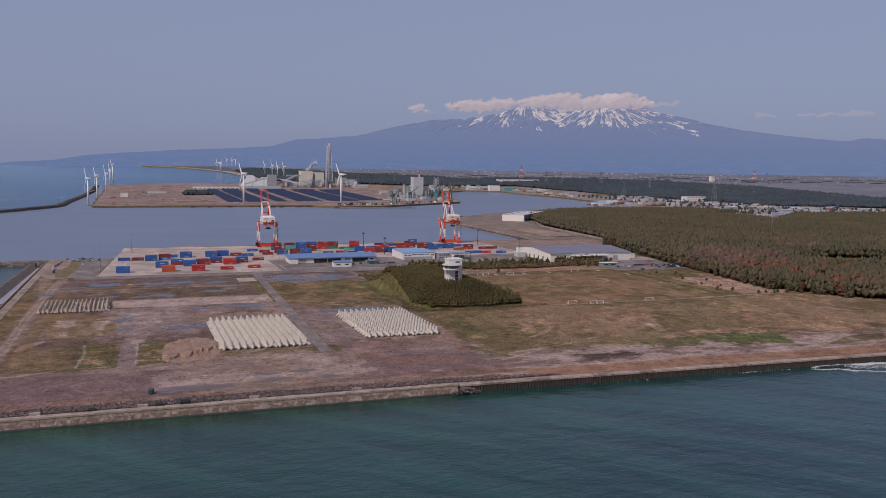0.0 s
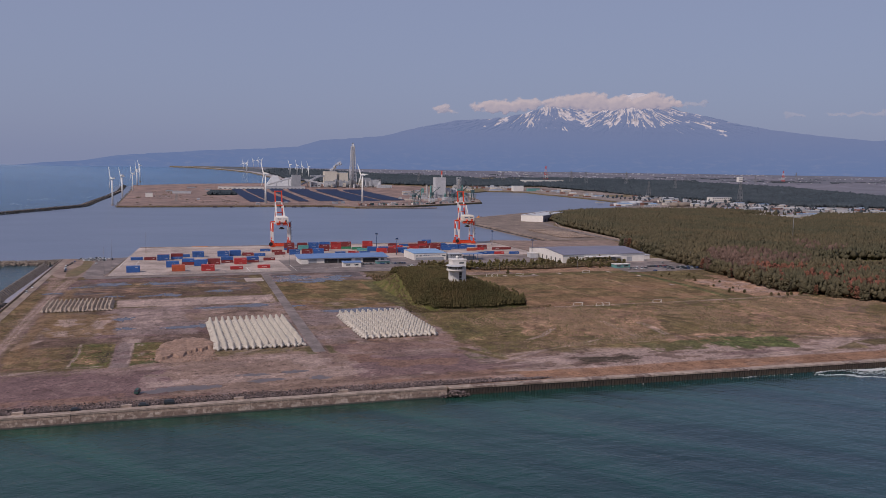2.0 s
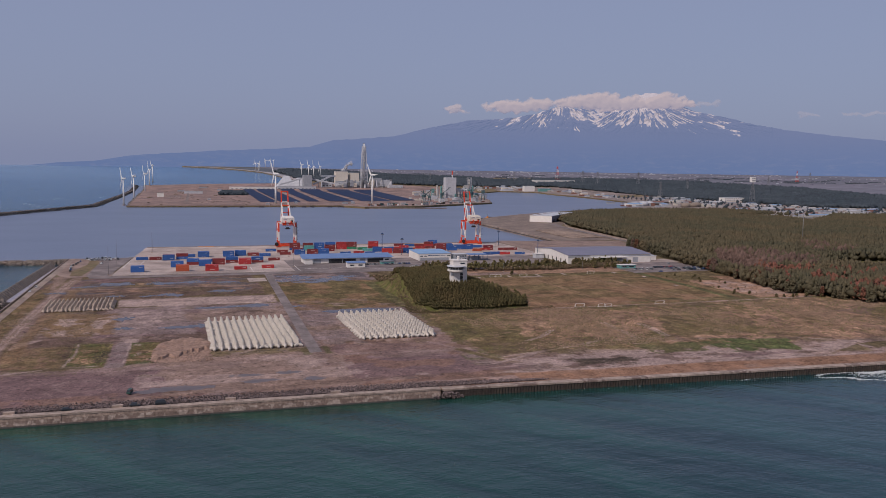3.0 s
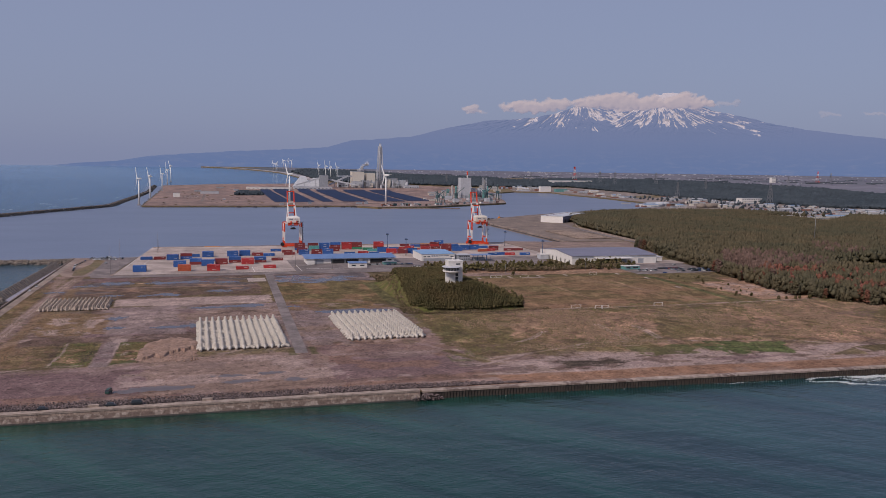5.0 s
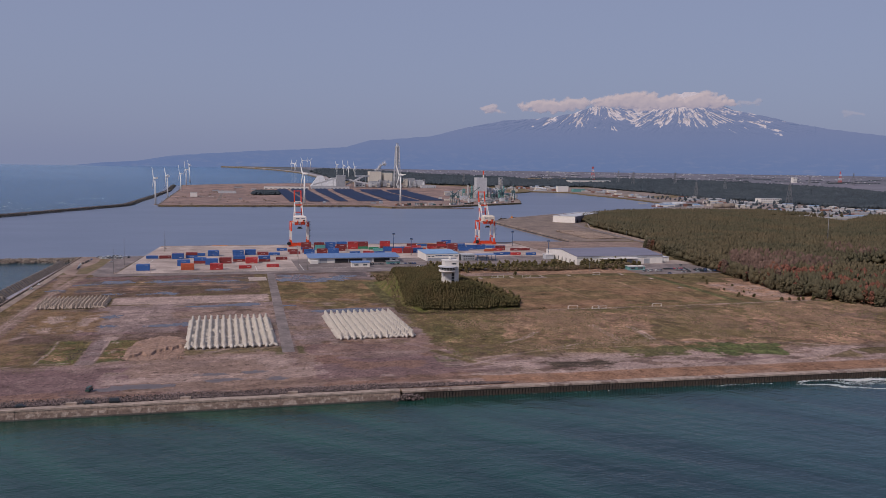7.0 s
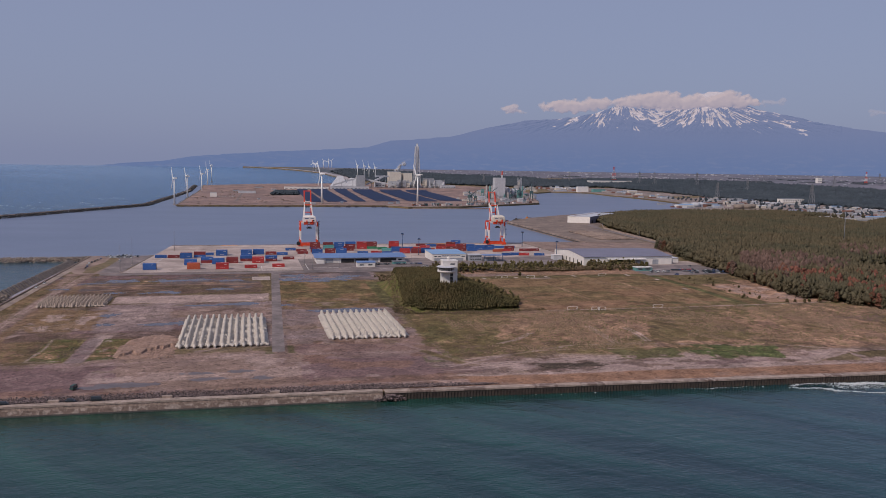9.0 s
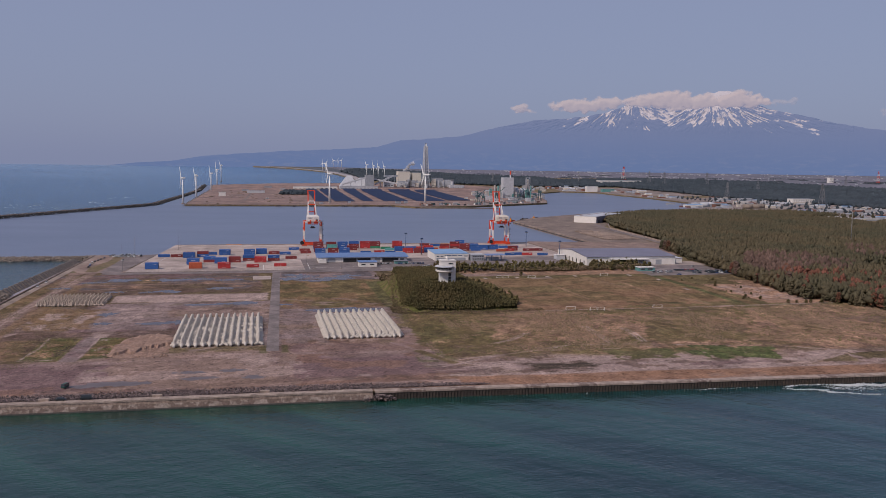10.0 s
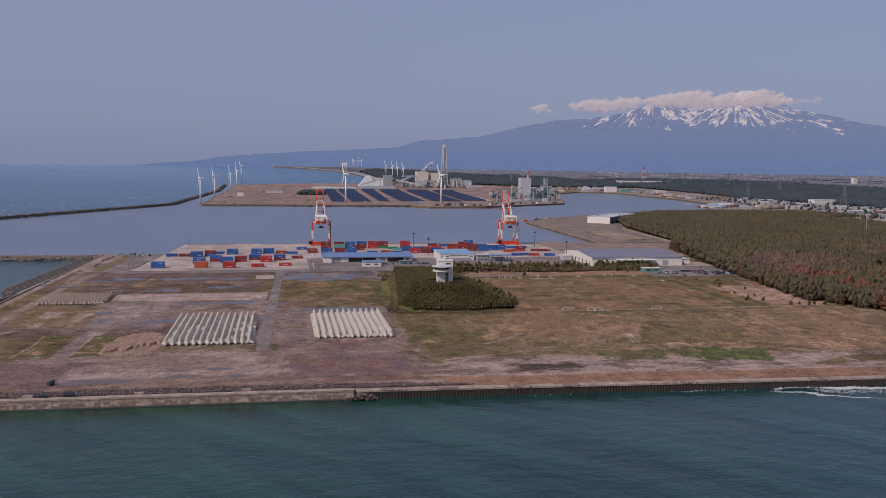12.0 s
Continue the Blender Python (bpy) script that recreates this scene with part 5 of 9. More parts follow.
for y in range(826, 1066, 24):
    line_strip("yard_joint", -28 + 0.087 * (y - 809), y, 139, y, 0.2, M["quay_concrete"], "dark joint between concrete yard slabs")
for y in range(930, 1066, 26):
    line_strip("yard_joint", 141, y, 454, y, 0.2, M["quay_concrete"], "dark joint between concrete yard slabs")
for x0, y0, x1, y1 in ((-22, 868, -17, 930), (-6, 890, -3, 928), (100, 812, 100, 850), (150, 826, 190, 826), (215, 812, 250, 812), (145, 812, 145, 860)):
    line_strip("painted_line", x0, y0, x1, y1, 0.5, M["white"], "worn white painted line on the yard")

# ---------------- sea walls and breakwaters ----------------
def build_sea_wall():
    w = thing("sea_wall", "weathered concrete sea wall with stained face and pale cap", "sea wall", kind="structure")
    n, x0, x1 = 14, -110.0, 146.0
    rnd = random.Random(3)
    for i in range(n):
        a, b = x0 + (x1 - x0) * i / n, x0 + (x1 - x0) * (i + 1) / n - 0.05
        ya, yb = 364.6 - 0.022 * (a + 60), 364.6 - 0.022 * (b + 60)
        o = rnd.uniform(-0.08, 0.08)
        g = Geo()
        zt = 4.6 + rnd.uniform(-0.06, 0.06)
        prof = [(-1.1, -3), (-1.0, 0.45), (-0.35, 0.6), (-0.1, 2.6), (0.0, 3.75), (-0.22, 3.85), (-0.22, zt), (3.6, zt), (3.6, -3)]
        for k in range(len(prof)):
            p, q = prof[k], prof[(k + 1) % len(prof)]
            g.poly([(a, ya + p[0] + o, p[1]), (b, yb + p[0] + o, p[1]), (b, yb + q[0] + o, q[1]), (a, ya + q[0] + o, q[1])], 1 if k in (5, 6) else (2 if k in (0, 1) else (3 if k == 2 else 0)))
        g.poly([(a, ya + p[0] + o, p[1]) for p in prof])
        g.poly([(b, yb + p[0] + o, p[1]) for p in prof])
        part("wall_block", g, [M["wall_face"], M["cap_concrete"], M["darkrock"], M["limed"]], w)
    for x in (-39, 3, 50, 97):
        g = Geo().box(x - 2.2, x + 2.2, 368.0 - 0.022 * (x + 60), 369.8 - 0.022 * (x + 60), 4.0, 5.5)
        part("platform", g, M["cap_concrete"], w, "pale concrete platform on the sea wall")


def build_sheet_piles():
    w = thing("sheet_pile_wall", "rusty dark steel sheet pile wall with concrete cap", "sea wall", kind="structure")
    x = 147.0
    rnd = random.Random(8)
    while x < 520:
        ln = 12.0
        g = Geo()
        k = 0.0
        while k < ln - 0.1:
            a, b = x + k, x + k + 0.75
            y = 361.0 - 0.0475 * (a - 147)
            o = 0.45 if int(k / 0.75) % 2 else 0.0
            g.box(a, b, y - o, y + 1.0, -3, 3.2)
            k += 0.75
        part("pile_panel", g, M["rust"], w)
        y = 361.0 - 0.0475 * (x - 147)
        y2 = 361.0 - 0.0475 * (x + ln - 147)
        gc = Geo()
        gc.poly([(x, y - 0.7, 3.2), (x + ln, y2 - 0.7, 3.2), (x + ln, y2 - 0.7, 4.05), (x, y - 0.7, 4.05)])
        gc.poly([(x, y - 0.7, 4.05), (x + ln, y2 - 0.7, 4.05), (x + ln, y2 + 3.0, 4.25), (x, y + 3.0, 4.25)])
        gc.poly([(x, y - 0.7, 3.2), (x, y + 3.0, 3.2), (x + ln, y2 + 3.0, 3.2), (x + ln, y2 - 0.7, 3.2)])
        part("cap_beam", gc, M["cap_concrete"] if rnd.random() < 0.55 else M["limed"], w)
        x += ln
    g = Geo()
    g.poly([(520, 343.3, -3), (760, 331.9, -3), (760, 331.9, 4.0), (520, 343.3, 4.0)])
    g.poly([(520, 343.3, 4.0), (760, 331.9, 4.0), (760, 335, 4.0), (520, 346.3, 4.0)])
    part("pile_panel", g, M["rust"], w)


build_sea_wall()
build_sheet_piles()

def ico():
    bm = bmesh.new()
    bmesh.ops.create_icosphere(bm, subdivisions=1, radius=1.0)
    v = np.array([x.co[:] for x in bm.verts])
    f = np.array([[x.index for x in p.verts] for p in bm.faces])
    bm.free()
    return v, f


BALL_V, BALL_F = ico()
SHEAF_V = np.array([(0.9, 0, 0), (-0.5, 0.8, 0), (-0.5, -0.8, 0), (0.25, 0.1, 1.0)], float)
SHEAF_F = np.array([(0, 1, 3), (1, 2, 3), (2, 0, 3)])
OCT_V = np.array([(0, 0, 1), (1, 0, 0.1), (0, 1, -0.1), (-1, 0, 0.1), (0, -1, -0.1), (0, 0, -1)], float)
OCT_F = np.array([(0, 1, 2), (0, 2, 3), (0, 3, 4), (0, 4, 1), (5, 2, 1), (5, 3, 2), (5, 4, 3), (5, 1, 4)])


def lumps(name, centers, sizes, mat, label, category, seed=0, jit=0.3, kind="stuff", smooth=False, parent=None, few=False):
    """Many irregular lumps (stones, leaf clumps) in one mesh. sizes: rows of three radii."""
    ICO_V, ICO_F = (SHEAF_V, SHEAF_F) if few == "sheaf" else ((OCT_V, OCT_F) if few else (BALL_V, BALL_F))
    rs = np.random.RandomState(seed)
    c, s = np.asarray(centers, float), np.asarray(sizes, float)
    n = len(c)
    base = ICO_V[None] * (1 + rs.uniform(-jit, jit, (n, len(ICO_V), 1)))
    ang = rs.uniform(0, 6.283, n)
    ca, sa = np.cos(ang)[:, None], np.sin(ang)[:, None]
    bx, by = base[..., 0] * ca - base[..., 1] * sa, base[..., 0] * sa + base[..., 1] * ca
    v = np.stack([bx, by, base[..., 2]], -1) * s[:, None, :] + c[:, None, :]
    f = (ICO_F[None] + (np.arange(n) * len(ICO_V))[:, None, None]).reshape(-1, 3)
    me = bpy.data.meshes.new(name)
    me.vertices.add(n * len(ICO_V))
    me.vertices.foreach_set("co", v.reshape(-1))
    me.loops.add(f.size)
    me.loops.foreach_set("vertex_index", f.reshape(-1).astype(np.int32))
    me.polygons.add(len(f))
    me.polygons.foreach_set("loop_start", np.arange(0, f.size, 3, dtype=np.int32))
    me.polygons.foreach_set("loop_total", np.full(len(f), 3, dtype=np.int32))
    if smooth:
        me.polygons.foreach_set("use_smooth", [True] * len(f))
    me.update(calc_edges=True)
    ob = add_ob(name, me, mat, parent)
    return tagged(ob, label, category, "", kind) if not parent else ob


rs = np.random.RandomState(4)
# riprap strip behind the sea wall
n = 15000
x = rs.uniform(-100, 196, n) + rs.beta(1, 4, n) * 14
band = np.clip((x + 100) / 60, 0.35, 1)
y = 369.0 - 0.022 * (x + 60) + rs.beta(1.15, 2.1, n) * 11.0 * band * np.clip(1.0 - (x - 140) / 75, 0.15, 1)
r = rs.uniform(0.16, 0.50, n)
lumps("riprap", np.stack([x, y, G + 0.15 + r * 0.4 + 0.5 * rs.rand(n)], -1), np.stack([r, r * 0.9, r * 0.75], -1), M["rock"], "strip of grey broken stones behind the sea wall", "riprap", 1, few=True)
n = 330
x = rs.normal(150, 3.0, n)
y = 358.6 + rs.normal(0, 1.5, n)
r = rs.uniform(0.25, 0.70, n)
lumps("rubble_heap", np.stack([x, y, 0.4 + 2.6 * np.exp(-((x - 150) / 7) ** 2) * rs.rand(n)], -1), np.stack([r, r, r * 0.8], -1), M["rock"], "heap of broken grey rubble at the foot of the sea wall", "rubble", 2, few=True)


def breakwater(name, pts, width, top, n, size, mat, label, seed):
    rr = np.random.RandomState(seed)
    pts = [Vector(p) for p in pts]
    seg = [(a, b, (b - a).length) for a, b in zip(pts, pts[1:])]
    tot = sum(s[2] for s in seg)
    cs, ss = [], []
    for a, b, ln in seg:
        k = int(n * ln / tot)
        d = (b - a) / ln
        nrm = Vector((-d.y, d.x))
        for i in range(k):
            u, w = rr.rand(), rr.uniform(-1, 1)
            p = a + d * ln * u + nrm * w * width / 2
            z = top * (1 - abs(w) ** 1.6 * 1.05) + rr.uniform(-0.5, 0.7) * size
            q = size * rr.uniform(0.6, 1.2)
            cs.append((p.x, p.y, max(-0.3, z) + bowl(p.x, p.y)))
            ss.append((q, q, q * 0.8))
    return lumps(name, cs, ss, mat, label, "breakwater", seed, few=len(cs) > 5000)


breakwater("rubble_breakwater", [(-420, 951), (-92, 951), (-78, 956)], 20, 3.6, 4200, 1.15, M["armour"], "breakwater of grey concrete armour blocks", 11)
breakwater("rubble_shore", [(-99, 560), (-97, 690)], 8, 3.2, 500, 1.2, M["armour"], "shore of grey concrete armour blocks", 12)
breakwater("far_breakwater", [(-620, 1240), (-384, 1600), (-157, 2120), (-130, 2700), (-110, 3430)], 20, 4.6, 8500, 1.7, M["darkrock"], "long dark breakwater of armour blocks", 13)
crest = thing("breakwater_crest", "flat grey concrete crest along the long breakwater", "breakwater", kind="structure")
for (ax, ay), (bx, by) in zip(((-620, 1240), (-384, 1600), (-157, 2120), (-130, 2700)), ((-384, 1600), (-157, 2120), (-130, 2700), (-112, 3200))):
    part("crest_slab", Geo().beam((ax, ay, 4.6), (bx, by, 4.6), 7.0, 1.6), M["wall_face"], crest)
lumps("breakwater_foam", [(-640 + 236 * t + rs.uniform(-8, 2), 1240 + 360 * t, 0.15) for t in np.linspace(0.3, 1, 60)] + [(-400 + 227 * t - rs.uniform(8, 20), 1600 + 520 * t, 0.15) for t in rs.rand(130)],
      [(rs.uniform(2, 9), rs.uniform(2, 7), 0.3) for _ in range(190)], M["foam"], "white foam breaking along the far breakwater", "foam", 14, 0.5)


rwc = np.random.RandomState(29)
wc = [(rwc.uniform(-640, -140), rwc.uniform(1150, 2900)) for _ in range(900)]
wc = [(x, y) for x, y in wc if x < (y - 1240) * 0.515 - 650 + (0 if y > 1240 else 60) and x > (y - 1240) * 0.515 - 1000 and noise.noise(Vector((x * 0.012, y * 0.006, 3))) > 0.1]
lumps("whitecaps", [(x, y, 0.1) for x, y in wc], [(rwc.uniform(1.0, 4.5), rwc.uniform(0.5, 1.6), 0.25) for _ in wc], M["foam"], "small whitecaps on the open sea beyond the breakwater", "foam", 30, 0.5, few=True)


def build_slit_caisson():
    w = thing("slit_caisson_wall", "grey concrete caisson wall with open slits and dark water behind", "sea wall", kind="structure")
    n = 17
    for i in range(n):
        y0 = 686 + (904 - 686) * i / n
        y1 = y0 + 218 / n - 0.25
        x = -96 + 10 * i / n
        # dark body colour supplies the shade in the gaps between the ribs
        c = part("caisson", Geo().box(x - 8, x + 1.0, y0, y1, -3, 0.7).box(x - 8, x - 6.6, y0, y1, 0.7, 3.6), M["darkrock"], w)
        k = y0 + 0.5
        while k < y1 - 3.0:
            g = Geo()
            a, b = [(x - 6.6, 6.6), (x - 4.8, 6.6), (x + 0.8, 1.6), (x + 0.8, 0.7), (x - 6.6, 0.7)], 3.6
            g.poly([(p, k, q) for p, q in a])
            g.poly([(p, k + b, q) for p, q in a])
            for (p, q), (r, s_) in zip(a, a[1:] + a[:1]):
                g.poly([(p, k, q), (r, k, s_), (r, k + b, s_), (p, k + b, q)])
            part("rib", g, M["rib"], c)
            k += 8.9
    part("wave_chamber", Geo().beam((-93.0, 686, 2.0), (-84.2, 906, 2.0), 5.0, 0.4), M["channel"], w, "pale wet floor of the wave chamber")
    g = Geo()
    g.beam((-90, 560, 4.1), (-81, 956, 4.1), 0.9, 1.6)
    part("parapet", g, M["wall_concrete"], w, "dark concrete parapet along the promenade")


build_slit_caisson()

# foam against the sheet piles
def wave(n, pts, spread, size, seed):
    """Flecks of foam strewn along a curling line."""
    r_ = np.random.RandomState(seed)
    p = np.array(pts, float)
    t = r_.rand(n) * (len(p) - 1)
    i = np.minimum(t.astype(int), len(p) - 2)
    xy = p[i] + (p[i + 1] - p[i]) * (t - i)[:, None]
    xy[:, 1] += 0.7 * np.sin(xy[:, 0] * 0.45 + seed) + r_.normal(0, 1, n) * spread
    xy[:, 0] += r_.normal(0, 1.2, n)
    k = r_.gamma(1.6, size, n)
    return np.stack([xy[:, 0], xy[:, 1], np.full(n, 0.06)], -1), np.stack([k * 2.0, k, 0.06 + 0.25 * k], -1)


fl = [wave(700, ((352, 345), (368, 340), (372, 335), (390, 328), (430, 318)), 0.32, 0.12, 1), wave(420, ((354, 349), (368, 350.5), (392, 346), (440, 340)), 0.6, 0.10, 2),
      wave(1100, ((374, 344), (392, 340), (420, 334), (470, 326)), 2.6, 0.085, 3), wave(1300, ((382, 346), (398, 345), (420, 340)), 1.1, 0.13, 5), wave(70, ((300, 351.5), (322, 350.5), (338, 349.5)), 0.25, 0.07, 4), wave(700, ((440, 338), (520, 325), (640, 310)), 6, 0.09, 6),
      wave(30, ((180, 357.5), (250, 354.5), (300, 352)), 0.6, 0.06, 7)]
lumps("sea_foam", np.concatenate([q[0] for q in fl]), np.concatenate([q[1] for q in fl]), M["foam"], "white sea foam washing along the steel wall", "foam", 15, 0.5, few=True)

# ---------------- concrete armour units ----------------
def tetrapod_mesh(h, name):
    g = Geo()
    c = Vector((0, 0, h * 0.36))
    L, r0, r1 = h * 0.62, h * 0.225, h * 0.145
    dirs = [Vector((0, 0, 1))] + [Vector((math.cos(a) * 0.943, math.sin(a) * 0.943, -0.333)) for a in (0.5, 0.5 + 2.094, 0.5 + 4.189)]
    for d in dirs:
        g.tube(c - d * h * 0.05, c + d * L * 0.92, r0, r1, 8, True)
        g.tube(c + d * L * 0.92, c + d * L, r1, r1 * 0.72, 8, True)
    me = g.mesh(name)
    lo = min(v.co.z for v in me.vertices)
    for v in me.vertices:
        v.co.z -= lo
    return me


def tetrapod_field(x0, x1, y0, y1, nx, ny, h, mat, label, group, seed, joined=False):
    me = tetrapod_mesh(h, "tetrapod")
    me.materials.append(mat)
    rnd = random.Random(seed)
    spots = [pose(x0 + (x1 - x0) * (i + 0.5) / nx + rnd.uniform(-0.12, 0.12), y0 + (y1 - y0) * (j + 0.5) / ny + rnd.uniform(-0.2, 0.2), G + 0.1, 0, 0, rnd.choice((0, 0, 0, 60)) + rnd.uniform(-4, 4))
             for i in range(nx) for j in range(ny)]
    if joined:
        base, faces = [v.co.copy() for v in me.vertices], [tuple(p.vertices) for p in me.polygons]
        g = Geo()
        for m in spots:
            k = len(g.v)
            g.v += [tuple(m @ c) for c in base]
            g.f += [tuple(k + i for i in q) for q in faces]
        g.mi = [0] * len(g.f)
        tagged(part("tetrapods", g, mat), label, "tetrapod", group, "stuff")
        return
    for m in spots:
        ob = new("tetrapod", me)
        ob.matrix_basis = m
        tagged(ob, label, "tetrapod", group)


tetrapod_field(46, 96.5, 468, 553, 13, 20, 4.9, M["tetra"], "pale new concrete tetrapod in a storage row", "tetrapods beside the road", 1)
tetrapod_field(133, 181, 477, 558, 12, 15, 4.9, M["tetra"], "pale new concrete tetrapods in a square stack", "tetrapods east of the road", 2, True)
tetrapod_field(-61, -15, 618, 660, 16, 9, 3.7, M["tetra_old"], "aged grey-brown concrete tetrapods standing in rows", "old tetrapods near the shore", 3, True)

# ---------------- containers ----------------
C_COL = {"blue": (0.040, 0.110, 0.32), "red": (0.40, 0.045, 0.045), "dark": (0.20, 0.040, 0.040), "orange": (0.42, 0.10, 0.05), "green": (0.05, 0.24, 0.13), "teal": (0.12, 0.36, 0.34)}
C_WORD = {"blue": "blue", "red": "red", "dark": "dark red", "orange": "faded orange-red", "green": "green", "teal": "pale teal"}
C_TPL = {}


def container_template(key, logo):
    if (key, logo) in C_TPL:
        return C_TPL[(key, logo)]
    L, W, H = 12.19, 2.44, 2.9
    m = M.setdefault("cont_" + key, material("container_paint_" + key, C_COL[key], rough=0.5, vary=0.12, scale=0.4, fine=1.5, obj=0.15))
    t = thing("shipping_container", f"{C_WORD[key]} steel shipping container in the yard", "container", 0, 0, -500, 0, "containers in the yard")
    g = Geo()
    g.box(0.06, L - 0.06, 0.06, W - 0.06, 0.12, H - 0.06)
    k = 0.35
    while k < L - 0.5:
        for y0, y1 in ((0.015, 0.06), (W - 0.06, W - 0.015)):
            g.box(k, k + 0.28, y0, y1, 0.2, H - 0.18)
        k += 0.56
    part("body", g, m, t)
    g = Geo()
    for x in (0, L - 0.16):
        for y in (0, W - 0.16):
            g.box(x, x + 0.16, y, y + 0.16, 0, H)
    for z in (0, H - 0.14):
        for y in (0, W - 0.1):
            g.box(0.16, L - 0.16, y, y + 0.1, z, z + 0.14)
        for x in (0, L - 0.1):
            g.box(x, x + 0.1, 0.16, W - 0.16, z, z + 0.14)
    part("frame", g, m, t)
    for y0, y1 in ((0.18, W / 2 - 0.01), (W / 2 + 0.01, W - 0.18)):
        d = part("door", Geo().box(L - 0.06, L + 0.01, y0, y1, 0.15, H - 0.15), m, t)
        gb = Geo()
        for q in (0.3, 0.7):
            yy = y0 + (y1 - y0) * q
            gb.box(L + 0.01, L + 0.05, yy - 0.02, yy + 0.02, 0.15, H - 0.15)
        part("lock_bar", gb, M["steel"], d)
    if logo:
        g = Geo()
        if logo == 1:
            g.box(7.9, 8.4, -0.006, 0.014, 1.6, 2.0).box(8.6, 10.8, -0.006, 0.014, 1.7, 1.95)
        else:
            g.box(4.4, 4.9, -0.006, 0.014, 1.1, 1.5).box(5.2, 8.6, -0.006, 0.014, 1.2, 1.45)
        part("marking", g, M["white"], t, "white painted marking")
    C_TPL[(key, logo)] = t
    return t


rc = random.Random(21)


def stack(x, y, keys, deep=1):
    for d in range(deep):
        for i, k in enumerate(keys):
            copy_thing(container_template(k, rc.choice((0, 1, 2)) if k in ("blue", "red", "dark") else 0), pose(x + rc.uniform(-0.1, 0.1), y + d * 2.6, G + 0.26 + i * 2.9, 0, 0, rc.uniform(-0.3, 0.3)))


for x, y, keys, deep in ((-12.7, 830, "blue blue", 2), (-12, 934, "blue", 1), (1.6, 933, "dark", 1), (15, 926, "blue blue", 1), (15, 928.7, "blue dark", 1), (29, 935, "blue dark", 2), (23.5, 863, "blue blue", 2), (39, 881, "dark blue", 2),
                         (28.3, 830, "orange orange", 2), (50.7, 870, "blue blue", 2), (55.7, 827, "red red", 2), (64.6, 878, "dark dark", 2), (52, 950, "blue blue", 3), (79, 953, "blue blue", 2), (92.6, 958, "blue blue", 2),
                         (78.8, 892, "dark blue", 2), (91, 875, "red red", 3), (105, 889, "dark blue", 2), (106.6, 956, "dark", 2), (119, 949.5, "blue", 1), (83.3, 833, "red", 1), (110.6, 839, "red", 1),
                         (161, 1009, "blue dark dark", 2), (176.7, 1008, "blue dark dark", 1), (177, 1003, "teal teal", 1), (190.5, 1007, "blue blue blue", 2), (205, 1012, "dark dark blue", 2), (218.9, 1011, "red red red", 2), (231.4, 1010, "green dark dark", 2), (260, 1014, "dark red red", 2),
                         (159.4, 957.6, "blue blue", 1), (159.4, 975, "dark dark", 1), (174.8, 962, "dark dark", 1), (188, 961, "blue blue", 2), (200, 990, "dark dark", 1), (212, 952, "blue", 1), (229, 957, "red", 1), (241, 950, "blue", 1), (256, 974, "blue blue", 1), (269.6, 972, "blue blue", 1),
                         (263, 955, "red red", 1), (276, 953, "dark dark", 1), (289, 957, "blue blue", 1), (292, 948, "blue", 1),
                         (312, 1031, "blue", 1), (325, 1031, "dark", 1), (338, 1031, "red dark", 1), (351, 1031, "dark", 1), (364, 1032, "blue", 1), (350, 1052, "blue blue", 1), (300, 1040, "dark", 1),
                         (318, 1002, "red", 1), (331, 1002, "dark", 1), (337, 973, "dark dark dark", 2), (351, 972, "blue blue", 1), (364, 984, "blue blue", 1), (352, 990, "blue blue", 2), (366, 1000, "blue", 1), (377, 985, "blue blue", 1), (395, 1002, "blue", 1), (409, 1001, "blue", 1),
                         (392, 965, "red", 1), (398, 970, "dark dark", 1), (380, 960, "orange", 1), (378, 917, "blue", 1), (388, 920, "blue", 1), (399, 916, "red", 1), (416, 965, "dark", 1), (429, 965, "dark", 1), (417, 913, "blue", 1)):
    stack(x, y, keys.split(), deep + (1 if x < 130 else 0))
# the first of each kind stands in the yard as well
spots = [(37, 955), (64, 905), (131, 1000), (124, 905), (143, 960), (143, 985), (300, 985), (312, 968), (300, 1015), (285, 1000), (246, 985), (243, 1000), (230, 985), (215, 985), (325, 985)]
for (key, t), (x, y) in zip(list(C_TPL.items()), spots):
    t.matrix_basis = pose(x, y, G + 0.26)

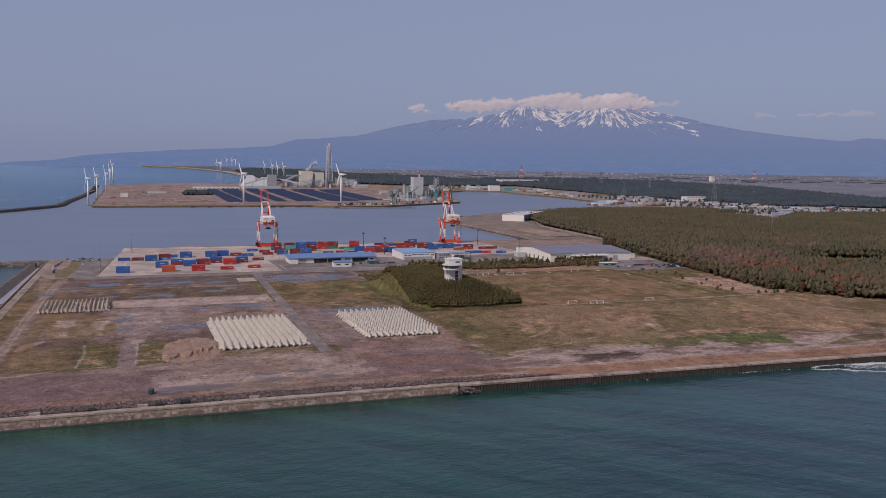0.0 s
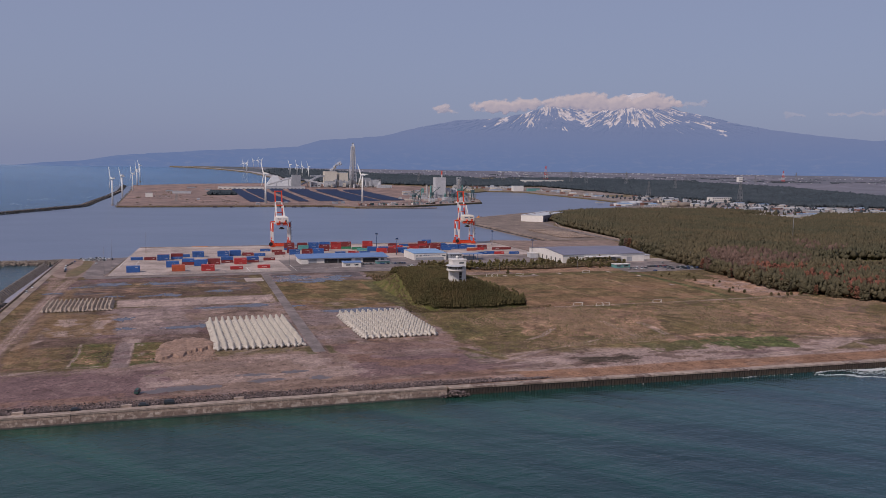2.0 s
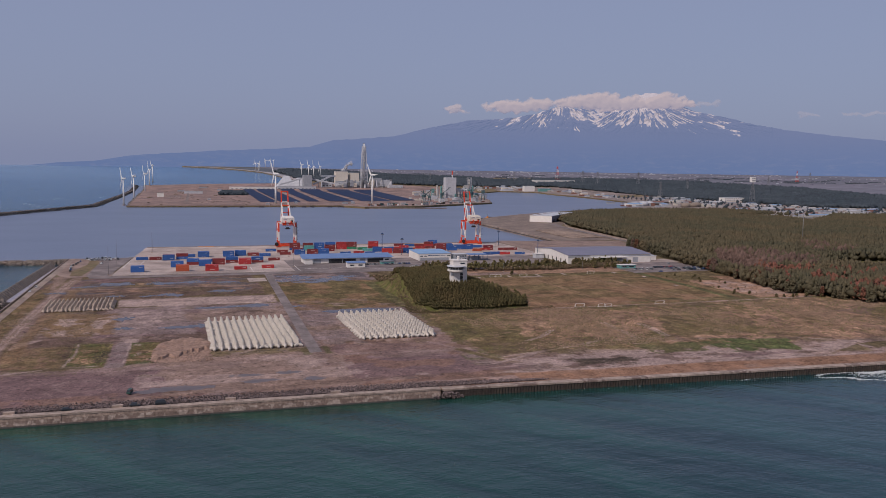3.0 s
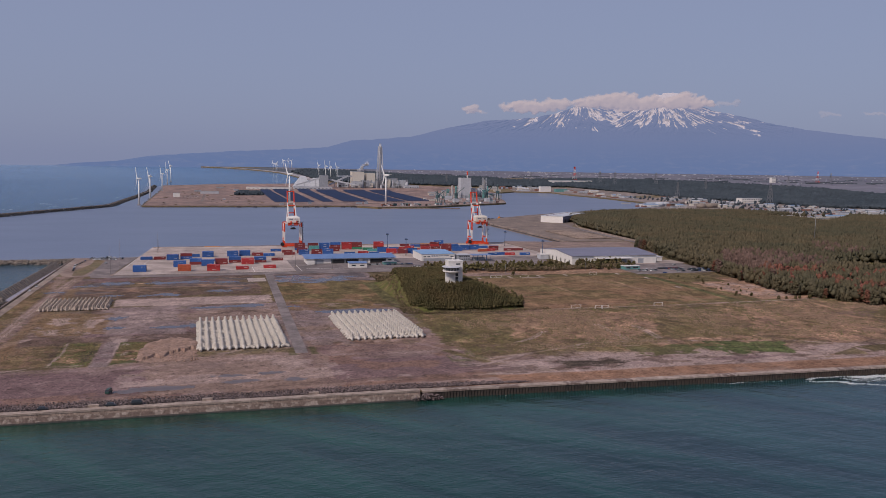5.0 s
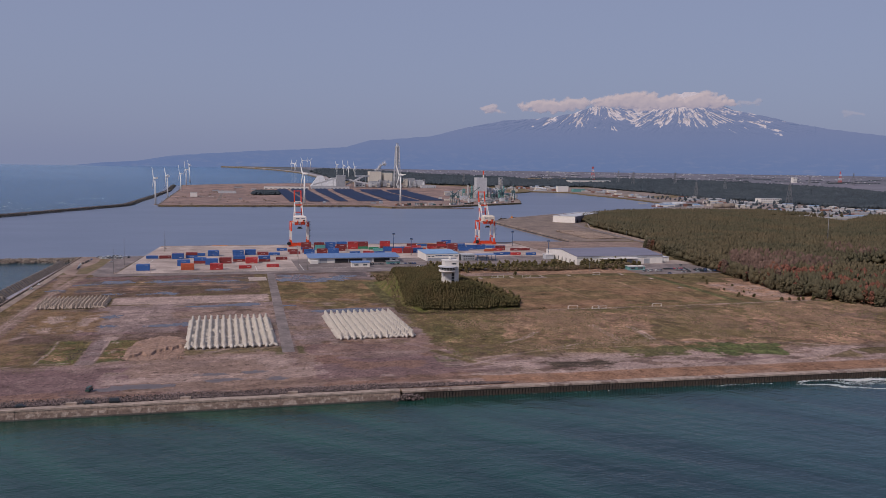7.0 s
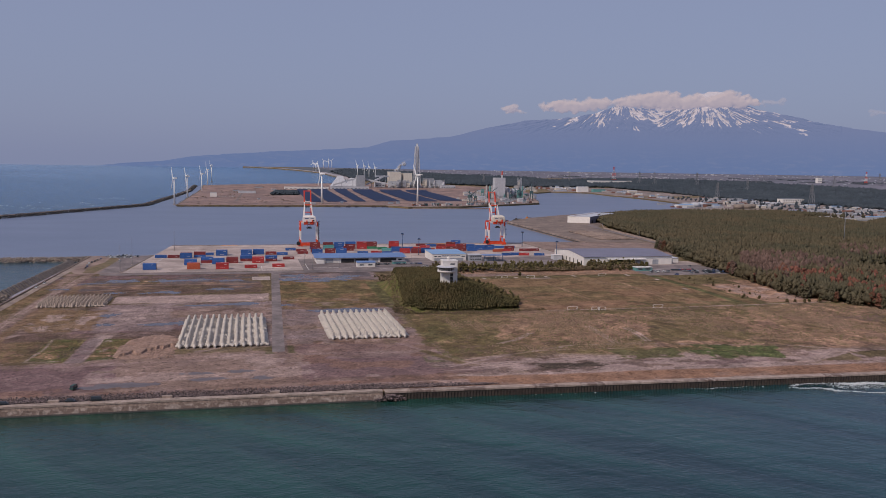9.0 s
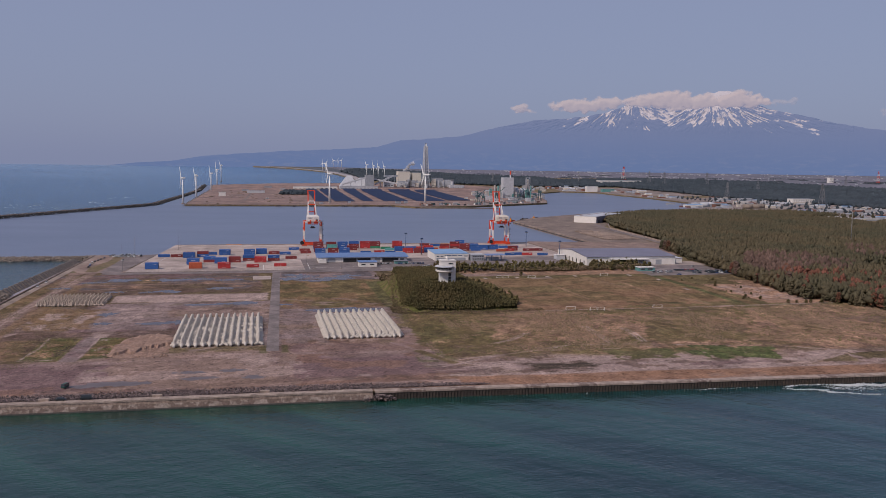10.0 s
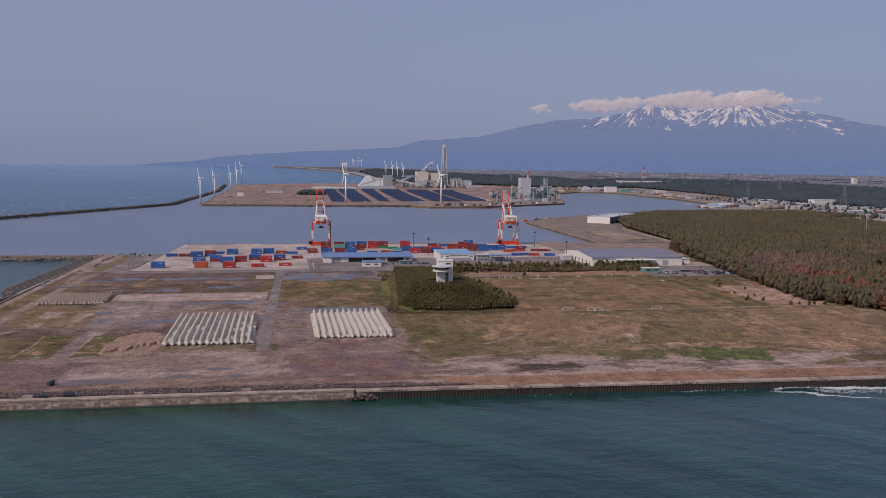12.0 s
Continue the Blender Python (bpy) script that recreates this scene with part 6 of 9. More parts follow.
# ---------------- gantry cranes ----------------
def gantry_crane(x, y, house_mat, house_word):
    """A quay crane with its boom raised; the rails run along the quay, the boom would reach over the water."""
    c = thing("gantry_crane", f"orange-red and white quay crane with {house_word} house and raised boom", "crane", x, y, G + 0.3, 0, "cranes on the quay")
    R, Wt = M["crane_red"], M["white"]
    W, D, H = 21.0, 16.0, 31.0
    for sx in (0, W):
        for sy in (0, D):
            g = Geo()
            n = 5
            for i in range(n):
                z0, z1 = 2.6 + (H - 2.6) * i / n, 2.6 + (H - 2.6) * (i + 1) / n
                g.box(sx - 0.85, sx + 0.85, sy - 0.7, sy + 0.7, z0, z1, 1 if i in (1, 2, 3) and not (i == 3 and sx == 0) else 0)
            part("leg", g, [R, Wt], c)
    for sy in (0, D):
        part("sill_beam", Geo().box(-2.5, W + 2.5, sy - 0.9, sy + 0.9, 1.2, 3.6), R, c)
        for sx in (0, W):
            gb = Geo()
            for k in (-2.4, -0.8, 0.8, 2.4):
                gb.tube((sx + k, sy - 0.5, 0.45), (sx + k, sy + 0.5, 0.45), 0.45, 0.45, 10)
            gb.box(sx - 3.2, sx + 3.2, sy - 0.45, sy + 0.45, 0.5, 1.4)
            part("bogie", gb, R, c)
        part("portal_beam", Geo().box(-0.5, W + 0.5, sy - 0.6, sy + 0.6, H - 1.6, H + 0.6), Wt if sy == 0 else R, c)
    for sx in (0, W):
        part("portal_beam", Geo().box(sx - 0.6, sx + 0.6, 0, D, 9.5, 11.0), R, c)
        g = Geo().beam((sx, 0.5, 11), (sx, D - 0.5, H - 1), 0.7)
        part("brace", g, Wt, c)
    gd = Geo()
    for sx in (W / 2 - 3.4, W / 2 + 3.4):
        gd.box(sx - 0.6, sx + 0.6, -13, D + 4, H + 0.6, H + 2.6)
    part("main_girder", gd, R, c)
    h = part("machinery_house", Geo().box(W / 2 - 7.6, W / 2 + 7.6, -9.5, 3.0, H + 0.8, H + 6.9), house_mat, c, f"{house_word} machinery house")
    rf = Geo()
    lo_, hi_ = [(W / 2 - 7.6, -9.5), (W / 2 + 7.6, -9.5), (W / 2 + 7.6, 3.0), (W / 2 - 7.6, 3.0)], [(W / 2 - 5.4, -7.5), (W / 2 + 5.4, -7.5), (W / 2 + 5.4, 1.5), (W / 2 - 5.4, 1.5)]
    for i in range(4):
        j = (i + 1) % 4
        rf.poly([(*lo_[i], H + 6.9), (*lo_[j], H + 6.9), (*hi_[j], H + 8.6), (*hi_[i], H + 8.6)])
    rf.poly([(*p, H + 8.6) for p in hi_])
    part("house_roof", rf, house_mat, h)
    tr = Geo().box(W / 2 - 6.4, W / 2 - 2.2, -8.5, -3, H - 2.4, H + 0.5).box(W / 2 + 1.0, W / 2 + 6.2, -8.5, -3, H - 2.0, H + 0.5).box(W / 2 - 6.4, W / 2 + 6.2, -6, -5, H - 3.2, H - 2.4)
    part("trolley", tr, R, c, "orange-red trolley machinery under the girders")
    part("marking", Geo().box(W / 2 - 5.6, W / 2 - 1.0, -9.56, -9.5, H + 4.6, H + 5.6).box(W / 2 + 1.2, W / 2 + 5.6, -9.56, -9.5, H + 4.8, H + 5.4), M["mast_blue"], h)
    part("vent", Geo().box(W / 2 + 3, W / 2 + 6, -9.6, -9.5, H + 1.6, H + 3.4), M["dark"], h)
    top = Geo()
    for s in (-1, 1):
        top.beam((W / 2 + s * 6.4, D, H + 0.5), (W / 2 + s * 4.4, D - 1, H + 21), 1.1, mi=1)
        top.beam((W / 2 + s * 5.2, 3, H + 1.0), (W / 2 + s * 4.4, D - 1, H + 21), 0.9, mi=1)
    top.beam((W / 2 - 4.4, D - 1, H + 21), (W / 2 + 4.4, D - 1, H + 21), 1.4)
    part("a_frame", top, [R, Wt], c)
    base, tip = Vector((W / 2, D + 3, H + 2)), Vector((W / 2, D + 11, H + 39))
    boom = part("boom", Geo().beam(base + Vector((-4.8, 0, 0)), base + Vector((4.8, 0, 0)), 1.6), R, c)
    for s in (-1, 1):
        o = Vector((s * 4.2, 0, 0))
        for i in range(5):
            part("chord", Geo().beam(base.lerp(tip, i / 5) + o, base.lerp(tip, (i + 1) / 5) + o, 1.3, 1.5), Wt if i == 2 else R, boom)
    for q, mm in ((0.25, R), (0.5, Wt), (0.62, Wt), (0.98, R)):
        p = base.lerp(tip, q)
        part("cross_beam", Geo().beam(p + Vector((-4.2, 0, 0)), p + Vector((4.2, 0, 0)), 1.1), mm, boom)
    st = Geo()
    for i in range(8):
        z = 2 + i * 3.7
        a, b = (W + 1.6, 1.0 if i % 2 else 5.0, z), (W + 1.6, 5.0 if i % 2 else 1.0, z + 3.7)
        st.beam(a, b, 1.1, 0.4)
        st.box(W + 0.9, W + 3.4, -0.2 if i % 2 == 0 else 4.6, 1.4 if i % 2 == 0 else 6.2, z + 3.4, z + 3.75)
        st.box(W + 3.2, W + 3.35, -0.2 if i % 2 == 0 else 4.6, 1.4 if i % 2 == 0 else 6.2, z + 3.7, z + 4.8)
    part("staircase", st, M["steel"], c, "grey zigzag steel staircase")
    sp = Geo().box(W / 2 - 3.2, W / 2 + 3.2, -4, -1.6, H - 8, H - 6.8).box(W / 2 - 2, W / 2 + 2, -3.6, -2, H - 6.8, H - 5.6)
    for s in (-2, 2):
        sp.beam((W / 2 + s, -2.8, H - 5.6), (W / 2 + s, -2.8, H + 0.6), 0.18)
    part("spreader", sp, M["rust"], c, "dark spreader on its ropes")
    cb = Geo().box(W / 2 - 4.6, W / 2 - 1.8, -7.5, -4.8, H - 3.2, H + 0.6)
    part("operator_cab", cb, M["grey"], c)
    reel = Geo().tube((-2.8, -1.6, 4.2), (-2.8, -0.9, 4.2), 2.4, 2.4, 18)
    part("cable_reel", reel, M["dark"], c)
    return c


gantry_crane(152, 1046, M["white"], "white")
gantry_crane(400, 1046, M["cream"], "cream")

# ---------------- masts and poles ----------------
def light_mast(x, y, h, mat, label, head=True):
    t = thing("light_mast" if head else "steel_pole", label, "mast" if head else "pole", x, y, G + 0.2)
    part("pole", Geo().tube((0, 0, 0), (0, 0, h), 0.42 if head else (0.16 if h < 30 else 0.5), 0.28 if head else (0.1 if h < 30 else 0.35), 12), mat, t, smooth=True)
    part("footing", Geo().box(-0.9, 0.9, -0.9, 0.9, 0, 0.5), M["cap_concrete"], t)
    if head:
        part("platform", Geo().tube((0, 0, h - 1.2), (0, 0, h - 0.2), 1.5, 1.5, 14), mat, t)
        g = Geo()
        for i in range(6):
            a = i * math.pi / 3
            g.box(math.cos(a) * 1.6 - 0.35, math.cos(a) * 1.6 + 0.35, math.sin(a) * 1.6 - 0.35, math.sin(a) * 1.6 + 0.35, h - 2.0, h - 1.2)
        part("floodlight", g, M["steel"], t)
    return t


for x, y in ((275, 1005), (281, 932), (438, 1021), (434, 886)):
    light_mast(x, y, 20, M["mast_blue"], "tall dark blue floodlight mast on the quay")
for x, y, h in ((-31.4, 817, 26), (-27.5, 873, 28), (2.5, 1010, 24), (2, 1040, 12), (143, 845, 15), (176, 815, 14), (149, 815, 12), (150, 935, 13), (250, 820, 12), (575, 775, 14), (600, 860, 10), (645, 1040, 11), (655, 1120, 11), (665, 1200, 11), (672, 1290, 11), (505, 820, 10), (340, 760, 9), (430, 765, 9), (560, 850, 10)):
    light_mast(x, y, h, M["steel"], "slim grey steel pole", False)
light_mast(879, 960, 50, M["steel"], "tall slim radio mast above the pine wood", False)

# ---------------- sheds and offices of the port ----------------
def building(name, label, x0, x1, y0, y1, h, wall, roof, form="flat", rise=1.6, over=0.5, z=None, doors=(), windows=(), rz=0, group="", sides=()):
    """doors, windows: (x from the left, width, z, height) on the front (facing -y); sides: the same on the left wall."""
    z = G + 0.28 if z is None else z
    b = thing(name, label, "building", x0, y0, z, rz, group)
    w, d = x1 - x0, y1 - y0
    g = Geo()
    g.box(0, w, 0, d, 0, h)
    if form == "gable":
        g.poly([(0, 0, h), (0, d, h), (0, d / 2, h + rise)])
        g.poly([(w, 0, h), (w, d, h), (w, d / 2, h + rise)])
    if form == "shed":
        g.poly([(0, 0, h), (0, d, h), (0, d, h + rise)])
        g.poly([(w, 0, h), (w, d, h), (w, d, h + rise)])
        g.poly([(0, d, h), (w, d, h), (w, d, h + rise), (0, d, h + rise)])
    part("wall", g, wall, b)
    r = Geo()
    o = over
    if form == "gable":
        k = rise / (d / 2)
        for s in (0, 1):
            ya, yb = (-o, d / 2) if s == 0 else (d + o, d / 2)
            za = h - o * k
            r.poly([(-o, ya, za + 0.25), (w + o, ya, za + 0.25), (w + o, yb, h + rise + 0.25), (-o, yb, h + rise + 0.25)])
            r.poly([(-o, ya, za + 0.02), (w + o, ya, za + 0.02), (w + o, yb, h + rise + 0.02), (-o, yb, h + rise + 0.02)])
            r.poly([(-o, ya, za + 0.02), (w + o, ya, za + 0.02), (w + o, ya, za + 0.25), (-o, ya, za + 0.25)])
            for xx in (-o, w + o):
                r.poly([(xx, ya, za + 0.02), (xx, yb, h + rise + 0.02), (xx, yb, h + rise + 0.25), (xx, ya, za + 0.25)])
    elif form == "shed":
        r.poly([(-o, -o, h + 0.3), (w + o, -o, h + 0.3), (w + o, d + o, h + rise + 0.35), (-o, d + o, h + rise + 0.35)])
        r.poly([(-o, -o, h + 0.02), (w + o, -o, h + 0.02), (w + o, -o, h + 0.3), (-o, -o, h + 0.3)])
        for xx in (-o, w + o):
            r.poly([(xx, -o, h + 0.02), (xx, d + o, h + rise + 0.02), (xx, d + o, h + rise + 0.35), (xx, -o, h + 0.3)])
    else:
        r.box(-o, w + o, -o, d + o, h + 0.01, h + 0.35)
    part("roof", r, roof, b)
    for x, ww, zz, hh in doors:
        part("door", Geo().box(x, x + ww, -0.08, 0.04, zz, zz + hh), M["grey"], b, "grey roller door")
    for x, ww, zz, hh in windows:
        wd = part("window", Geo().box(x - 0.1, x + ww + 0.1, -0.1, 0.03, zz - 0.1, zz + hh + 0.1), M["lightgrey"], b)
        part("pane", Geo().box(x, x + ww, -0.13, -0.1, zz, zz + hh), M["glass"], wd)
    for y, ww, zz, hh in sides:
        part("door", Geo().box(-0.08, 0.04, y, y + ww, zz, zz + hh), M["dark"], b)
    return b


b = building("freight_shed", "long low white freight shed with blue metal roof", 157, 252, 868, 890, 5.2, M["white"], M["blue_roof"], "shed", 2.2, 2.0,
             doors=[(10, 8, 0, 4.2), (26, 30, 0, 4.4), (60, 6, 0, 4.2), (68, 18, 0, 4.4)], windows=[(3, 3, 1.5, 1.4), (88, 4, 2.0, 1.4)])
# flat dark panels on the wall paint the shade inside open bays
for x, ww in ((26.5, 14), (41.5, 14), (68.5, 17)):
    part("open_bay", Geo().box(x, x + ww, -0.13, -0.09, 0, 4.1), M["dark"], b, "flat dark panel for the shade inside an open loading bay")
part("lean_to", Geo().box(0, 8, -7, -0.1, 0, 3.4), M["white"], b)
building("gate_office", "small white office with blue roof and two dark windows", 195, 213.5, 826, 834, 4.6, M["white"], M["blue_roof"], "shed", 0.8, 0.5, windows=[(2.6, 4.2, 1.8, 1.2), (11.5, 4.2, 1.8, 1.2)])
b = building("cargo_office", "white two-storey cargo office with pale blue roof", 284, 322, 872, 912, 7.5, M["white"], M["pale_blue_roof"], "shed", 0.8, 0.4, doors=[(2, 33, 0, 3.0)], windows=[(2, 3.0, 4.4, 0.9), (6.5, 3.0, 4.4, 0.9), (33, 4, 4.4, 0.9)])
part("sign", Geo().box(11, 13, -0.14, -0.02, 5.0, 6.0).box(13.6, 15.6, -0.14, -0.02, 5.0, 6.0).box(16.2, 18.2, -0.14, -0.02, 5.0, 6.0).box(19, 25, -0.14, -0.02, 5.2, 5.8).box(26, 31, -0.14, -0.02, 5.2, 5.8), M["mast_blue"], b)
building("annex_office", "grey flat-roofed office annex with a row of windows", 324.5, 339, 868, 880, 6.4, M["grey"], M["lightgrey"], windows=[(1.5 + 2.6 * i, 1.8, z, 1.2) for i in range(5) for z in (1.2, 4.0)])
b = thing("open_shelter", "open truck shelter with blue roof on thin posts", "shelter", 340, 862, G + 0.28)
part("roof", Geo().box(0, 22, 0, 14, 6.2, 6.8), M["blue_roof"], b)
for i in range(5):
    for y in (0.4, 13.4):
        part("post", Geo().box(0.4 + i * 5.2, 0.8 + i * 5.2, y, y + 0.4, 0, 6.2), M["mast_blue"], b)
building("site_cabin", "low dark site cabin beside the shelter", 343, 356, 868, 874, 3.2, M["grey"], M["lightgrey"])

b = building("distribution_warehouse", "large white warehouse with grey-violet metal roof", 437, 540, 812, 900, 9.0, M["white"], M["violet_roof"], "gable", 3.6, 0.6, rz=0,
             doors=[(30, 7, 0, 5.5), (45, 9, 0, 6), (60, 6, 0, 5.5), (80, 7, 0, 5.5)], sides=[(6 + 11 * i, 2.4, 0, 4.5) for i in range(7)])
part("canopy", Geo().box(26, 70, -9, 0, 6.6, 7.3), M["white"], b)
part("band", Geo().box(0, 103, -0.12, 0.02, 6.8, 7.8), M["grey"], b)
building("warehouse_office", "white annex at the end of the large warehouse", 541, 556, 826, 850, 5.0, M["white"], M["lightgrey"], doors=[(3, 5, 0, 3.6)])
building("tank_shed", "pale cylindrical tank shed beside the warehouse", 424, 434, 868, 878, 5.0, M["lightgrey"], M["white"])
building("clubhouse", "small white and teal clubhouse beside the playing field", 473, 491, 762, 770, 3.4, M["teal"], M["white"], windows=[(2, 5, 1.2, 1.3), (10, 6, 1.2, 1.3)])
g = building("recycling_bins", "row of faded teal open skips", 236, 250, 848, 856, 2.6, M["teal"], M["steel"])

# guard fence of the yard
f = thing("yard_fence", "thin grey steel fence along the container yard", "fence", 0, 0, G + 0.28)
for i in range(60):
    x = -28 + i * 3.0
    part("post", Geo().box(x, x + 0.1, 808, 808.1, 0, 2.4), M["steel"], f)
part("rail", Geo().box(-28, 149, 808.02, 808.08, 2.3, 2.4).box(-28, 149, 808.02, 808.08, 0.3, 0.4).box(-28, 149, 808.02, 808.08, 1.3, 1.38), M["steel"], f)

# quay kerb
k = thing("quay_kerb", "red-brown timbered kerb along the container quay", "kerb", 0, 0, 0, kind="structure")
for i in range(23):
    part("kerb_block", Geo().box(-5 + 20 * i, -5 + 20 * i + 19.7, 1069.8, 1071.6, 1.5, G + 0.55), M["orange"] if i % 7 == 3 else M["quay_concrete"], k)

# ---------------- control tower ----------------
t = thing("control_tower", "white harbour control tower with a round glazed lookout deck", "tower", 228, 586, G)
part("shaft", Geo().box(0, 11, 0, 9, 0, 33.5), M["white"], t)
part("parapet", Geo().box(-0.3, 11.3, -0.3, 9.3, 33.52, 34.3), M["white"], t)
part("lookout_deck", Geo().tube((2.4, 0.8, 25.6), (2.4, 0.8, 26.2), 5.4, 6.6, 32).tube((2.4, 0.8, 26.2), (2.4, 0.8, 27.2), 6.6, 6.6, 32), M["white"], t)
part("window_band", Geo().tube((2.4, 0.8, 27.2), (2.4, 0.8, 29.2), 5.4, 5.7, 32), M["glass"], t)
for i in range(16):
    a = 2 * math.pi * i / 16
    part("mullion", Geo().beam((2.4 + 5.45 * math.cos(a), 0.8 + 5.45 * math.sin(a), 27.2), (2.4 + 5.76 * math.cos(a), 0.8 + 5.76 * math.sin(a), 29.2), 0.16), M["lightgrey"], t)
part("deck_roof", Geo().tube((2.4, 0.8, 29.2), (2.4, 0.8, 29.7), 6.4, 7.3, 32).tube((2.4, 0.8, 29.7), (2.4, 0.8, 30.1), 7.3, 6.8, 32), M["lightgrey"], t)
part("radar_dome", Geo().tube((5, 4, 34.3), (5, 4, 36.0), 1.0, 0.9, 12).tube((5, 4, 36.0), (5, 4, 36.9), 1.3, 0.4, 12), M["white"], t)
for z in (14.6, 17.2, 19.8, 22.4):
    part("window", Geo().box(5.4, 7.6, -0.06, 0.02, z, z + 2.3), M["glass"], t)
part("window", Geo().box(5.5, 9.0, -0.06, 0.02, 31.2, 32.2), M["glass"], t)
gr = Geo()
for i in range(24):
    a, b2 = 2 * math.pi * i / 24, 2 * math.pi * (i + 1) / 24
    gr.beam((2.4 + 6.5 * math.cos(a), 0.8 + 6.5 * math.sin(a), 28.1), (2.4 + 6.5 * math.cos(b2), 0.8 + 6.5 * math.sin(b2), 28.1), 0.12)
part("railing", gr, M["steel"], t)

# ---------------- wind turbines ----------------
def turbine(x, y, hub, blade, yaw, phase, z, label, group):
    t = thing("wind_turbine", label, "wind turbine", x, y, z, yaw, group)
    part("tower", Geo().tube((0, 0, 0), (0, 0, hub - 1), hub * 0.036, hub * 0.021, 16), M["turbine"], t, smooth=True)
    part("base", Geo().tube((0, 0, -4), (0, 0, 1.2), hub * 0.075, hub * 0.075, 16), M["cap_concrete"], t)
    part("nacelle", Geo().box(-hub * 0.025, hub * 0.025, -hub * 0.05, hub * 0.10, hub - hub * 0.025, hub + hub * 0.03), M["turbine"], t)
    hb = part("hub", Geo().tube((0, -hub * 0.05, hub), (0, -hub * 0.085, hub), hub * 0.024, hub * 0.010, 12), M["turbine"], t)
    for k in range(3):
        a = radians(phase + 120 * k)
        d = Vector((math.sin(a), 0, math.cos(a)))
        s = Vector((d.z, 0, -d.x))
        o = Vector((0, -hub * 0.065, hub))
        g = Geo()
        w = hub * 0.052
        rims = []
        for side in (0.0, 1.0):
            y0 = Vector((0, side * hub * 0.014, 0))
            rims.append([o + d * blade * 0.03 - s * w * 0.35 + y0, o + d * blade * 0.18 - s * w * 0.85 + y0, o + d * blade - s * w * 0.05 + y0, o + d * blade + s * w * 0.1 + y0, o + d * blade * 0.2 + s * w * 0.35 + y0, o + d * blade * 0.03 + s * w * 0.35 + y0])
            g.poly(rims[-1])
        for i in range(6):
            g.poly([rims[0][i], rims[0][(i + 1) % 6], rims[1][(i + 1) % 6], rims[1][i]])
        part("blade", g, M["turbine"], hb)
    return t


for (x, y), ph in zip(((-91, 2203), (-81, 2535), (-70, 3140), (-61, 3410), (-55, 3660)), (4, 355, 10, 20, 350)):
    turbine(x, y, 66, 32, -74, ph - 34, bowl(x, y) + 0.5, "white wind turbine standing in the water beside the breakwater", "turbines along the breakwater")
turbine(281, 2200, 77, 35, -74, -34, G, "white wind turbine at rest in front of the solar field", "turbines on the island")
turbine(538, 2195, 77, 35, -72, -33, G, "white wind turbine at rest beside the harbour quay", "turbines on the island")
for (x, y), ph in zip(((609, 3982), (636, 3942), (650, 3880), (672, 3832)), (0, 40, 70, 15)):
    turbine(x, y, 54, 28, -72, ph * 0.3 - 34, G + bowl(x, y), "white wind turbine behind the power station", "turbines behind the power station")
for (x, y), ph in zip(((430, 4392), (450, 4391), (437, 4300), (507, 4640), (533, 4640), (552, 4640)), (0, 30, 60, 90, 20, 45)):
    turbine(x, y, 38, 20, -50, ph, G + bowl(x, y), "distant white wind turbine near the beach", "turbines near the beach")

# ---------------- solar field ----------------
def solar_block(x0f, x1f, yf, x0b, x1b, yb):
    """Rows of tilted panels between two slanting service roads."""
    s = thing("solar_array", "dark blue rows of ground-mounted solar panels", "solar array", 0, 0, G + 0.4, 0, "solar arrays on the island")
    n = int((yb - yf) / 14)
    for i in range(n):
        t = i / n
        y = yf + (yb - yf) * t
        a, b = x0f + (x0b - x0f) * t + 2.5, x1f + (x1b - x1f) * t - 2.5
        z = bowl((a + b) / 2, y)
        g = Geo()
        g.poly([(a, y, z + 0.8), (b, y, z + 0.8), (b, y + 11.5, z + 2.4), (a, y + 11.5, z + 2.4)])
        g.poly([(a, y + 0.15, z + 0.7), (b, y + 0.15, z + 0.7), (b, y + 11.5, z + 2.3), (a, y + 11.5, z + 2.3)])
        k = a + 4
        while k < b - 2:
            g.box(k, k + 0.3, y + 9, y + 9.3, z, z + 1.8)
            k += 24
        part("solar_panel", g, M["solar"], s)


for q in ((246, 295, 2276, 277, 321, 3270), (300, 360, 2282, 328, 399, 3280), (380, 415, 2302, 420, 476, 3280), (440, 514, 2312, 488, 573, 3240), (536, 626, 2325, 592, 683, 3225), (640, 712, 2372, 692, 781, 3200)):
    solar_block(*q)

# ---------------- power station ----------------
def hall(name, label, x, y, w, d, h, wall="cream", roof="lightgrey", form="flat", rise=0, wins=0, group="", rows=1, bands=0):
    z = G + 0.3 + bowl(x, y)
    ws = [(w * (i + 0.25) / wins, w / wins * 0.5, h * (0.25 + 0.45 * r), h * 0.14) for i in range(wins) for r in range(rows)] if wins else ()
    return building(name, label, x, x + w, y, y + d, h, M[wall], M[roof], form, rise or h * 0.2, 0.4, z, (), ws, 0, group)


hall("boiler_house", "tall cream boiler house of the power station", 662, 3380, 48, 50, 62, "cream", "lightgrey")
hall("boiler_house", "second cream boiler house of the power station", 722, 3385, 36, 50, 56, "cream", "lightgrey")
hall("turbine_hall", "long pale turbine hall of the power station", 655, 3340, 110, 34, 24, "lightgrey", "grey")
hall("switch_house", "pale block of the power station", 600, 3360, 40, 30, 20, "lightgrey", "grey", wins=3)
hall("conveyor_tower", "grey conveyor transfer tower", 520, 3325, 34, 30, 50, "grey", "lightgrey")
hall("precipitator", "grey steel precipitator with many ducts", 800, 3330, 40, 40, 38, "grey", "steel")
hall("precipitator", "pale grey ducting block beside the precipitator", 842, 3335, 34, 34, 30, "lightgrey", "steel")
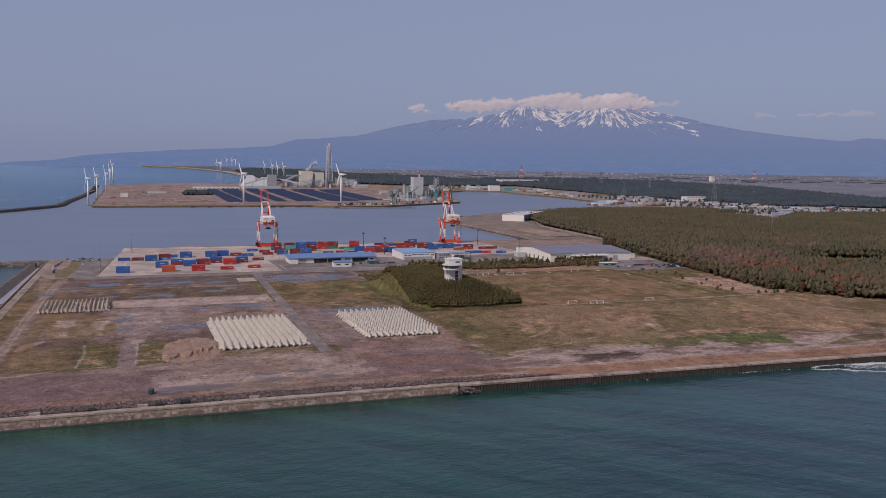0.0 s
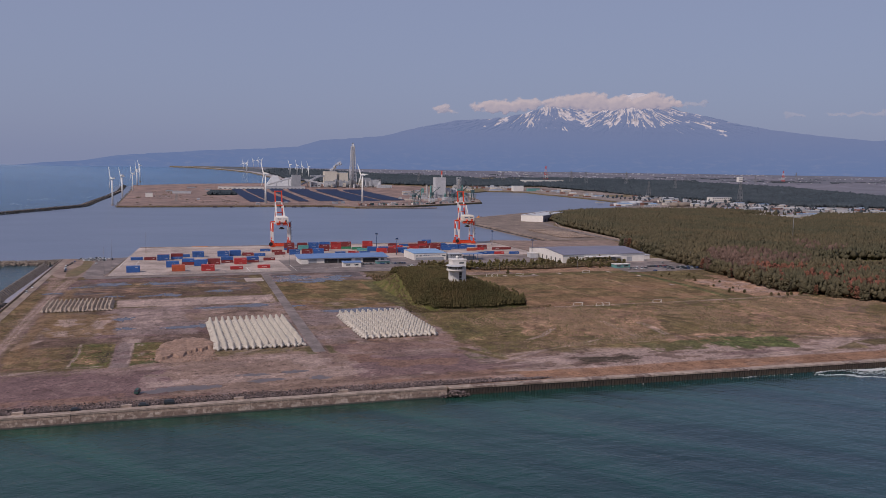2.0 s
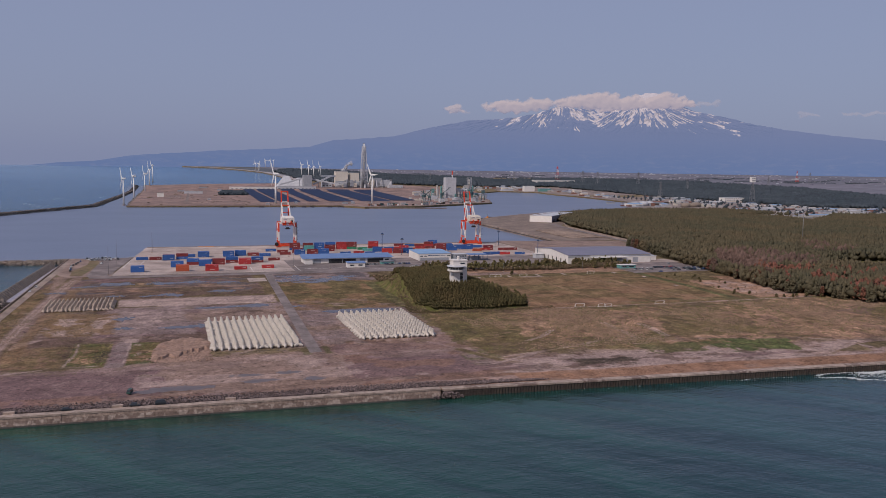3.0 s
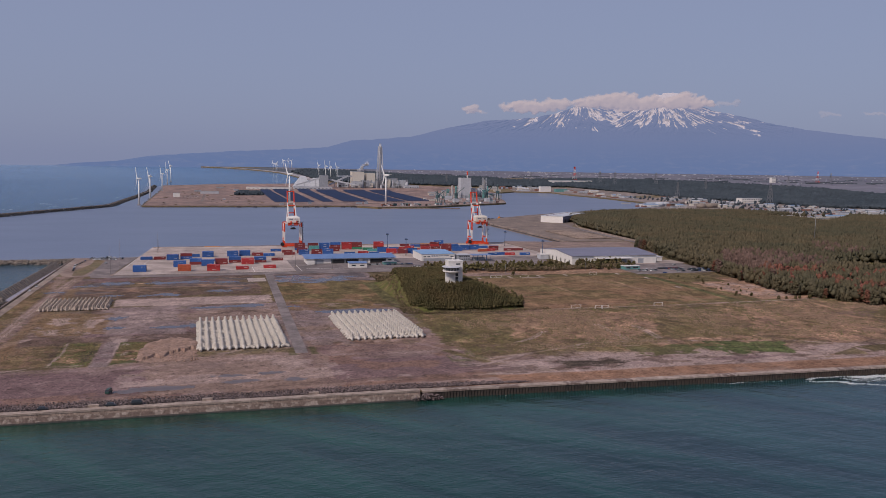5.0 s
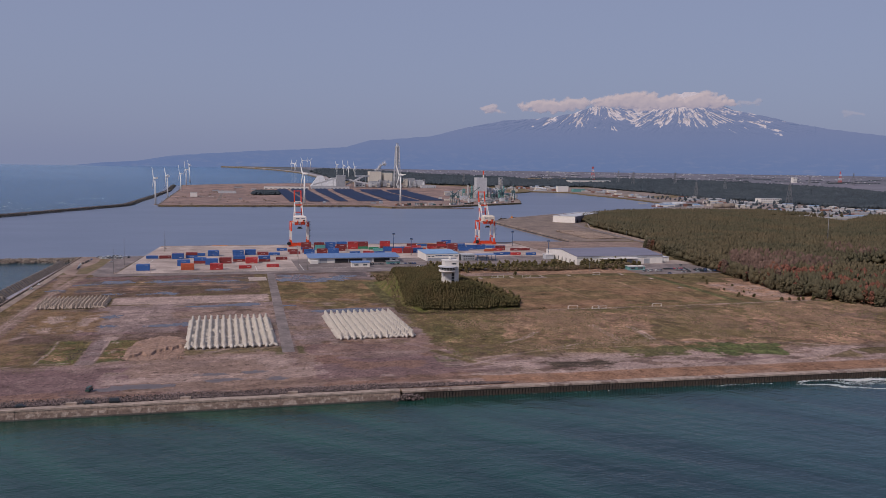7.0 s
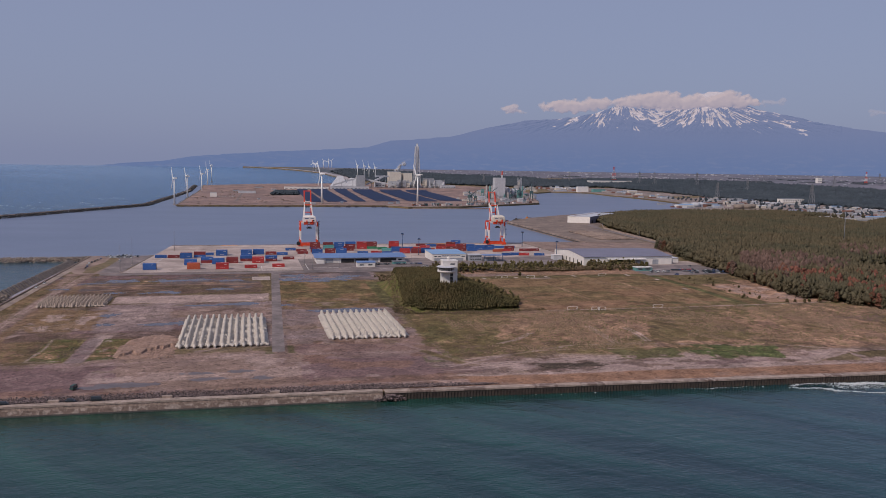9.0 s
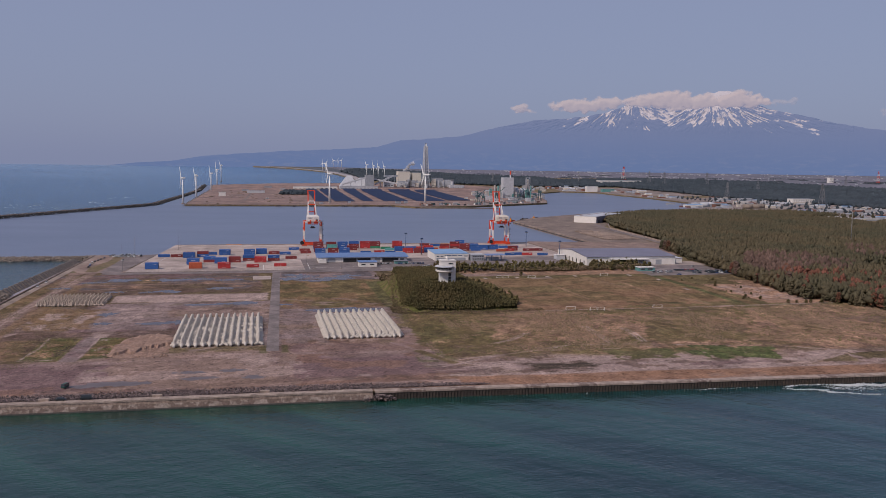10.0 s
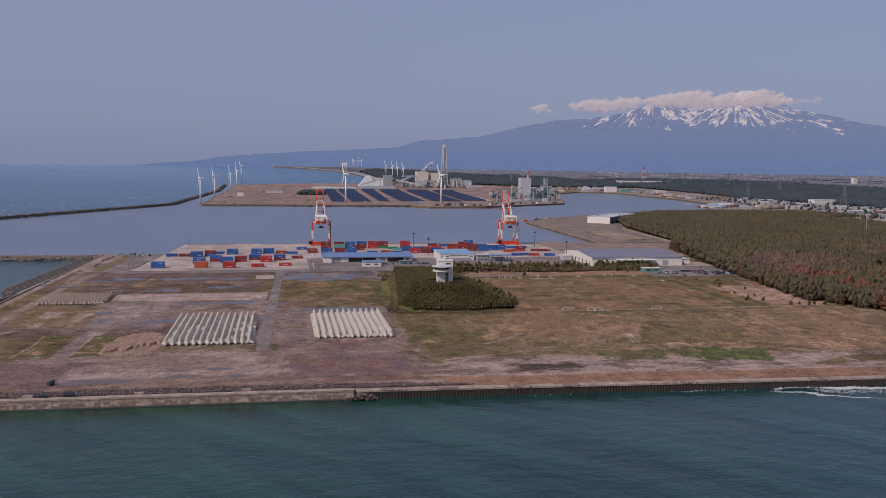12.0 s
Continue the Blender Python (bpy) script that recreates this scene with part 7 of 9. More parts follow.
hall("service_building", "low pale service building of the power station", 860, 3290, 60, 26, 12, "lightgrey", "grey", wins=6)
hall("service_building", "low white service building beside the solar field", 230, 3250, 170, 20, 10, "white", "lightgrey", wins=10)
hall("service_building", "low grey service building beside the solar field", 410, 3260, 150, 20, 11, "lightgrey", "grey", wins=10)
for x0, x1, h in ((420, 490, 44), (470, 545, 36)):
    c = thing("coal_store", "pale pitched coal store of the power station", "store", x0, 3350, G + 12)
    w = x1 - x0
    g = Geo()
    g.poly([(0, 0, 0), (w, 0, 0), (w * 0.72, 30, h), (w * 0.42, 30, h)])
    g.poly([(0, 0, 0), (w * 0.42, 30, h), (0, 60, 0)])
    g.poly([(w, 0, 0), (w, 60, 0), (w * 0.72, 30, h)])
    g.poly([(0, 60, 0), (w * 0.42, 30, h), (w * 0.72, 30, h), (w, 60, 0)])
    part("roof", g, M["lightgrey"], c)
for a, b in (((425, 3330, 24), (540, 3335, 58)), ((560, 3345, 26), (640, 3360, 62)), ((600, 3362, 60), (665, 3390, 60)), ((555, 3340, 48), (690, 3320, 22))):
    c = thing("conveyor", "pale enclosed coal conveyor on trestles", "conveyor")
    part("gallery", Geo().beam(a, b, 6, 6), M["lightgrey"], c)
    for q in (0.3, 0.7):
        p = Vector(a).lerp(Vector(b), q)
        part("trestle", Geo().box(p.x - 1, p.x + 1, p.y - 1, p.y + 1, G + 8, p.z), M["grey"], c)

s = thing("power_station_stack", "tall grey steel lattice chimney with grouped flues", "chimney", 764, 3320, G + bowl(764, 3320))
HS = 168.0
for q in (-4.5, 4.5):
    part("flue", Geo().tube((q * 0.6, 0, 0), (q * 0.6, 0, HS + 8), 2.0, 1.9, 14), M["lightgrey"], s, smooth=True)
part("flue", Geo().tube((0, 4, 0), (0, 4, HS + 6), 2.0, 1.9, 14), M["lightgrey"], s, smooth=True)
part("tip", Geo().tube((-2.7, 0, HS + 8), (-2.7, 0, HS + 12), 1.9, 1.9, 14).tube((2.7, 0, HS + 8), (2.7, 0, HS + 12), 1.9, 1.9, 14), M["grey"], s)
lat = Geo()
N = 12
def wid(z):
    return 17 - 10.5 * (z / HS) ** 0.62
for i in range(N):
    z0, z1 = HS * i / N, HS * (i + 1) / N
    a, b = wid(z0), wid(z1)
    for sx, sy in ((-1, -1), (1, -1), (1, 1), (-1, 1)):
        lat.beam((sx * a, sy * a * 0.8, z0), (sx * b, sy * b * 0.8, z1), 1.8)
    for sy in (-1, 1):
        lat.beam((-b, sy * b * 0.8, z1), (b, sy * b * 0.8, z1), 1.0)
        lat.beam((-a, sy * a * 0.8, z0), (b, sy * b * 0.8, z1), 0.7)
        lat.beam((a, sy * a * 0.8, z0), (-b, sy * b * 0.8, z1), 0.7)
part("lattice", lat, M["lightgrey"], s)

# pipes, ducts, platforms and vessels crowd the foot of the power station
rpp = random.Random(15)
for i in range(46):
    x, y, h = rpp.uniform(650, 880), rpp.uniform(3296, 3338), rpp.uniform(6, 34)
    t = thing("process_unit", "grey steel plant unit with ducts at the power station", "plant unit", x, y, G + bowl(x, y), 0, "plant units of the power station")
    m = M[rpp.choice(("grey", "lightgrey", "steel", "cream", "grey"))]
    w = rpp.uniform(4, 14)
    if rpp.random() < 0.35:
        part("vessel", Geo().tube((0, 0, 0), (0, 0, h), w * 0.35, w * 0.35, 10), m, t)
    else:
        part("casing", Geo().box(0, w, 0, w * 0.7, h * 0.25, h).box(0.5, 1.2, 0.5, 1.2, 0, h * 0.25).box(w - 1.2, w - 0.5, 0.5, 1.2, 0, h * 0.25), m, t)
    part("duct", Geo().beam((0, 0, h * 0.8), (rpp.uniform(-18, 18), 2, h * rpp.uniform(0.6, 1.1)), 1.6), M["grey"], t)
    part("platform", Geo().box(-1, w + 1, -1, w * 0.7 + 1, h * 0.6, h * 0.6 + 0.5), M["steel"], t)
for x, w, z0, h in ((664, 44, 6, 22), (724, 32, 6, 20)):
    t = thing("boiler_annex", "grey louvred annex on the boiler house front", "annex", x, 3374, G + 14)
    for k in range(5):
        part("louvre", Geo().box(2 + k * w / 5, 1.2 + (k + 0.8) * w / 5, 0, 5, 0, h), M["grey"], t)

# steam plume of the power station
rsm = np.random.RandomState(7)
pl = [(690 + 40 * t + rsm.normal(0, 2), 3400, 80 + 34 * t ** 0.7 + rsm.normal(0, 2 + 4 * t)) for t in rsm.rand(40)]
lumps("steam_plume", pl, [(rsm.uniform(3, 7),) * 3 for _ in pl], M["steam"], "small white plume of steam above the boiler house", "steam", 5, 0.3)

# ---------------- silos and ship loaders on the island quay ----------------
hall("grain_silo", "tall pale grey silo block on the quay", 868, 2560, 34, 30, 66, "lightgrey", "lightgrey")
for i in range(4):
    t = thing("storage_tank", "pale round storage silo beside the silo block", "silo", 915 + i * 13, 2600 + 6 * (i % 2), G, group="round silos")
    part("body", Geo().tube((0, 0, 0), (0, 0, 30), 5.6, 5.6, 18), M["lightgrey"], t, smooth=True)
    part("roof", Geo().tube((0, 0, 30), (0, 0, 33), 5.8, 1.0, 18), M["grey"], t)
t = thing("striped_chimney", "red and white banded factory chimney", "chimney", 915, 2640, G)
for i in range(7):
    part("band", Geo().tube((0, 0, 12.5 * i), (0, 0, 12.5 * (i + 1)), 3.0 - 0.15 * i, 2.85 - 0.15 * i, 12), M["crane_red"] if i % 2 == 0 else M["white"], t)
t = thing("process_tower", "grey open steel process tower with pipes", "tower", 975, 2650, G)
g = Geo()
for i in range(6):
    for sx in (0, 12):
        for sy in (0, 10):
            g.beam((sx, sy, 11 * i), (sx, sy, 11 * i + 11), 1.0)
    g.box(-0.5, 12.5, -0.5, 10.5, 11 * i + 10.4, 11 * i + 11)
    g.beam((0, 0, 11 * i), (12, 0, 11 * i + 11), 0.7)
part("frame", g, M["lightgrey"], t)
part("vessel", Geo().tube((6, 5, 0), (6, 5, 60), 3.5, 3.0, 12), M["cream"], t)


rsl = random.Random(44)
for i in range(44):                                     # works crowded round the silos
    x, y, h = rsl.uniform(845, 1000), rsl.uniform(2545, 2660), rsl.choice((7, 10, 14, 20, 28, 40))
    t = thing("process_unit", "pale steel works unit with ducts beside the silos", "plant unit", x, y, G + 0.3, 0, "works round the silos")
    m = M[rsl.choice(("lightgrey", "grey", "offwhite", "steel", "teal"))]
    w = rsl.uniform(4, 11)
    if rsl.random() < 0.4:
        part("vessel", Geo().tube((0, 0, 0), (0, 0, h), w * 0.35, w * 0.35, 10), m, t)
    else:
        part("casing", Geo().box(0, w, 0, w * 0.7, 0, h), m, t)
    part("duct", Geo().beam((0, 0, h * 0.8), (rsl.uniform(-16, 16), 2, h * rsl.uniform(0.6, 1.05)), 1.2), M["grey"], t)
    part("platform", Geo().box(-1, w + 1, -1, w * 0.7 + 1, h * 0.6, h * 0.6 + 0.5), M["steel"], t)


def ship_loader(x, y, mat, label, h=30, yaw=0):
    t = thing("ship_loader", label, "harbour crane", x, y, G, yaw, "harbour cranes on the island")
    g = Geo()
    for sx in (-5, 5):
        for sy in (-5, 5):
            g.beam((sx, sy, 0), (sx * 0.5, sy * 0.5, h * 0.55), 1.1)
    part("portal", g, mat, t)
    part("cab", Geo().box(-4, 4, -5, 5, h * 0.55, h * 0.78), mat, t)
    part("jib", Geo().beam((0, 0, h * 0.7), (24, -4, h * 1.25), 1.6).beam((0, 0, h * 1.15), (24, -4, h * 1.25), 0.5), mat, t)
    part("mast", Geo().beam((0, 0, h * 0.78), (-2, 0, h * 1.2), 1.4), mat, t)


for x, y, h, yw in ((690, 2215, 30, 20), (712, 2235, 26, 160), (770, 2300, 34, 0), (890, 2380, 34, 30), (935, 2400, 40, 80), (905, 2420, 30, 140), (860, 2370, 26, 10)):
    ship_loader(x, y, M["crane_green"], "dark green steel harbour crane on the island quay", h, yw)
rb = random.Random(31)
def cluster(n, x0, x1, y0, y1, names, seed, hmin=5, hmax=12, wmax=34):
    """Works buildings in loose rows along the yards."""
    r = random.Random(seed)
    for i in range(n):
        w = r.uniform(7, wmax) * (1.7 if r.random() < 0.12 else 1)
        d, h = r.uniform(7, 16), r.uniform(hmin, hmax) * (0.6 + 0.4 * r.random())
        x, y = r.uniform(x0, x1), y0 + (y1 - y0) * (r.randint(0, 9) + 0.3 * r.random()) / 10
        wall, roof, lb = r.choice(names)
        hall("works_building" if w > 24 else "works_shed", lb, x, y, w, d, h, wall, roof, r.choice(("gable", "flat", "gable")), h * 0.25, wins=r.choice((0, 0, 0, 3)))


KINDS = [("offwhite", "grey", "low white industrial hall with grey roof"), ("lightgrey", "grey", "low pale grey industrial hall"), ("cream", "grey", "low cream works building"), ("grey", "steel", "low grey works shed"),
         ("lightgrey", "pale_blue_roof", "grey works hall with pale blue roof"), ("redbrown", "redbrown", "red-brown sheds with rusty roofs"), ("grey", "redbrown", "grey works shed with rusty roof"), ("grey", "violet_roof", "grey works hall with dull violet roof"), ("rust", "rust", "dark rusty steel shed")]
TOWN = [("offwhite", "lightgrey", "low white works hall with pale roof"), ("lightgrey", "offwhite", "low grey hall with whitish roof"), ("cream", "lightgrey", "low cream warehouse with pale roof"), ("grey", "lightgrey", "low grey warehouse with pale roof"),
        ("lightgrey", "pale_blue_roof", "grey works hall with pale blue roof"), ("redbrown", "redbrown", "red-brown sheds with rusty roofs"), ("offwhite", "grey", "white works building with grey roof")]
cluster(30, 800, 1010, 2560, 2900, KINDS[:4], 1, 5, 14, 26)
cluster(20, 690, 900, 2290, 2480, KINDS[:4], 2, 4, 10, 24)
cluster(34, 1080, 1400, 3090, 3280, TOWN, 3, 5, 11)
cluster(60, 1430, 1720, 1800, 2700, TOWN, 4, 4, 8, 44)
cluster(80, 1400, 1860, 1540, 1860, TOWN, 5, 4, 7, 52)
cluster(22, 1190, 1400, 1490, 1560, TOWN, 6, 3, 6, 44)
cluster(30, 1200, 1430, 1970, 2200, KINDS, 7, 4, 8, 26)
cluster(20, 1440, 1560, 2650, 3060, TOWN, 8, 4, 8, 26)
hall("pale_warehouse", "white warehouse on the far harbour shore", 1354, 3045, 44, 20, 22, "white", "lightgrey")
hall("green_shed", "green shed on the far harbour shore", 1412, 3030, 50, 18, 12, "teal", "grey")
hall("long_works", "long white factory in front of the woods", 1555, 3400, 200, 30, 18, "white", "lightgrey", wins=14)
hall("white_office", "white two-storey office on the far shore", 1716, 2267, 75, 30, 14, "white", "lightgrey", wins=9, rows=2)
hall("blue_shed", "shed with bright blue roof on the shore", 1215, 2010, 46, 24, 7, "white", "pale_blue_roof", "gable")
hall("hilltop_hotel", "white tower block beyond the woods", 2566, 3215, 20, 18, 24, "white", "lightgrey", wins=6, rows=2)
for x, y, r_, m in ((1365, 1964, 13, "armour"), (1398, 1975, 13, "armour"), (1420, 1990, 12, "armour"), (1285, 2050, 14, "lightgrey"), (1310, 2060, 12, "lightgrey"), (1255, 2040, 12, "grey")):
    t = thing("oil_tank", "round storage tank on the far shore", "tank", x, y, G + 0.3, group="oil tanks")
    part("shell", Geo().tube((0, 0, 0), (0, 0, 11), r_, r_, 24), M[m], t, smooth=True)
    part("roof", Geo().tube((0, 0, 11), (0, 0, 12.6), r_, 1.0, 24), M[m], t)


def pylon(x, y, h, mat, label):
    t = thing("power_pylon", label, "pylon", x, y, G + bowl(x, y), 20, "pylons on the plain")
    w, striped = h * 0.11, mat[0] != mat[1]
    for sx, sy in ((-1, -1), (1, -1), (1, 1), (-1, 1)):
        for i in range(5 if striped else 1):
            q0, q1 = (i / 5, (i + 1) / 5) if striped else (0.0, 1.0)
            a, b = w * (1 - 0.8 * q0), w * (1 - 0.8 * q1)
            part("leg", Geo().beam((sx * a, sy * a, h * q0), (sx * b, sy * b, h * q1), h * 0.012), mat[i % 2], t)
    for i in range(5):
        a, b = w * (1 - 0.8 * i / 5), w * (1 - 0.8 * (i + 1) / 5)
        z0, z1 = h * i / 5, h * (i + 1) / 5
        for sy in (-1, 1):
            part("brace", Geo().beam((-a, sy * a, z0), (b, sy * b, z1), h * 0.008), mat[i % 2], t)
            part("brace", Geo().beam((a, sy * a, z0), (-b, sy * b, z1), h * 0.008), mat[i % 2], t)
    for q in (0.72, 0.83, 0.94):
        part("cross_arm", Geo().beam((-h * 0.13, 0, h * q), (h * 0.13, 0, h * q), h * 0.014), mat[0], t)


for x, y, h in ((1762, 3339, 60), (1797, 3267, 60), (1956, 3194, 60), (1714, 2638, 58), (2012, 2909, 50), (1714, 2130, 66), (1100, 3500, 50), (2700, 3000, 52), (2400, 2900, 50), (1500, 3500, 50)):
    pylon(x, y, h, [M["steel"], M["steel"]], "grey steel lattice power pylon")
pylon(1734, 3540, 70, [M["crane_red"], M["white"]], "red and white lattice tower")
pylon(2760, 3150, 50, [M["crane_red"], M["white"]], "red and white lattice tower")

# far villages: small houses, too small to pick apart
rv = random.Random(77)
gv = Geo()
for az0, az1, r0, r1, n in ((10, 48, 4180, 4560, 950), (20, 48, 3990, 4200, 170), (14, 40, 4480, 4630, 420), (7, 12, 3700, 3900, 20)):
    for i in range(n):
        a, r = radians(rv.uniform(az0, az1)), rv.uniform(r0, r1)
        if noise.noise(Vector((a * 26, r * 0.012, 2))) < 0.0:
            continue
        x, y = EYE.x + r * math.sin(a), EYE.y + r * math.cos(a)
        z = G + bowl(x, y) + 0.4
        big = rv.random() < 0.06
        w, h = rv.uniform(3, 7) * (2.2 if big else 1), rv.uniform(1.6, 3.4)
        k = rv.choice((0, 1, 1, 2, 3, 3))
        gv.box(x - w / 2, x + w / 2, y - w / 3, y + w / 3, z, z + h, k)
        gv.poly([(x - w / 2, y - w / 3, z + h), (x + w / 2, y - w / 3, z + h), (x + w / 2, y, z + h * 1.4), (x - w / 2, y, z + h * 1.4)], 3 if k else 1)
ob = part("village_houses", gv, [M["offwhite"], M["lightgrey"], M["grey"], M["violet_roof"]])
tagged(ob, "scattered pale houses of distant villages on the plain", "village", "", "stuff")

# hedgerows and copses between the far fields
rh = np.random.RandomState(78)
rows_ = [(rh.uniform(11, 50), rh.uniform(4030, 4330), rh.uniform(0.3, 1.6)) for _ in range(60)]
hc = [(EYE.x + r * math.sin(radians(a + q)), EYE.y + r * math.cos(radians(a + q))) for a, r, ln_ in rows_ for q in np.arange(0, ln_, 0.07)]
lumps("field_hedgerows", [(x, y, G + 1.5 + bowl(x, y)) for x, y in hc], [(rh.uniform(3, 7), 4, rh.uniform(1.5, 3.2)) for _ in hc], M["hazed_pine"], "dark hedgerows and copses on the distant plain", "hedgerow", 79, 0.3, few=True, smooth=True)

# ---------------- second quay ----------------
b = thing("quay_warehouse", "white quay warehouse, its shaded side coloured blue-grey", "building", 677, 1460, G + 0.45, -42)
part("wall", Geo().box(0, 44, 0, 150, 0, 12), M["white"], b)
# shade of the side facing away is put in as a blue-grey panel
part("side_wall", Geo().box(44.02, 44.3, 0, 150, 0, 11.8), M["violet_roof"], b, "side wall coloured blue-grey for its shade")
part("roof", Geo().box(-0.4, 44.6, -0.4, 150.4, 12.02, 12.6), M["lightgrey"], b)
part("ridge_strip", Geo().box(10, 10.8, 0, 150, 12.62, 13.0), M["redbrown"], b, "red edge strip on the roof")
part("sign", Geo().box(33, 41, -0.1, 0, 8.2, 10.4), M["white"], b)
for k in range(5):
    part("door", Geo().box(44.3, 44.4, 10 + 26 * k, 18 + 26 * k, 0, 6), M["dark"], b)
cs, ss = [], []
rq = np.random.RandomState(9)
for i in range(1500):
    u, v = rq.rand(), rq.rand()
    x, y = 585 + 55 * v + 10 * u, 1105 + 150 * u
    if (x - 600) / 60 + (y - 1105) / 200 > 1.15:
        continue
    cs.append((x, y, G + 1.2))
    ss.append((1.2, 1.2, 1.0))
lumps("block_stack", cs, ss, M["quay_concrete"], "spread of small pale concrete armour blocks", "concrete blocks", 19, 0.35)
def vessel(x, y, ln, rz, hull, house, label, deck=1.8, tall=7.0):
    t = thing("barge", label, "barge", x, y, 0, rz)
    g = Geo()
    w = ln * 0.13
    top = [(0, -w), (ln * 0.85, -w), (ln, 0), (ln * 0.85, w), (0, w)]
    g.poly([(a, b_, deck) for a, b_ in top])
    for (a, b_), (c, d) in zip(top, top[1:] + top[:1]):
        g.poly([(a, b_ * 0.9, -1), (c, d * 0.9, -1), (c, d, deck), (a, b_, deck)])
    part("hull", g, hull, t)
    part("wheelhouse", Geo().box(ln * 0.10, ln * 0.22, -w * 0.6, w * 0.6, deck, tall * 0.7).box(ln * 0.12, ln * 0.19, -w * 0.4, w * 0.4, tall * 0.7, tall), house, t)
    part("hold", Geo().box(ln * 0.32, ln * 0.78, -w * 0.7, w * 0.7, deck, deck + 0.7), M["rust"], t)
    part("mast", Geo().beam((ln * 0.16, 0, tall), (ln * 0.16, 0, tall + 5), 0.4), M["steel"], t)


vessel(576, 1541, 22, 48, M["crane_red"], M["orange"], "small red work boat moored at the quay tip")
vessel(616, 1590, 30, 44, M["dark"], M["rust"], "dark low barge moored at the quay", 1.6, 4)
vessel(650, 1620, 26, 44, M["orange"], M["orange"], "low orange work barge moored at the quay", 2.0, 5)
vessel(1470, 2790, 60, 100, M["grey"], M["offwhite"], "grey coaster moored on the far shore", 3, 9)
w = thing("quay_edge_wall", "concrete quay edge with dark fenders", "quay wall", kind="structure")
for i in range(20):
    y0 = 1070 + 21 * i
    x0 = 550 + 18 * i / 20
    part("wall_block", Geo().box(x0 - 1.0, x0 + 1.6, y0, y0 + 20.6, -2, G + 0.9), M["quay_concrete"], w)
    part("fender", Geo().box(x0 - 1.25, x0 - 1.0, y0 + 0.5, y0 + 20, 1.6, 2.6), M["dark"], w)
w = thing("wood_side_wall", "pale low wall beside the pine wood road", "wall", kind="structure")
for (xa, ya), (xb, yb) in (((652, 1030), (684, 1310)), ((684, 1310), (720, 1400)), ((720, 1400), (760, 1440))):
    part("wall_block", Geo().beam((xa, ya, G + 1.2), (xb, yb, G + 1.2), 0.8, 2.4), M["cap_concrete"], w)
sheet("quay_apron", [(430, 2100), (445, 2068), (478, 2016), (617, 2050), (905, 2250), (958, 2406), (938, 2412), (886, 2270), (610, 2072), (488, 2040), (462, 2080), (444, 2120)], M["quay_concrete"], G + 0.57, 0, 0, "pale concrete apron along the island quay", "paving")
rqa = random.Random(57)
for i in range(46):
    q = rqa.random()
    x, y = (500 + 110 * q, 2058 + 30 * q) if i % 3 == 0 else (620 + 270 * q, 2075 + 190 * q)
    w, h = rqa.uniform(3, 12), rqa.uniform(2, 6)
    t = thing("stacked_cargo", "low stack of cargo and plant on the island quay", "cargo", x, y + rqa.uniform(0, 14), G + 0.6, rqa.uniform(0, 40), "cargo on the island quay")
    m = M[rqa.choice(("rust", "offwhite", "steel", "crane_green", "grey", "redbrown", "white"))]
    part("load", Geo().box(0, w, 0, w * 0.5, 0, h), m, t)
    part("cover", Geo().box(-0.2, w + 0.2, -0.2, w * 0.5 + 0.2, h, h + 0.4), M[rqa.choice(("lightgrey", "rust", "teal", "offwhite"))], t)
# jetties and dolphins along the island
for x, ln in ((300, 14), (330, 10), (352, 8), (420, 16), (140, 10), (395, 10), (180, 8), (225, 12)):
    t = thing("mooring_dolphin", "dark mooring dolphin on piles in the basin", "dolphin", x, 2066, 0, group="dolphins in the basin")
    part("deck", Geo().box(0, ln, 0, 7, 2.6, 4.2), M["rust"], t)
    for q in (0.1, 0.5, 0.9):
        part("pile", Geo().tube((ln * q, 3, -3), (ln * q, 3, 2.6), 0.8, 0.8, 8), M["rust"], t)
t = thing("island_jetty", "low concrete jetty in front of the island", "jetty", 488, 2005, 0)
part("deck", Geo().box(0, 200, 0, 10, 0.5, 2.4), M["quay_concrete"], t)
hall("isl_hut", "small white hut on the island wasteland", -20, 2600, 20, 14, 12, "white", "lightgrey")
hall("isl_shed", "pale long shed on the island wasteland", 60, 2900, 60, 14, 8, "lightgrey", "grey")

# tracks, huts and stone edging on the island wasteland
for i, (pts, wd) in enumerate((([(-60, 2330), (60, 2320), (215, 2310)], 7), ([(-55, 2720), (200, 2715)], 8), ([(60, 2320), (70, 2720), (80, 3300)], 7), ([(-60, 3000), (210, 2980)], 12), ([(-40, 2190), (215, 2180)], 9), ([(215, 2180), (640, 2230), (900, 2330)], 8))):
    for (ax, ay), (bx, by) in zip(pts, pts[1:]):
        d = Vector((bx - ax, by - ay)).normalized() * wd / 2
        sheet("road", [(ax - d.y, ay + d.x), (ax + d.y, ay - d.x), (bx + d.y, by - d.x), (bx - d.y, by + d.x)], M["yard_edge"], G + 0.5 + 0.01 * i, 0, 250, "pale dirt track on the island wasteland", "road")
ri = np.random.RandomState(23)
e = [(-78 + ri.normal(0, 2.5), y, 2.4 + ri.uniform(-2, 2) + bowl(-78, y)) for y in ri.uniform(2100, 3420, 700)] + [(x, 2097 + ri.normal(0, 2), 2.2 + ri.uniform(-1.6, 1.6)) for x in ri.uniform(-78, 470, 500)]
lumps("island_riprap", e, [(ri.uniform(0.5, 1.0),) * 3 for _ in e], M["armour"], "stone edging along the island shore", "riprap", 24)
e = [(ri.uniform(-60, 215), ri.uniform(2130, 3380)) for _ in range(260)]
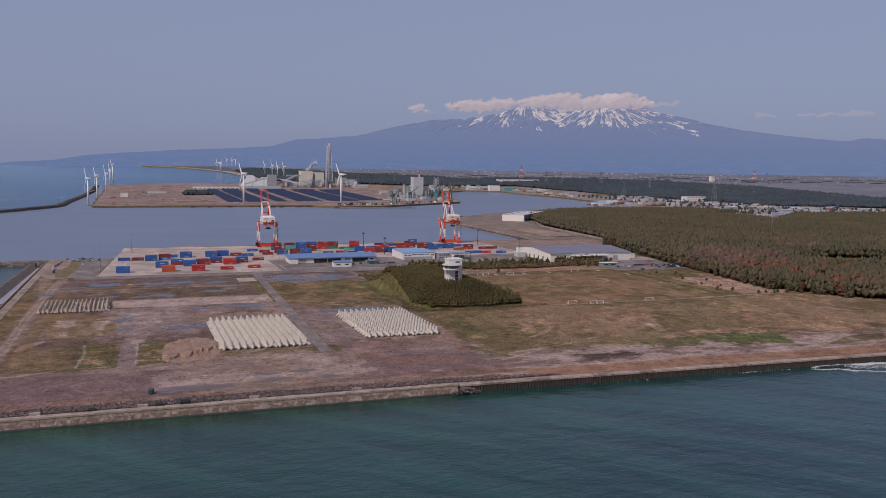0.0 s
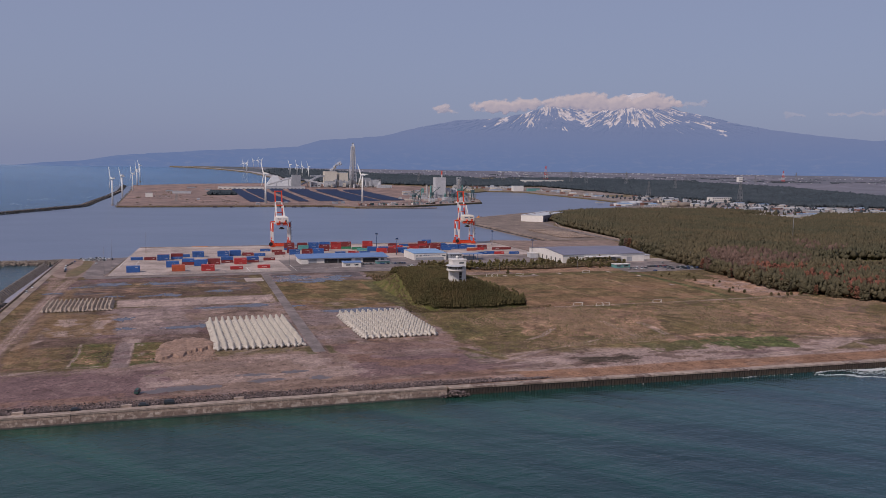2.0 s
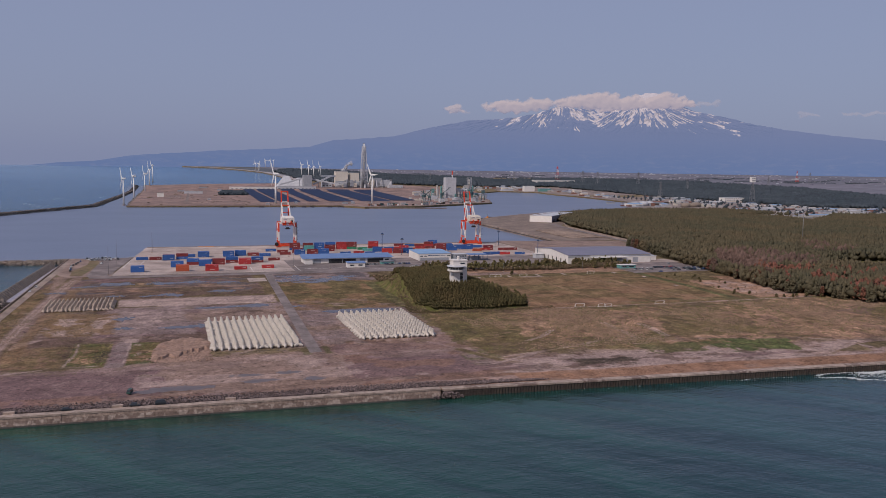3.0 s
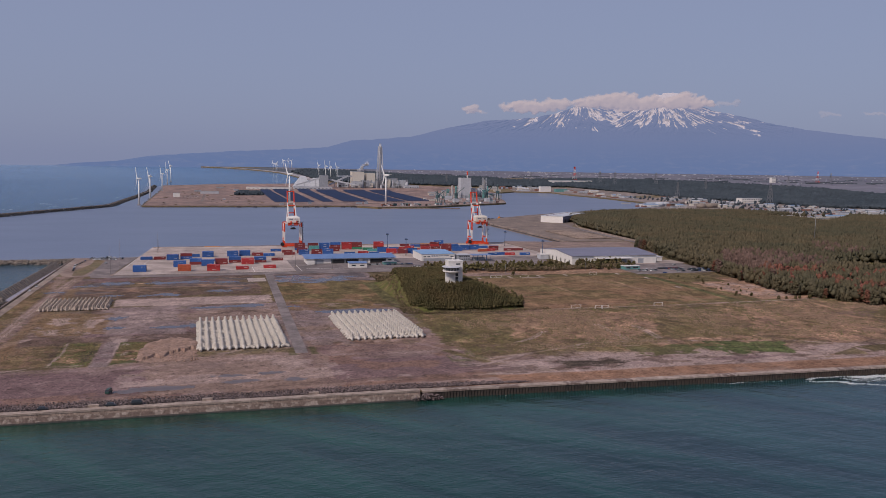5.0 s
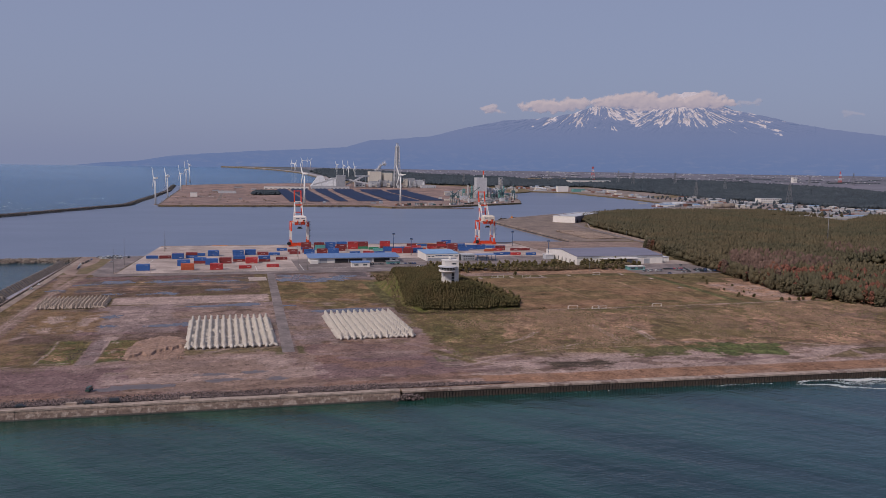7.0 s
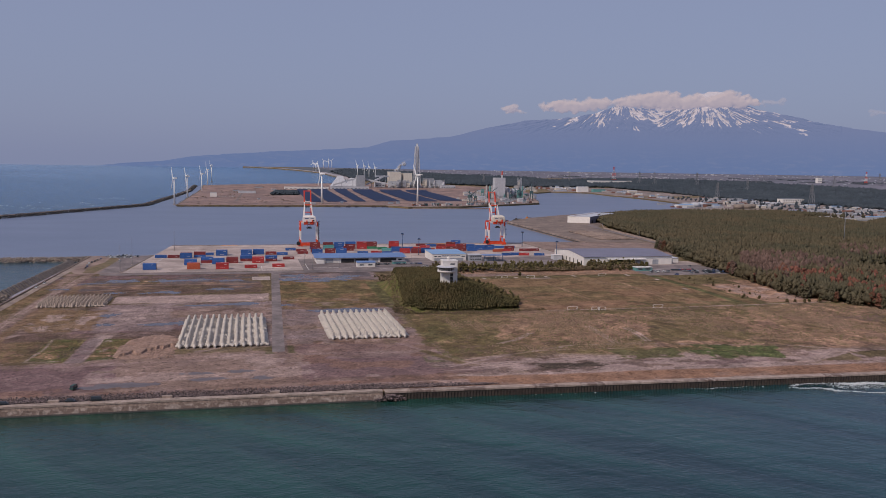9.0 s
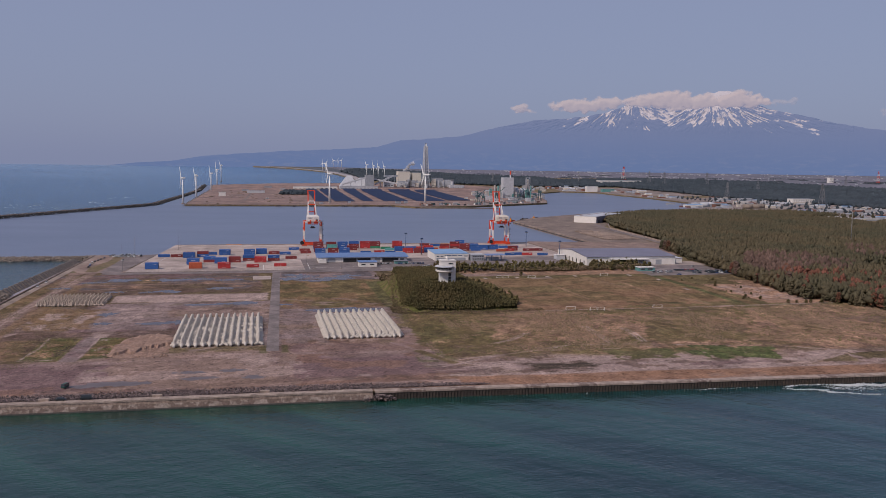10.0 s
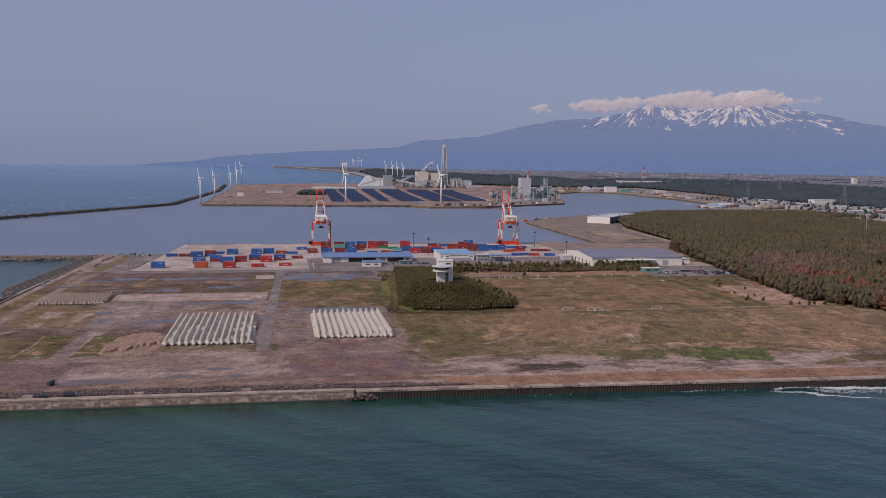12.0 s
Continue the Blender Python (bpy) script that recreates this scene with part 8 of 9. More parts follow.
e = [(x, y) for x, y in e if noise.noise(Vector((x * 0.012, y * 0.004, 3))) > -0.02]
lumps("island_scrub", [(x, y, G + 0.5 + bowl(x, y)) for x, y in e], [(ri.uniform(1.5, 4.5), ri.uniform(1.5, 5), ri.uniform(0.3, 1.1)) for _ in e], M["bank_bush"], "low bushes scattered over the island wasteland", "scrub", 25, 0.4)
for x, y, w, h in ((118, 2420, 8, 3), (40, 3100, 24, 6), (180, 3180, 18, 7), (120, 3300, 30, 6), (330, 2200, 8, 4), (455, 2180, 14, 6), (480, 2190, 9, 5), (250, 2140, 10, 4), (600, 2120, 12, 5)):
    hall("isl_shed", "small weathered shed on the island wasteland", x, y, w, 9, h, "grey", "redbrown" if h == 6 else "lightgrey")

# ---------------- woods ----------------
def inside(x, y, poly):
    r = np.zeros(len(x), bool)
    n = len(poly)
    for i in range(n):
        (x0, y0), (x1, y1) = poly[i], poly[(i + 1) % n]
        hit = ((y0 > y) != (y1 > y)) & (x < (x1 - x0) * (y - y0) / (y1 - y0 + 1e-12) + x0)
        r ^= hit
    return r


def wood(name, poly, spacing, height, blobs, mat, label, seed, z0=None, spread=0.36, holes=(), hvar=0.25, lift=None, up=1.0, jit=0.42):
    rs_ = np.random.RandomState(seed)
    xs, ys = [p[0] for p in poly], [p[1] for p in poly]
    gx, gy = np.meshgrid(np.arange(min(xs), max(xs), spacing), np.arange(min(ys), max(ys), spacing))
    x = gx.ravel() + rs_.uniform(-0.48, 0.48, gx.size) * spacing
    y = gy.ravel() + rs_.uniform(-0.48, 0.48, gx.size) * spacing
    k = inside(x, y, poly)
    for hp in holes:
        k &= ~inside(x, y, hp)
    x, y = x[k], y[k]
    h = height * rs_.uniform(1 - hvar, 1 + hvar, len(x))
    zb_ = np.array([bowl(a, b) + (lift(a, b) if lift else 0.0) for a, b in zip(x, y)]) + (G if z0 is None else z0)
    near = np.hypot(x - EYE.x, y - EYE.y) < 880
    c, s = [], []
    for b in range(blobs):
        k = near if b >= max(2, blobs // 2) else np.ones(len(x), bool)
        m, hh = int(k.sum()), h[k]
        t = rs_.rand(m) if 0 < b < blobs - 1 else np.full(m, 0.0 if b == 0 else 1.0)
        if b == 1:
            t[:] = 0.85
        off = spread * hh * (1.05 - 0.85 * t) * (0.15 if b == 1 else 0.62)
        a = rs_.uniform(0, 6.283, m)
        c.append(np.stack([x[k] + np.cos(a) * off, y[k] + np.sin(a) * off, zb_[k] + hh * (0.46 + 0.42 * t)], -1))
        q = spread * hh * (0.82 - 0.34 * t) * rs_.uniform(0.75, 1.25, m) * (1.2 if b == 0 else (0.9 if b == 1 else 0.72))
        s.append(np.stack([q, q, q * up * (1.0 + 0.75 * t)], -1))
    return lumps(name, np.concatenate(c), np.concatenate(s), mat, label, "wood", seed, jit, few=True, smooth=True)


WOOD = [(566, 515), (530, 585), (556, 720), (612, 985), (652, 1035), (700, 1330), (752, 1500), (800, 1575), (930, 1680), (1057, 1706), (1300, 1700), (1330, 1560), (1160, 1490), (1230, 1420), (1200, 1300), (1420, 1480), (1800, 1430), (1290, 985), (930, 670), (660, 470)]
CLEAR = [(702, 722), (712, 690), (735, 672), (800, 682), (860, 720), (850, 755), (790, 770), (740, 762)]
BARE_BELT = [(552, 660), (572, 650), (618, 715), (636, 790), (612, 795), (566, 722)]
RUSSET = [[(566, 672), (578, 655), (604, 640), (626, 652), (604, 690), (586, 690)], [(570, 596), (596, 572), (616, 588), (592, 616)], [(570, 552), (588, 526), (612, 540), (592, 566)]]
LANE = [(575, 652), (575, 642), (1500, 640), (1500, 652)]
wood("pine_wood", WOOD, 3.7, 11.5, 5, M["pine"], "broad dense wood of dark coastal pines", 41, holes=(CLEAR, LANE, BARE_BELT, *RUSSET), spread=0.32, hvar=0.2)
blob("clearing", 695, 865, 665, 775, M["grass"], "green clearing in the pine wood", seed=60, n=60)
# russet and bare trees scattered along the near edge of the wood
wood("russet_trees", [(540, 590), (560, 545), (600, 515), (690, 545), (670, 620), (640, 715), (600, 712), (552, 640)], 16, 12.5, 16, M["red_leaf"], "scattered russet-leaved trees among the pines", 42, up=0.7)
wood("bare_trees", [(590, 690), (650, 680), (700, 720), (690, 800), (640, 830), (600, 770)], 6, 12.5, 14, M["bare_twig"], "group of bare brown deciduous trees among the pines", 43)
for k, clump in enumerate(RUSSET):
    wood("russet_trees", clump, 6.2, 12.0, 18, M["red_leaf"], "clump of russet-leaved trees at the wood's edge", 160 + k, up=0.7, spread=0.3)
wood("bare_trees", BARE_BELT, 4.6, 11.0, 14, M["bare_twig"], "belt of bare mauve-brown trees along the wood", 57, up=1.1, spread=0.26)
wood("bare_trees", [(760, 780), (800, 790), (860, 835), (850, 900), (815, 890), (770, 830)], 8, 12, 10, M["bare_twig"], "mauve-brown bare trees deeper in the wood", 55)
wood("distant_pine_wood", [(1041, 3606), (1155, 3340), (1260, 3310), (1560, 3240), (1680, 2930), (1780, 2330), (1770, 1960), (2100, 1750), (2500, 1900), (2488, 2776), (2451, 2922), (2340, 3131), (2214, 3361), (2027, 3531), (1802, 3658), (1507, 3631), (1222, 3592)], 8, 11, 1, M["hazed_pine"], "long belt of distant pine woods", 44, jit=0.2, up=0.7, spread=0.72)
wood("distant_pine_wood", [(575, 3690), (700, 3600), (900, 3500), (1150, 3345), (1222, 3592), (1450, 3640), (1400, 3830), (1291, 3880), (1056, 4060), (835, 4355), (600, 4450), (520, 4300), (545, 4100), (560, 3900)], 8.5, 11, 1, M["hazed_pine"], "dark woods behind the power station", 45, jit=0.2, up=0.7, spread=0.72)
wood("island_grove", [(168, 2760), (254, 2760), (266, 3020), (186, 3020)], 6, 8, 2, M["hazed_pine"], "dark planted grove on the island", 47, spread=0.7, jit=0.2, up=0.6)


wood("town_trees", [(1420, 1540), (1860, 1540), (1900, 1800), (1720, 2600), (1480, 2600), (1420, 1900)], 44, 9, 2, M["hazed_pine"], "scattered dark trees between the works", 53, spread=0.5)
wood("town_trees", [(1190, 1500), (1400, 1490), (1420, 1560), (1200, 1570)], 30, 10, 2, M["pine"], "dark trees between the sheds", 54, spread=0.5)


# ---------------- single trees ----------------
def tree(x, y, h, kind, seed, label, group):
    r = np.random.RandomState(seed)
    t = thing("pine_tree" if kind == "pine" else ("deciduous_tree" if kind in ("red", "bare") else "shrub"), label, "tree" if kind != "shrub" else "shrub", x, y, G, r.uniform(0, 360), group)
    g = Geo()
    lean = Vector((r.uniform(-0.06, 0.06) * h, r.uniform(-0.06, 0.06) * h, 0))
    g.tube((0, 0, 0), lean * 0.5 + Vector((0, 0, h * 0.5)), h * 0.022, h * 0.015, 7, False)
    g.tube(lean * 0.5 + Vector((0, 0, h * 0.5)), lean + Vector((0, 0, h * 0.9)), h * 0.015, h * 0.004, 7, False)
    for i in range(5):
        a, z = r.uniform(0, 6.28), h * r.uniform(0.35, 0.7)
        g.beam((lean.x * z / h, lean.y * z / h, z), (math.cos(a) * h * 0.22, math.sin(a) * h * 0.22, z + h * 0.12), h * 0.012)
    part("trunk", g, M["trunk"], t)
    n = 84
    c, s = [], []
    for i in range(n):
        q = r.rand() ** 0.8
        rad = h * (0.27 if kind != "pine" else 0.24) * (1 - 0.62 * q) * math.sqrt(r.rand())
        a = r.uniform(0, 6.28)
        c.append((math.cos(a) * rad + lean.x * q, math.sin(a) * rad + lean.y * q, h * ((0.22 if kind in ("red", "bare") else 0.10) + 0.80 * q)))
        k = h * r.uniform(0.06, 0.115)
        s.append((k, k, k * 0.8))
    ob = lumps("crown", c, s, {"pine": M["young_pine"] if seed < 200 else M["pine"], "red": M["red_leaf"], "bare": M["bare_twig"], "shrub": M["shrub"]}[kind], "", "", seed + 1, 0.4, parent=t, few=True, smooth=True)
    return t


# the mound of young pines round the control tower
def mound(x, y):
    def st(t):
        t = min(1.0, max(0.0, t))
        return t * t * (3 - 2 * t)
    return 14.5 * st((y - 559) / 25) * st((728 - y) / 60) * st((x - 196) / 13) * st((286 - x) / 44)


bm = bmesh.new()
bmesh.ops.create_grid(bm, x_segments=50, y_segments=60, size=0.5)
for v in bm.verts:
    x, y = 240 + v.co.x * 104, 645 + v.co.y * 178
    v.co = Vector((x, y, G - 0.05 + mound(x, y) + 0.4 * noise.noise(Vector((x * 0.2, y * 0.2, 0))) * min(1, mound(x, y))))
me = bpy.data.meshes.new("pine_mound")
bm.to_mesh(me)
bm.free()
me.polygons.foreach_set("use_smooth", [True] * len(me.polygons))
tagged(add_ob("pine_mound", me, M["mound_soil"]), "grassy mound under the young pines", "mound", "", "structure")
forms = [tree(214 + 14 * i, 575, 6.5 + 0.4 * i, "pine", 100 + i, "young dark green pine on the mound", "pines round the control tower") for i in range(5)]
for f in forms:
    f.location.z = G + mound(f.location.x, f.location.y) - 0.2
GROVE = [(210, 722), (206, 664), (201, 612), (198, 588), (198, 574), (205, 562), (250, 560), (281, 566), (280, 585), (268, 620), (256, 650), (240, 690), (220, 724)]
HOLE = [(221, 583), (241, 584), (241, 597), (221, 597)]
rg = np.random.RandomState(61)
cand = []
for k in range(240):                                     # single trees along the foot and front of the mound
    q = rg.rand()
    x = 200 + 82 * q
    cand.append((x, (575 - 13 * smooth(0.0, 0.3, np.array(q)) + 6 * q) + rg.gamma(1.6, 4.5)))
for i, (x, y) in enumerate(cand[:200]):
    sc = rg.uniform(0.45, 0.75)
    o = copy_thing(forms[i % 5], pose(float(x), float(y), G + mound(x, y) - 0.2, 0, 0, rg.uniform(0, 360)))
    o.scale = (sc, sc, sc)
wood("pine_grove", GROVE, 1.3, 4.9, 5, M["young_pine"], "dense cover of young pines on the mound", 48, holes=(HOLE,), spread=0.19, hvar=0.12, lift=mound, up=1.3)
wood("shrub_belt", [(262, 640), (276, 600), (284, 575), (290, 590), (285, 660), (270, 720), (240, 760), (225, 750), (250, 700)], 3.2, 6.0, 9, M["shrub"], "dark bushes behind the mound beside the field", 50, up=0.55, spread=0.34, hvar=0.4)
wood("hedge", [(262, 792), (300, 776), (400, 778), (470, 790), (492, 800), (488, 812), (420, 800), (330, 792), (270, 806)], 3.4, 6.2, 10, M["shrub"], "thick ragged belt of dark green bushes on the bank", 49, up=0.6, spread=0.30, hvar=0.6, holes=([(408, 765), (432, 765), (438, 820), (418, 820)],))
wood("bank_grass", [(326, 771), (400, 768), (488, 782), (500, 796), (484, 800), (440, 788), (400, 779), (326, 778)], 1.7, 3.2, 6, M["bank_bush"], "tall dry brown grass and brushwood on the bank", 58, up=0.6, spread=0.36, hvar=0.5)
wood("bank_scrub", [(188, 560), (204, 554), (199, 570), (198, 590), (202, 630), (207, 680), (210, 724), (220, 745), (210, 768), (206, 745), (203, 690), (198, 640), (194, 600), (188, 578)], 1.75, 1.3, 5, M["bank_bush"], "tangle of dry grey-brown bushes on the mound bank", 51, up=0.55, spread=0.5, hvar=0.5, lift=mound)
wood("foot_scrub", [(200, 556), (240, 549), (300, 556), (300, 562), (250, 560), (216, 566)], 1.5, 1.0, 4, M["bank_bush"], "low dry bushes at the foot of the mound", 52, up=0.55, spread=0.5, hvar=0.5, lift=mound)
# hedge of shrubs and low pines in front of the warehouse
sform = [tree(300 + 20 * i, 790, 6.5, "shrub", 200 + i, "green bushy shrub on the grassy bank", "shrubs on the bank") for i in range(4)]
for i in range(70):
    x = 268 + 225 * (i + rg.rand()) / 70
    y = 780 + rg.normal(0, 9) + (8 if x > 400 else 0)
    if 300 < x < 330 and rg.rand() < 0.4:
        continue
    sc = rg.uniform(0.5, 1.3) * (1.15 if x > 395 or x < 300 else 0.8)
    o = copy_thing(sform[i % 4], pose(x, y, G, 0, 0, rg.uniform(0, 360)))
    o.scale = (sc * rg.uniform(1.0, 1.7), sc * 1.2, sc * rg.uniform(0.7, 1.0))
# shrubs in the sandy clearing and on the dry bank
for x, y, sc in [(480, 585, 0.6), (486, 592, 0.7), (492, 580, 0.8), (505, 562, 0.75), (511, 560, 0.7), (518, 558, 0.8), (524, 560, 0.75), (531, 557, 0.9), (500, 605, 0.5), (489, 618, 0.6), (512, 640, 0.6), (496, 655, 0.7), (506, 672, 0.6), (514, 690, 0.7), (498, 700, 0.6), (482, 690, 0.5), (543, 552, 0.9), (552, 549, 1.0)] + \
        [(206 + rg.uniform(-4, 5), 700 + 65 * q, rg.uniform(0.25, 0.45)) for q in rg.rand(24)] + [(rg.uniform(484, 535), rg.uniform(566, 700), rg.uniform(0.15, 0.34)) for q in rg.rand(40)]:
    o = copy_thing(sform[int(rg.randint(4))], pose(x, y, G, 0, 0, rg.uniform(0, 360)))
    o.scale = (sc * 1.2, sc * 1.2, sc * 0.65)
# edge trees of the wood
eform = [tree(545 + 4 * i, 570 + 30 * i, 12 + i, k, 300 + i, lb, "trees at the edge of the wood") for i, (k, lb) in enumerate((("pine", "dark pine at the edge of the wood"), ("red", "russet-leaved tree at the edge of the wood"), ("bare", "bare brown tree at the edge of the wood"), ("pine", "tall pine at the edge of the wood")))]
EDGE = [(566, 512), (532, 583), (556, 720), (612, 985), (652, 1035)]
for (ax, ay), (bx, by) in zip(EDGE, EDGE[1:]):
    n = int(math.hypot(bx - ax, by - ay) / 5)
    for i in range(n):
        q = (i + rg.rand()) / n
        x, y = ax + (bx - ax) * q + rg.uniform(-4, 3), ay + (by - ay) * q + rg.uniform(-3, 3)
        f = eform[int(rg.choice([0, 3, 1, 2], p=[0.42, 0.33, 0.14, 0.11] if y < 720 else [0.5, 0.45, 0.03, 0.02]))]
        o = copy_thing(f, pose(x, y, G, 0, 0, rg.uniform(0, 360)))
        sc = rg.uniform(0.6, 1.0)
        o.scale = (sc, sc, sc)

# low tufts of dry grass, too many to count
rt = np.random.RandomState(90)
def tufts(name, x0, x1, y0, y1, n, mat, label, smax, seed, tall=0.35, thr=-0.05):
    x, y = rt.uniform(x0, x1, n), rt.uniform(y0, y1, n)
    keep = np.array([noise.noise(Vector((a * 0.022, b * 0.036, seed))) + 0.5 * noise.noise(Vector((a * 0.09, b * 0.12, seed))) > thr for a, b in zip(x, y)])
    x, y = x[keep], y[keep]
    q = rt.uniform(0.12, smax * 0.5, len(x))
    lumps(name, np.stack([x, y, np.full(len(x), G + 0.1)], -1), np.stack([q * (2.0 if tall < 0.5 else 1.2), q, q * tall], -1), mat, label, "grass", seed, 0.45, few="sheaf")
tufts("reed_tufts", 215, 600, 428, 554, 42000, M["reed_tuft"], "tufts of dry brown reed grass", 0.95, 71, 1.5, 0.05)
tufts("weed_tufts", -27, -9, 449, 506, 420, M["grass_tuft"], "rank green weeds on the bare ground", 1.3, 76, 0.7, -1)
tufts("weed_tufts", 5, 18, 451, 502, 240, M["grass_tuft"], "rank green weeds beside the sand mound", 1.2, 77, 0.7, -1)
tufts("grass_tufts", 190, 560, 425, 560, 16000, M["grass_tuft"], "low green grass tufts between the reeds", 1.0, 72, 1.3, -0.2)
tufts("scrub_tufts", -88, 95, 672, 790, 7000, M["scrub_tuft"], "low tufts of dry scrub", 0.8, 73, 1.0)
tufts("scrub_tufts", -88, -20, 430, 620, 8000, M["scrub_tuft"], "low tufts of dry scrub near the shore track", 0.7, 74, 1.0)
tufts("bank_tufts", 290, 495, 742, 775, 1600, M["reed_tuft"], "dry grass on the bank", 1.3, 75)

# heap of sand beside the tetrapods, its front broken away
def step(a, b, t):
    t = min(1.0, max(0.0, (t - a) / (b - a)))
    return t * t * (3 - 2 * t)


bm = bmesh.new()
bmesh.ops.create_grid(bm, x_segments=120, y_segments=120, size=1)
for v in bm.verts:
    x, y = v.co.x, v.co.y
    rough = noise.fractal(Vector((x * 2.2, y * 2.2, 5)), 1.0, 2.0, 6)
    fine_ = noise.fractal(Vector((x * 9, y * 9, 2)), 1.0, 2.0, 4)
    e = step(0.0, 0.3, 1 - math.hypot(x, y * 0.96) ** 1.0 + 0.16 + 0.12 * rough) if math.hypot(x, y) > 0.6 else 1.0
    edge = -0.42 + 0.45 * x + 0.26 * noise.fractal(Vector((x * 3.2, 1, 3)), 1.0, 2.0, 5)
    k = 0.30 + 0.70 * step(edge - 0.05, edge + 0.05, y)
    hgt = e * (k * (1.7 + 0.7 * rough + 0.5 * x) + 0.35 * fine_ * (1.3 - k))
    v.co = Vector((31 + 16 * x + 2 * y, 476 + 29 * y, G - 0.15 + max(0.0, hgt)))
me = bpy.data.meshes.new("sand_mound")
bm.to_mesh(me)
bm.free()
me.polygons.foreach_set("use_smooth", [True] * len(me.polygons))
tagged(add_ob("sand_mound", me, M["mound_sand"]), "low eroded mound of brown sand", "sand mound")
rm = np.random.RandomState(66)
lumps("soil_clods", [(rm.uniform(12, 46), rm.uniform(446, 470), G + 0.2) for _ in range(160)], [(q, q, q * 0.7) for q in rm.gamma(2, 0.16, 160)], M["mound_sand"], "fallen clods of soil in front of the sand mound", "clods", 67, 0.4)

# ---------------- cars ----------------
CAR = {}
def car(x, y, rz, col, tall=False):
    key = (col, tall)
    if key not in CAR:
        cc = {"white": (0.65, 0.65, 0.64), "dark": (0.025, 0.03, 0.035), "silver": (0.32, 0.33, 0.34), "blue": (0.03, 0.06, 0.16), "red": (0.35, 0.03, 0.03), "green": (0.03, 0.07, 0.06)}[col]
        m = M.setdefault("car_" + col, material("car_paint_" + col, cc, rough=0.4, vary=0.03, spec=0.5 if max(cc) > 0.2 else 0.15))
        t = thing("van" if tall else "car", f"{col} {'van' if tall else 'car'} parked in the open", "van" if tall else "car", x, y, G + 0.4, rz, "parked cars")
        h0, h1 = (1.15, 2.0) if tall else (0.85, 1.45)
        L, W = (4.6, 1.75) if tall else (4.3, 1.7)
        g = Geo()
        prof = [(-L / 2, 0.3), (-L / 2, h0 - 0.1), (-L / 2 + 0.25, h0), (L / 2 - 0.2, h0 - 0.1), (L / 2, h0 - 0.35), (L / 2, 0.3)]
        g.poly([(a, -W / 2, b_) for a, b_ in prof])
        g.poly([(a, W / 2, b_) for a, b_ in prof])
        for (a, b_), (c, d) in zip(prof, prof[1:] + prof[:1]):
            g.poly([(a, -W / 2, b_), (c, -W / 2, d), (c, W / 2, d), (a, W / 2, b_)])
        part("body", g, m, t)
        g = Geo()
        x0, x1 = -L / 2 + (0.1 if tall else 0.55), L / 2 - (0.5 if tall else 1.25)
        lo = [(x0, -W / 2 + 0.05), (x1 + 0.5, -W / 2 + 0.05), (x1 + 0.5, W / 2 - 0.05), (x0, W / 2 - 0.05)]
        hi = [(x0 + 0.25, -W / 2 + 0.18), (x1, -W / 2 + 0.18), (x1, W / 2 - 0.18), (x0 + 0.25, W / 2 - 0.18)]
        for i in range(4):
            j = (i + 1) % 4
            g.poly([(*lo[i], h0 - 0.06), (*lo[j], h0 - 0.06), (*hi[j], h1), (*hi[i], h1)])
        part("window", g, M["glass"], t)
        g = Geo()
        g.box(hi[0][0], hi[1][0], hi[0][1], hi[2][1], h1 - 0.02, h1 + 0.05)
        part("roof", g, m, t)
        for sx in (-L * 0.31, L * 0.31):
            for sy in (-W / 2 + 0.02, W / 2 - 0.22):
                part("wheel", Geo().tube((sx, sy, 0.31), (sx, sy + 0.2, 0.31), 0.31, 0.31, 14), M["tyre"], t)
        CAR[key] = t
        return t
    return copy_thing(CAR[key], pose(x, y, G + 0.4, 0, 0, rz))


car(7, 389.5, 75, "green", True)
for x, rz, col, tall in ((-17, 2, "dark", False), (10, -2, "dark", False), (20.5, 0, "dark", True)):
    o = car(x, 367.6 - 0.02 * (x + 60), rz, col, tall)
    o.matrix_basis = pose(x, 368.2 - 0.02 * (x + 60), 4.62, 0, 0, rz)
rk = random.Random(9)
for i in range(16):
    car(2 + i * 3.4 + rk.uniform(-0.4, 0.4), 2585 + 14 * (i % 3), 90, rk.choice(("white", "silver", "dark", "white")), rk.random() < 0.4)
for i in range(34):
    car(-64 + rk.uniform(0, 34), rk.choice((938, 944, 950, 955)) + rk.uniform(-1, 1), rk.choice((90, 88, 92)), rk.choice(("white", "white", "silver", "dark", "silver")), rk.random() < 0.25)
for i in range(8):
    car(-68 + rk.uniform(-2, 2), 850 + i * 11 + rk.uniform(-2, 2), 95, rk.choice(("dark", "blue", "white")), rk.random() < 0.3)
car(-83, 720, 92, "white"); car(-82, 745, 92, "white"); car(-44, 905, 80, "white")
for i in range(18):
    if rk.random() < 0.85:
        car(513 + (i % 9) * 2.9, 752 + 9 * (i // 9), 90, rk.choice(("dark", "dark", "silver", "blue", "dark", "red")), rk.random() < 0.3)
